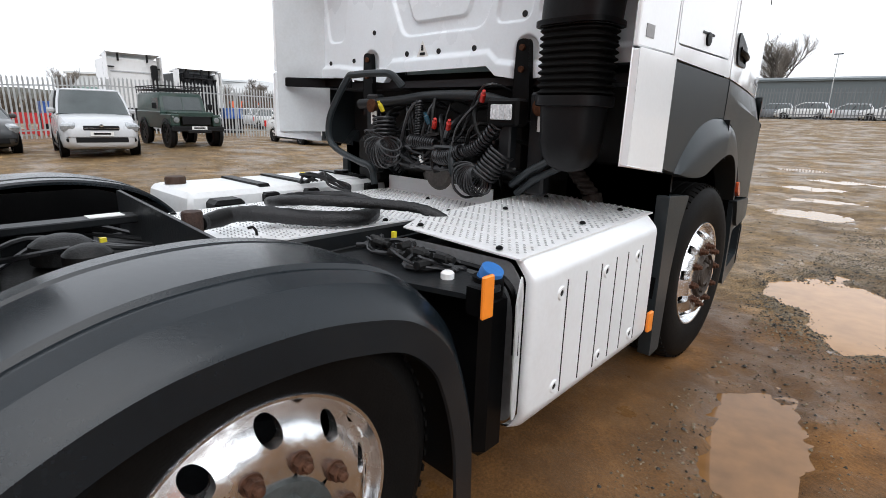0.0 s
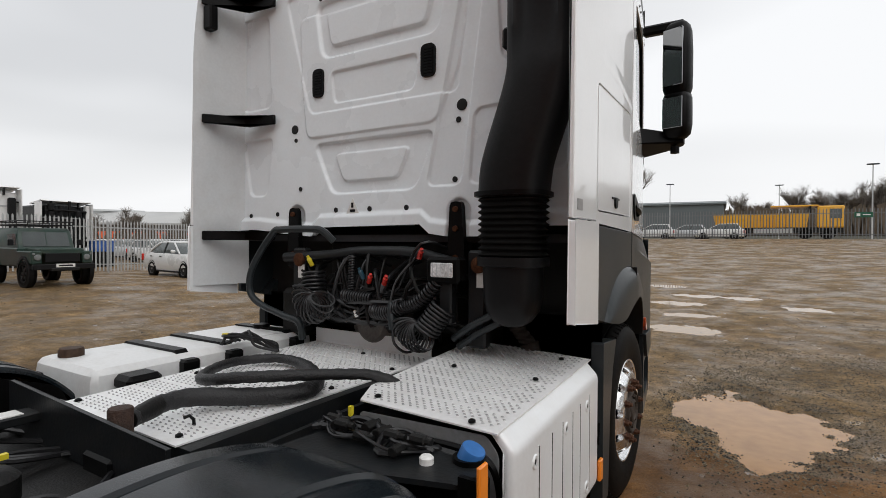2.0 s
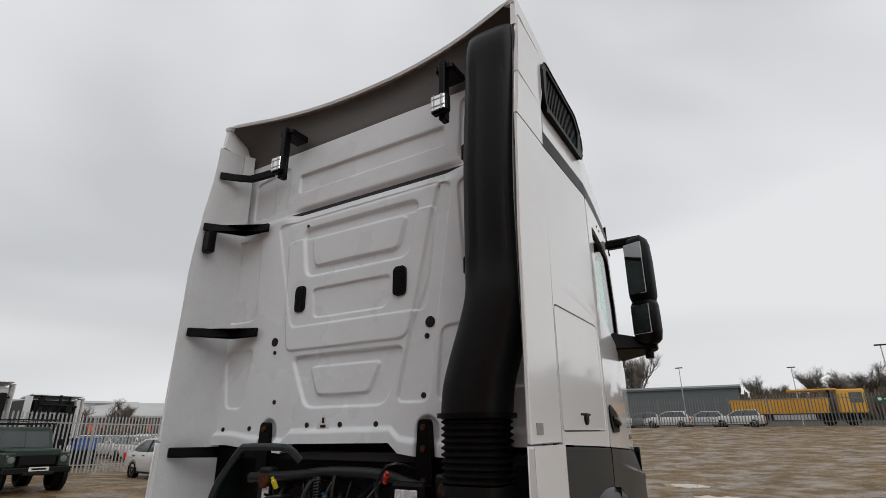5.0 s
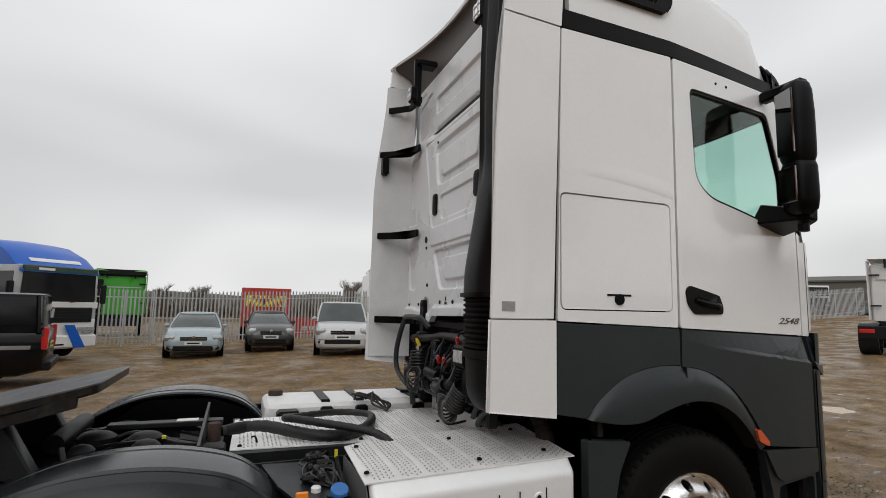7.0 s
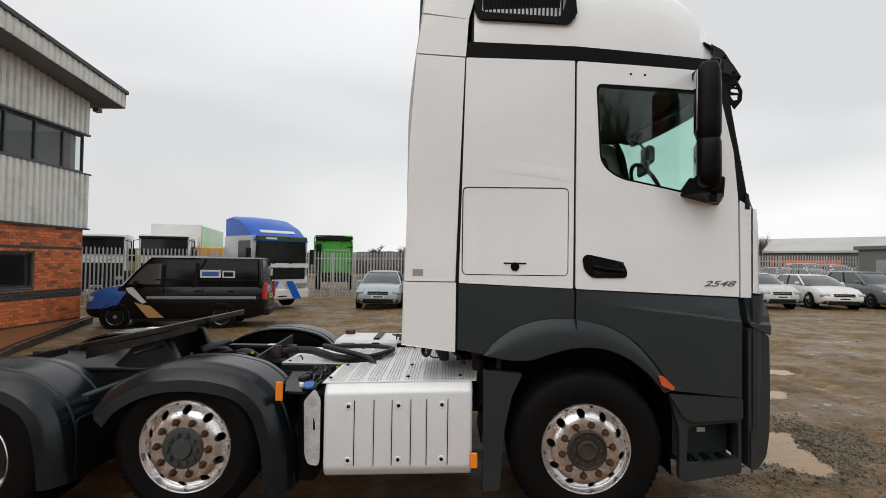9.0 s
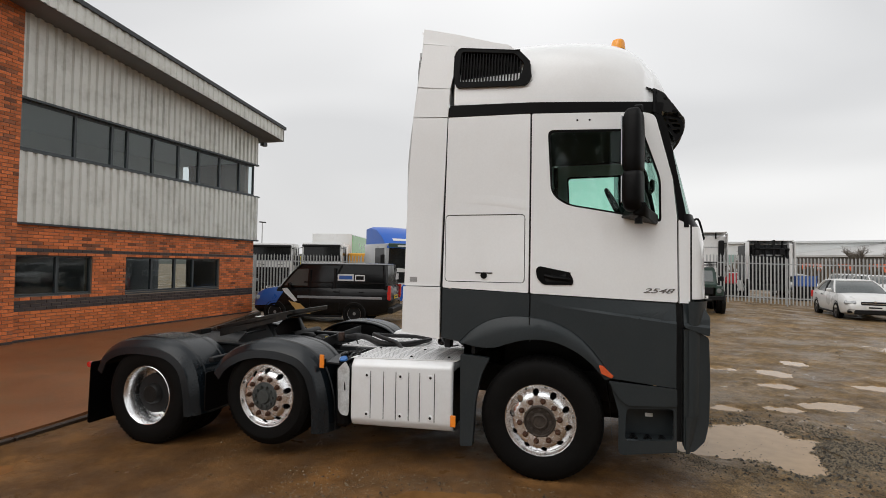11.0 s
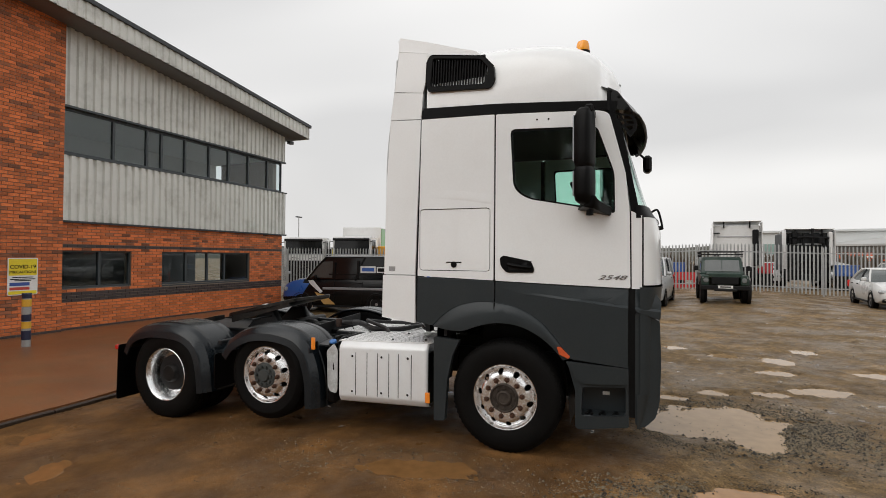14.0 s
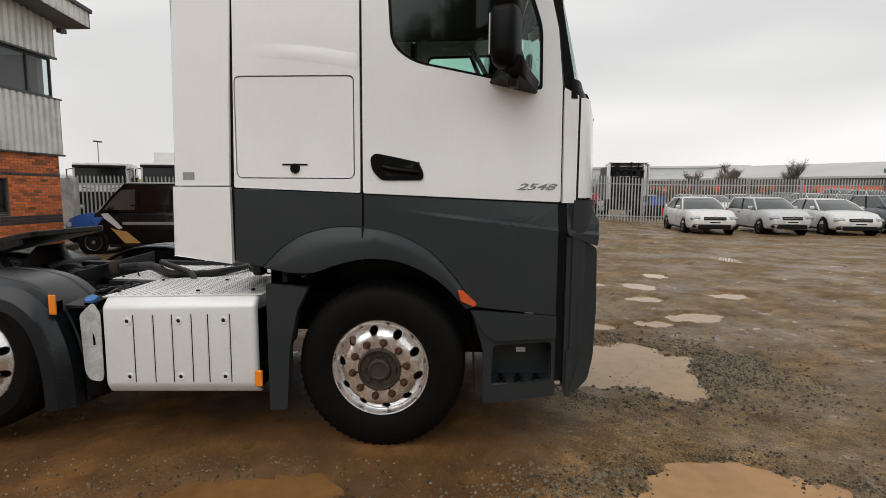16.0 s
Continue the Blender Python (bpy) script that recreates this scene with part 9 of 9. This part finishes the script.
def rear_cab(label, at, heading, colour, H=3.5, duct_side=1, lights=True, open_back=False):
    """A tractor seen from behind; local -y is the rear, the cab's rear wall is at y = 0."""
    c = thing("lorry", label, "lorry", "", pose(at[0], at[1], ground_z(*at), 0, 0, heading))
    part("cab", box(-1.18, 1.18, 0.0, 2.1, 1.1, H - 0.25), CHASSIS if open_back else colour, c, bevel=0.06)
    for s in (1, -1):
        part("side_fairing", box(*sorted((s * 1.20, s * 1.235)), -0.45, 0.3, 1.2, H - 0.1), colour, c, bevel=0.01)
        part("fairing_bracket", box(*sorted((s * 0.85, s * 1.22)), -0.14, -0.06, H - 0.72, H - 0.66), CARBLACK, c)
        part("fairing_bracket", box(*sorted((s * 0.85, s * 1.22)), -0.14, -0.06, 1.75, 1.81), CARBLACK, c)
        part("spoiler_stay", box(*sorted((s * 0.62, s * 0.68)), -0.16, -0.02, H - 0.4, H), CARBLACK, c)
        if lights:
            part("tail_lamp", box(*sorted((s * 0.70, s * 1.15)), -3.42, -3.34, 0.72, 0.86), REDLENS, c, bevel=0.01)
            part("mudguard", lathe([(0.56, -0.3), (0.60, -0.3), (0.60, 0.3), (0.56, 0.3)], (s * 0.95, -2.5, 0.5), "x", 24, caps=False), MUDGUARD, c)
    bm = bmesh.new()
    add_loft(bm, [[(x, -0.35 + 0.2 * (1 - (x / 1.2) ** 2), H - 0.03), (x, -0.3 + 0.2 * (1 - (x / 1.2) ** 2), H + 0.02), (x, 0.9, H - 0.12), (x, 0.9, H - 0.2)] for x in (-1.2, -0.8, -0.4, 0.0, 0.4, 0.8, 1.2)])
    part("roof_spoiler", bm, colour, c, angle=40)
    part("wall_step", box(-1.0, 1.0, -0.03, 0.0, H - 0.92, H - 0.86), LGREY, c)
    part("intake_duct", box(*sorted((duct_side * 0.78, duct_side * 1.08)), -0.25, 0.0, 1.2, H - 0.5), DUCT, c, bevel=0.06)
    part("engine_bay", box(-1.0, 1.0, -0.1, 1.8, 0.55, 1.15), CARBLACK, c)
    part("chassis", box(-0.45, 0.45, -3.4 if lights else -0.6, 0.2, 0.55, 0.9), CHASSIS, c)
    if lights:
        rp = part("rear_plate", box(-0.26, 0.26, -3.43, -3.41, 0.62, 0.73), PLATE_Y, c)
        part("plate_bar", box(-0.19, 0.19, -3.435, -3.43, 0.65, 0.70), INK_AND_SHADE, rp)
        part("rear_crossmember", box(-1.2, 1.2, -3.40, -3.2, 0.5, 0.98), CARBLACK, c, bevel=0.03)
    lorry_wheels(c, (1.2, -2.5) if lights else (1.2,))
    if open_back:
        for x in (-0.95, -0.3, 0.15, 0.7):
            part("upright", tube([(x, -0.25, 1.2), (x, -0.25, H - 0.3 + 0.3 * (x == 0.15))], 0.07, 8), CARBLACK, c)
        for zz in (H - 0.55, 1.6):
            part("cross_pipe", tube([(-1.0, -0.28, zz), (-0.2, -0.32, zz + 0.05), (0.95, -0.28, zz)], 0.06, 8), CARBLACK, c)
        for x, zz in ((-0.75, H - 0.75), (0.55, H - 0.7), (-0.75, H - 0.35)):
            part("reservoir", lathe([(0.0, -0.18), (0.15, -0.16), (0.15, 0.16), (0.0, 0.18)], (x, -0.3, zz), "z", 16, caps=False), CARBLACK, c)
        part("panel", box(0.95, 1.15, -0.3, 0.2, 1.4, H - 0.2), colour, c, bevel=0.05)
    return c


rear_cab("white tractor cab with roof spoiler parked beyond the fence", (-28.0, 6.10), 88, LWHITE, 3.78, 1, False)
rear_cab("white vehicle with black pipework on its back beyond the fence", (-30.0, 10.05), 92, LWHITE, 3.55, 1, False, True)
rear_cab("white tractor unit parked with its tail to the yard", (-9.47, 22.85), 22, LWHITE, 3.75, 1)
for k, at_ in enumerate(((-37.0, 44.5), (-33.5, 46.5), (-30.0, 48.5))):
    front_cab("white lorry cab with a dark chassis before the long shed", at_, -125, LWHITE, CARBLACK, 2.75, None, 1.9)
gl = rear_cab("bright green tractor cab parked beyond the fence", (-29.0, -8.4), 100, GREENP, 3.5, -1, False)
part("black_header", box(-1.15, 1.15, -0.2, 0.1, 3.25, 3.56), CARBLACK, gl, bevel=0.03)
for name, x, y, z, w, col in (("red", -30.0, 7.85, 0.85, 0.75, (0.55, 0.03, 0.04)), ("blue", -30.5, 3.0, 0.80, 1.1, (0.03, 0.10, 0.35)), ("blue", -29.6, 11.75, 0.85, 1.0, (0.03, 0.10, 0.35))):
    bn = thing("crate", name + " plastic crate stacked beyond the palisade fence", "crate", "", pose(x, y, ground_z(x, y), 0, 0, 90))
    part("stand", box(-w / 2, w / 2, -0.4, 0.4, 0.0, z - 0.02), CARBLACK, bn, bevel=0.02)
    part("bin", box(-w / 2, w / 2, -0.4, 0.4, z - 0.02, z + 0.58), paint(name + "_crate_plastic", col), bn, bevel=0.04)
    part("rim", box(-w / 2 - 0.02, w / 2 + 0.02, -0.42, 0.42, z + 0.54, z + 0.60), paint(name + "_crate_rim", col), bn, bevel=0.01)
# maintenance lorry with chevron board
cv = thing("lorry", "works lorry with a red and yellow chevron tailboard beyond the fence", "lorry", "", pose(-24.6, -1.10, ground_z(-24.6, -1.1) - 0.1, 0, 0, 90))
CRED, CYEL = paint("chevron_red", (0.40, 0.03, 0.02)), paint("chevron_yellow", (0.85, 0.75, 0.05))
part("body", box(-1.2, 1.2, 0.0, 4.0, 0.7, 2.65), CRED, cv, bevel=0.03)
part("cab", box(-1.1, 1.1, 4.0, 5.8, 0.7, 2.35), LWHITE, cv, bevel=0.08)
part("chevron_board", box(-0.95, 0.95, -0.05, -0.01, 1.72, 2.27), CYEL, cv)
for k in range(-4, 5):
    s = 1 if k >= 0 else -1
    x = k * 0.2
    part("chevron_stripe", plate([(x - 0.05, 1.73), (x + 0.05, 1.73), (x + 0.05 - s * 0.22, 2.26), (x - 0.05 - s * 0.22, 2.26)], [], 0.006, on_back(-0.056)), CRED, cv)
part("beacon_bar", box(-0.7, 0.9, 4.2, 4.5, 2.35, 2.5), LWHITE, cv, bevel=0.04)
part("warning_lamp", box(-0.55, -0.3, 0.3, 0.5, 2.2, 2.5), CARBLACK, cv, bevel=0.03)
lorry_wheels(cv, (1.0, 4.9))
# red barriers
BARR = M("red_barrier_plastic", (0.55, 0.03, 0.03), 0.5)
for k in range(4):
    b = thing("road_barrier", "red plastic road barrier beyond the fence", "barrier", "barriers", pose(-26.5, 0.2 + 1.05 * k, ground_z(-26.5, 1), 0, 0, 90))
    part("panel", plate(rect(-0.5, 0.5, 0.1, 1.0, 0.06), [rect(-0.4, -0.05, 0.3, 0.55, 0.03), rect(0.05, 0.4, 0.3, 0.55, 0.03)], 0.05, on_front(0.025)), BARR, b, bevel=0.008)
    for x in (-0.4, 0.4):
        part("foot", box(x - 0.05, x + 0.05, -0.25, 0.25, 0.0, 0.1), BARR, b, bevel=0.01)

# yellow tipper lorry on the road beyond the far fence
YEL = paint("yellow_tipper_paint", (0.72, 0.36, 0.015))
yt = thing("lorry", "yellow four-axle tipper lorry beyond the far fence", "lorry", "", pose(3.4, 56.0, 1.95, 0, 0, -90))
bm = bmesh.new()
add_loft(bm, [[(-1.2, -5.2, 1.05), (1.2, -5.2, 1.05), (1.25, -5.4, 2.35), (-1.25, -5.4, 2.35)], [(-1.2, 2.2, 1.05), (1.2, 2.2, 1.05), (1.25, 2.4, 2.35), (-1.25, 2.4, 2.35)]])
part("tipper_body", bm, YEL, yt)
for k in range(16):
    y = -5.0 + 0.48 * k
    for s in (1, -1):
        part("body_rib", box(*sorted((s * 1.2, s * 1.3)), y - 0.05, y + 0.05, 1.05, 2.35), YEL, yt)
part("cab", box(-1.22, 1.22, 3.0, 5.0, 1.0, 3.0), YEL, yt, bevel=0.1)
for s in (1, -1):
    part("side_window", box(*sorted((s * 1.21, s * 1.235)), 3.9, 4.8, 1.85, 2.7), CARGLASS, yt)
part("cab_guard", box(-1.2, 1.2, -0.6, 3.1, 2.95, 3.1), YEL, yt, bevel=0.03)
part("guard_post", box(-1.2, 1.2, 2.4, 2.55, 2.3, 3.0), CARBLACK, yt)
part("windscreen", box(-1.05, 1.05, 4.99, 5.02, 1.9, 2.75), CARGLASS, yt)
part("chassis", box(-0.9, 0.9, -5.0, 4.9, 0.55, 1.05), CHASSIS, yt)
lorry_wheels(yt, (3.9, 2.2, -3.0, -4.3))
part("side_guard", box(1.15, 1.2, -2.0, 1.2, 0.5, 0.95), GALV, yt)

# ---- beyond the yard: sheds, hut, posts, hill and trees ----
SLATE = M("dark_slate_cladding", (0.11, 0.13, 0.135), 0.5, var=0.1, scale=0.3)
PALEC = M("pale_warehouse_cladding", (0.58, 0.60, 0.60), 0.5, var=0.08, scale=0.2)
GREENC = M("green_warehouse_band", (0.22, 0.33, 0.30), 0.5, var=0.08, scale=0.2)
DARKSH = M("dark_shed_wall", (0.10, 0.095, 0.085), 0.7, var=0.2, scale=0.3)
ROOFW = M("weathered_shed_roof", (0.45, 0.45, 0.44), 0.6, var=0.2, scale=0.2)
REDWALL = M("orange_red_hoarding", (0.75, 0.13, 0.04), 0.6, var=0.1, scale=0.4)


def shed(label, at, heading, length, depth, eaves, ridge, wall_m, roof_m, band=None, z=0.0, hoardings=0):
    s = thing("warehouse", label, "warehouse", "", pose(at[0], at[1], z, 0, 0, heading))
    part("wall", box(-length / 2, length / 2, 0, depth, 0, eaves), wall_m, s)
    bm = bmesh.new()
    add_loft(bm, [[(-length / 2 - 0.4, y, q) for y, q in ((-0.4, eaves), (depth / 2, ridge), (depth + 0.4, eaves), (depth + 0.4, eaves - 0.3), (-0.4, eaves - 0.3))], [(length / 2 + 0.4, y, q) for y, q in ((-0.4, eaves), (depth / 2, ridge), (depth + 0.4, eaves), (depth + 0.4, eaves - 0.3), (-0.4, eaves - 0.3))]])
    part("roof", bm, roof_m, s)
    if band:
        part("wall_band", box(-length / 2 - 0.02, length / 2 + 0.02, -0.05, 0.0, eaves * 0.40, eaves * 0.66), band, s)
        for k in range(9):
            x = -length / 2 + length * (k + 0.5) / 9
            part("column", box(x - 0.15, x + 0.15, -0.10, -0.05, 0, eaves), wall_m, s)
    for k in range(hoardings):
        x = -length / 2 + length * (k + 0.5) / hoardings
        part("hoarding", box(x - length / hoardings * 0.42, x + length / hoardings * 0.42, -0.3, -0.1, eaves * 0.36, eaves * 0.66), REDWALL, s)
        part("hoarding_bar", box(x - 1.2, x + 1.2, -0.34, -0.3, eaves * 0.47, eaves * 0.54), STICKER, s)
    return s


shed("long dark slate warehouse far beyond the yard", (-15.5, 102), 3, 24, 14, 6.2, 7.0, SLATE, SLATE, z=2.6)
shed("pale warehouse with a green band in the distance", (-94.6, 32.6), 71, 30, 30, 6.6, 7.4, PALEC, PALEC, GREENC)
shed("low dark shed with weathered roof and red hoardings", (-72, 50), 42, 64, 16, 4.0, 6.2, DARKSH, ROOFW, z=0.2, hoardings=5)
shed("long dark industrial shed in the distance", (-58, 112), 30, 80, 16, 7.5, 8.8, DARKSH, DARKSH, z=1.5)
hut = thing("site_hut", "grey green flat-roofed site hut", "hut", "", pose(-21.6, 23.2, ground_z(-21.6, 23.2), 0, 0, 8))
HUTP = M("grey_green_hut_paint", (0.15, 0.165, 0.15), 0.6, var=0.1)
part("wall", box(-1.5, 1.5, -2.5, 2.5, 0.1, 2.6), HUTP, hut, bevel=0.01)
part("roof", box(-1.65, 1.65, -2.65, 2.65, 2.6, 2.8), M("hut_roof_edge", (0.12, 0.14, 0.13), 0.7), hut, bevel=0.02)
for y0, y1 in ((-1.9, -0.9), (0.6, 1.8)):
    wn_ = part("window", box(1.49, 1.52, y0, y1, 1.1, 2.0), CARGLASS, hut)
    part("frame", plate(rect(y0 - 0.07, y1 + 0.07, 1.03, 2.07), [rect(y0 + 0.02, y1 - 0.02, 1.12, 1.98)], 0.05, on_side(1.54)), LWHITE, wn_, "white window frame")
part("door", box(-0.5, 0.4, -2.53, -2.49, 0.15, 2.1), M("hut_door_paint", (0.30, 0.32, 0.30), 0.5), hut)


def lamp_post(x, y, h, z=None):
    g = ground_z(x, y) if z is None else z
    p = thing("street_lamp", "tall grey yard lamp on a slim post", "lamp", "lamp posts", pose(x, y, g))
    part("post", tube([(0, 0, -0.2), (0, 0, h * 0.5), (0, 0, h)], [0.09, 0.07, 0.05], 8), GALV, p)
    part("lantern", box(-0.55, 0.55, -0.16, 0.16, h, h + 0.14), GREY, p, bevel=0.03)


lamp_post(-20.6, 32.2, 8.2)
lamp_post(-52.0, -42.0, 7.0, -0.1)
lamp_post(-10.5, 88, 8.5, 2.4)
lamp_post(4.5, 92, 8.0, 2.4)
lamp_post(12.5, 70, 8.0, 2.2)
es = thing("fire_exit_sign", "small green sign with white marks on the far fence", "sign", "", pose(8.6, 46.9, ground_z(8.6, 46.9)))
part("board", box(-0.55, 0.55, -0.28, -0.25, 1.65, 2.05), M("green_sign", (0.012, 0.10, 0.055), 0.5), es)
part("pictogram", box(-0.42, -0.2, -0.29, -0.28, 1.75, 1.95), STICKER, es)
part("text_bar", box(-0.05, 0.42, -0.29, -0.28, 1.82, 1.89), STICKER, es)

# far hills: one low ridge of dull woodland
HILL = M("winter_woodland_hill", (0.060, 0.058, 0.042), 0.9, var=0.45, scale=0.06, fine=0.6, bump=0.6, bumpscale=0.3)
bm = bmesh.new()
rings = []
for k in range(121):
    az = radians(-60 + 200 * k / 120)
    d = 420
    q = Vector((k * 0.16, 3.1, 0))
    top = 15 + 6 * noise.noise(q) + 14 * math.exp(-((math.degrees(az) - 40) / 7) ** 2) + 18 * math.exp(-((math.degrees(az) + 16) / 13) ** 2) + 1.2 * noise.noise(q * 9) + 0.8 * noise.noise(q * 31)
    if math.degrees(az) > 75:
        top -= 6
    rings.append([(-d * f * math.sin(az), d * f * math.cos(az), z) for f, z in ((0.75, -2), (0.85, top * 0.5), (0.97, top), (1.2, top * 0.8), (1.6, -3))])
add_loft(bm, rings, closed=False)
solid("hillside", bm, HILL, "dull brown winter hills on the skyline", "hill", "structure")

BARK = M("dark_winter_bark", (0.10, 0.088, 0.075), 0.9, var=0.3, scale=2)
TWIG = M("fine_winter_twigs", (0.19, 0.165, 0.14), 0.9, var=0.3, scale=0.6)


def bare_tree(x, y, z, h, seed, spread=1.0, label="leafless winter tree with fine branches"):
    """Trunk, limbs and a haze of fine twigs."""
    rt = random.Random(seed)
    t = thing("tree", label, "tree", "trees", pose(x, y, z))
    limbs, twv, twf = bmesh.new(), [], []

    def twig(p, d, ln, w):
        k = len(twv)
        side = d.orthogonal().normalized() * w
        a, b = p + d * ln * 0.55 + side * rt.uniform(-2, 2), p + d * ln + Vector((0, 0, ln * 0.08))
        for q, s in ((p, 1.0), (a, 0.7), (b, 0.25)):
            twv.extend([tuple(q - side * s), tuple(q + side * s)])
        twf.extend([(k, k + 1, k + 3, k + 2), (k + 2, k + 3, k + 5, k + 4)])

    def grow(p, d, ln, r, lev):
        pts, rad = [p], [r]
        q = p.copy()
        for i in range(4):
            d = (d + Vector((rt.uniform(-1, 1), rt.uniform(-1, 1), rt.uniform(-0.3, 0.7))) * 0.17).normalized()
            q = q + d * ln / 4
            pts.append(q.copy())
            rad.append(r * (1 - 0.16 * (i + 1)))
            if lev < 3 and i > 0:
                for _ in range(2 if lev else 3):
                    nd = (d + Vector((rt.uniform(-1, 1), rt.uniform(-1, 1), rt.uniform(-0.1, 0.6))) * 0.9 * spread).normalized()
                    grow(q.copy(), nd, ln * rt.uniform(0.5, 0.72), r * 0.5, lev + 1)
            if lev >= 2:
                for _ in range(4):
                    nd = (d + Vector((rt.uniform(-1, 1), rt.uniform(-1, 1), rt.uniform(-0.3, 0.5))) * 1.1).normalized()
                    twig(q.copy(), nd, h * rt.uniform(0.05, 0.10), h * 0.0011)
        add_tube(limbs, pts, rad, 5 if lev < 2 else 3, caps=False)

    grow(Vector((0, 0, -0.2)), Vector((0, 0, 1)), h * 0.42, h * 0.028, 0)
    part("trunk", limbs, BARK, t, angle=60)
    me = bpy.data.meshes.new("crown")
    me.from_pydata(twv, [], twf)
    me.materials.append(TWIG)
    o = new("crown", me)
    o.parent = t
    tagged(o, kind="stuff")
    return t


first = bare_tree(-24.5, 128, 3, 17.5, 3)
shapes = [first, bare_tree(24, 112, 3, 13, 5, 1.2), bare_tree(40, 105, 3, 15, 8, 1.1)]
for k in range(34):
    rk = random.Random(100 + k)
    src = shapes[k % 3]
    x = -2 + 3.1 * k + rk.uniform(-1.5, 1.5)
    y = 150 - 0.35 * max(0, x) + rk.uniform(-8, 8)
    sc = rk.uniform(0.42, 0.70) * (1.0 + 0.010 * max(0, x))
    copy_thing(src, pose(x, y, 3.5 + 0.03 * max(0, x), 0, 0, rk.uniform(0, 360)) @ Matrix.Scale(sc, 4)).scale = (sc, sc, sc)
for k in range(9):
    rk = random.Random(300 + k)
    sc = rk.uniform(0.28, 0.42)
    az = radians((58, 62, 64, 67, 69, 76, 80, 96, 99)[k])
    o = copy_thing(shapes[k % 3], pose(-82 * math.sin(az), 82 * math.cos(az), 0.3, 0, 0, rk.uniform(0, 360)))
    o.scale = (sc, sc, sc)
# trees on the near side of the yard, which the side window mirrors
for x, y, h, k in ((30, 9.0, 1.05, 0), (34, 14.0, 0.9, 1), (33, 4.0, 0.8, 2), (38, 20.0, 1.0, 0), (29, -7.0, 0.85, 1), (31, -3.5, 0.95, 2), (28, -0.5, 0.9, 1), (33, 1.5, 0.8, 0), (30, -11.0, 0.9, 2)):
    o = copy_thing(shapes[k], pose(x, y, 0.0, 0, 0, 40 * k + 17 * y))
    o.scale = (h, h, h)
# hedge bank beyond the fence
HEDGE = M("brown_winter_scrub", (0.11, 0.085, 0.06), 0.9, var=0.4, scale=1.5)
rh = random.Random(9)
hv, hf = [], []
for k in range(5200):
    az = radians(rh.uniform(95, 132) if k % 3 == 0 else (rh.uniform(-24, 4) if k % 3 == 1 else rh.uniform(56, 95)))
    d = rh.uniform(58, 66) if k % 3 != 1 else rh.uniform(108, 122)
    x, y = -d * math.sin(az), d * math.cos(az)
    b = 0.2 if k % 3 != 1 else 3.0
    hh = rh.uniform(0.5, 2.6) * (1 if k % 3 != 1 else 2.2)
    n0 = len(hv)
    w = rh.uniform(0.05, 0.18) * (1 if k % 3 != 1 else 1.8)
    dx, dy = rh.uniform(-0.8, 0.8), rh.uniform(-0.8, 0.8)
    hv += [(x - w, y - w, b), (x + w, y + w, b), (x + dx + w, y + dy, b + hh), (x + dx - w, y + dy, b + hh * 0.95)]
    hf.append((n0, n0 + 1, n0 + 2, n0 + 3))
me = bpy.data.meshes.new("scrub")
me.from_pydata(hv, [], hf)
me.materials.append(HEDGE)
tagged(new("scrub", me), "brown winter scrub on the bank beyond the fence", "shrubs", kind="stuff")


# bricks of the office wall that pass nearest, each a piece of its own
brick_ob = None
for x, z, ln, _ in near:
    if brick_ob is None:
        verts = [(sx_ * (ln / 2 - e), yy, sz_ * (0.0325 - e)) for e, yy in ((0.0, -0.012), (0.003, 0.001)) for sx_, sz_ in ((-1, -1), (1, -1), (1, 1), (-1, 1))]
        me = bpy.data.meshes.new("brick")
        me.from_pydata(verts, [], [(4, 5, 6, 7)] + [(i, (i + 1) % 4, 4 + (i + 1) % 4, 4 + i) for i in range(4)])
        me.materials.append(BRICK_ONE)
        brick_ob = me
    o = bpy.data.objects.new("brick", brick_ob)
    scene.collection.objects.link(o)
    o.parent, o.matrix_local = wall, pose(x, WY, z)
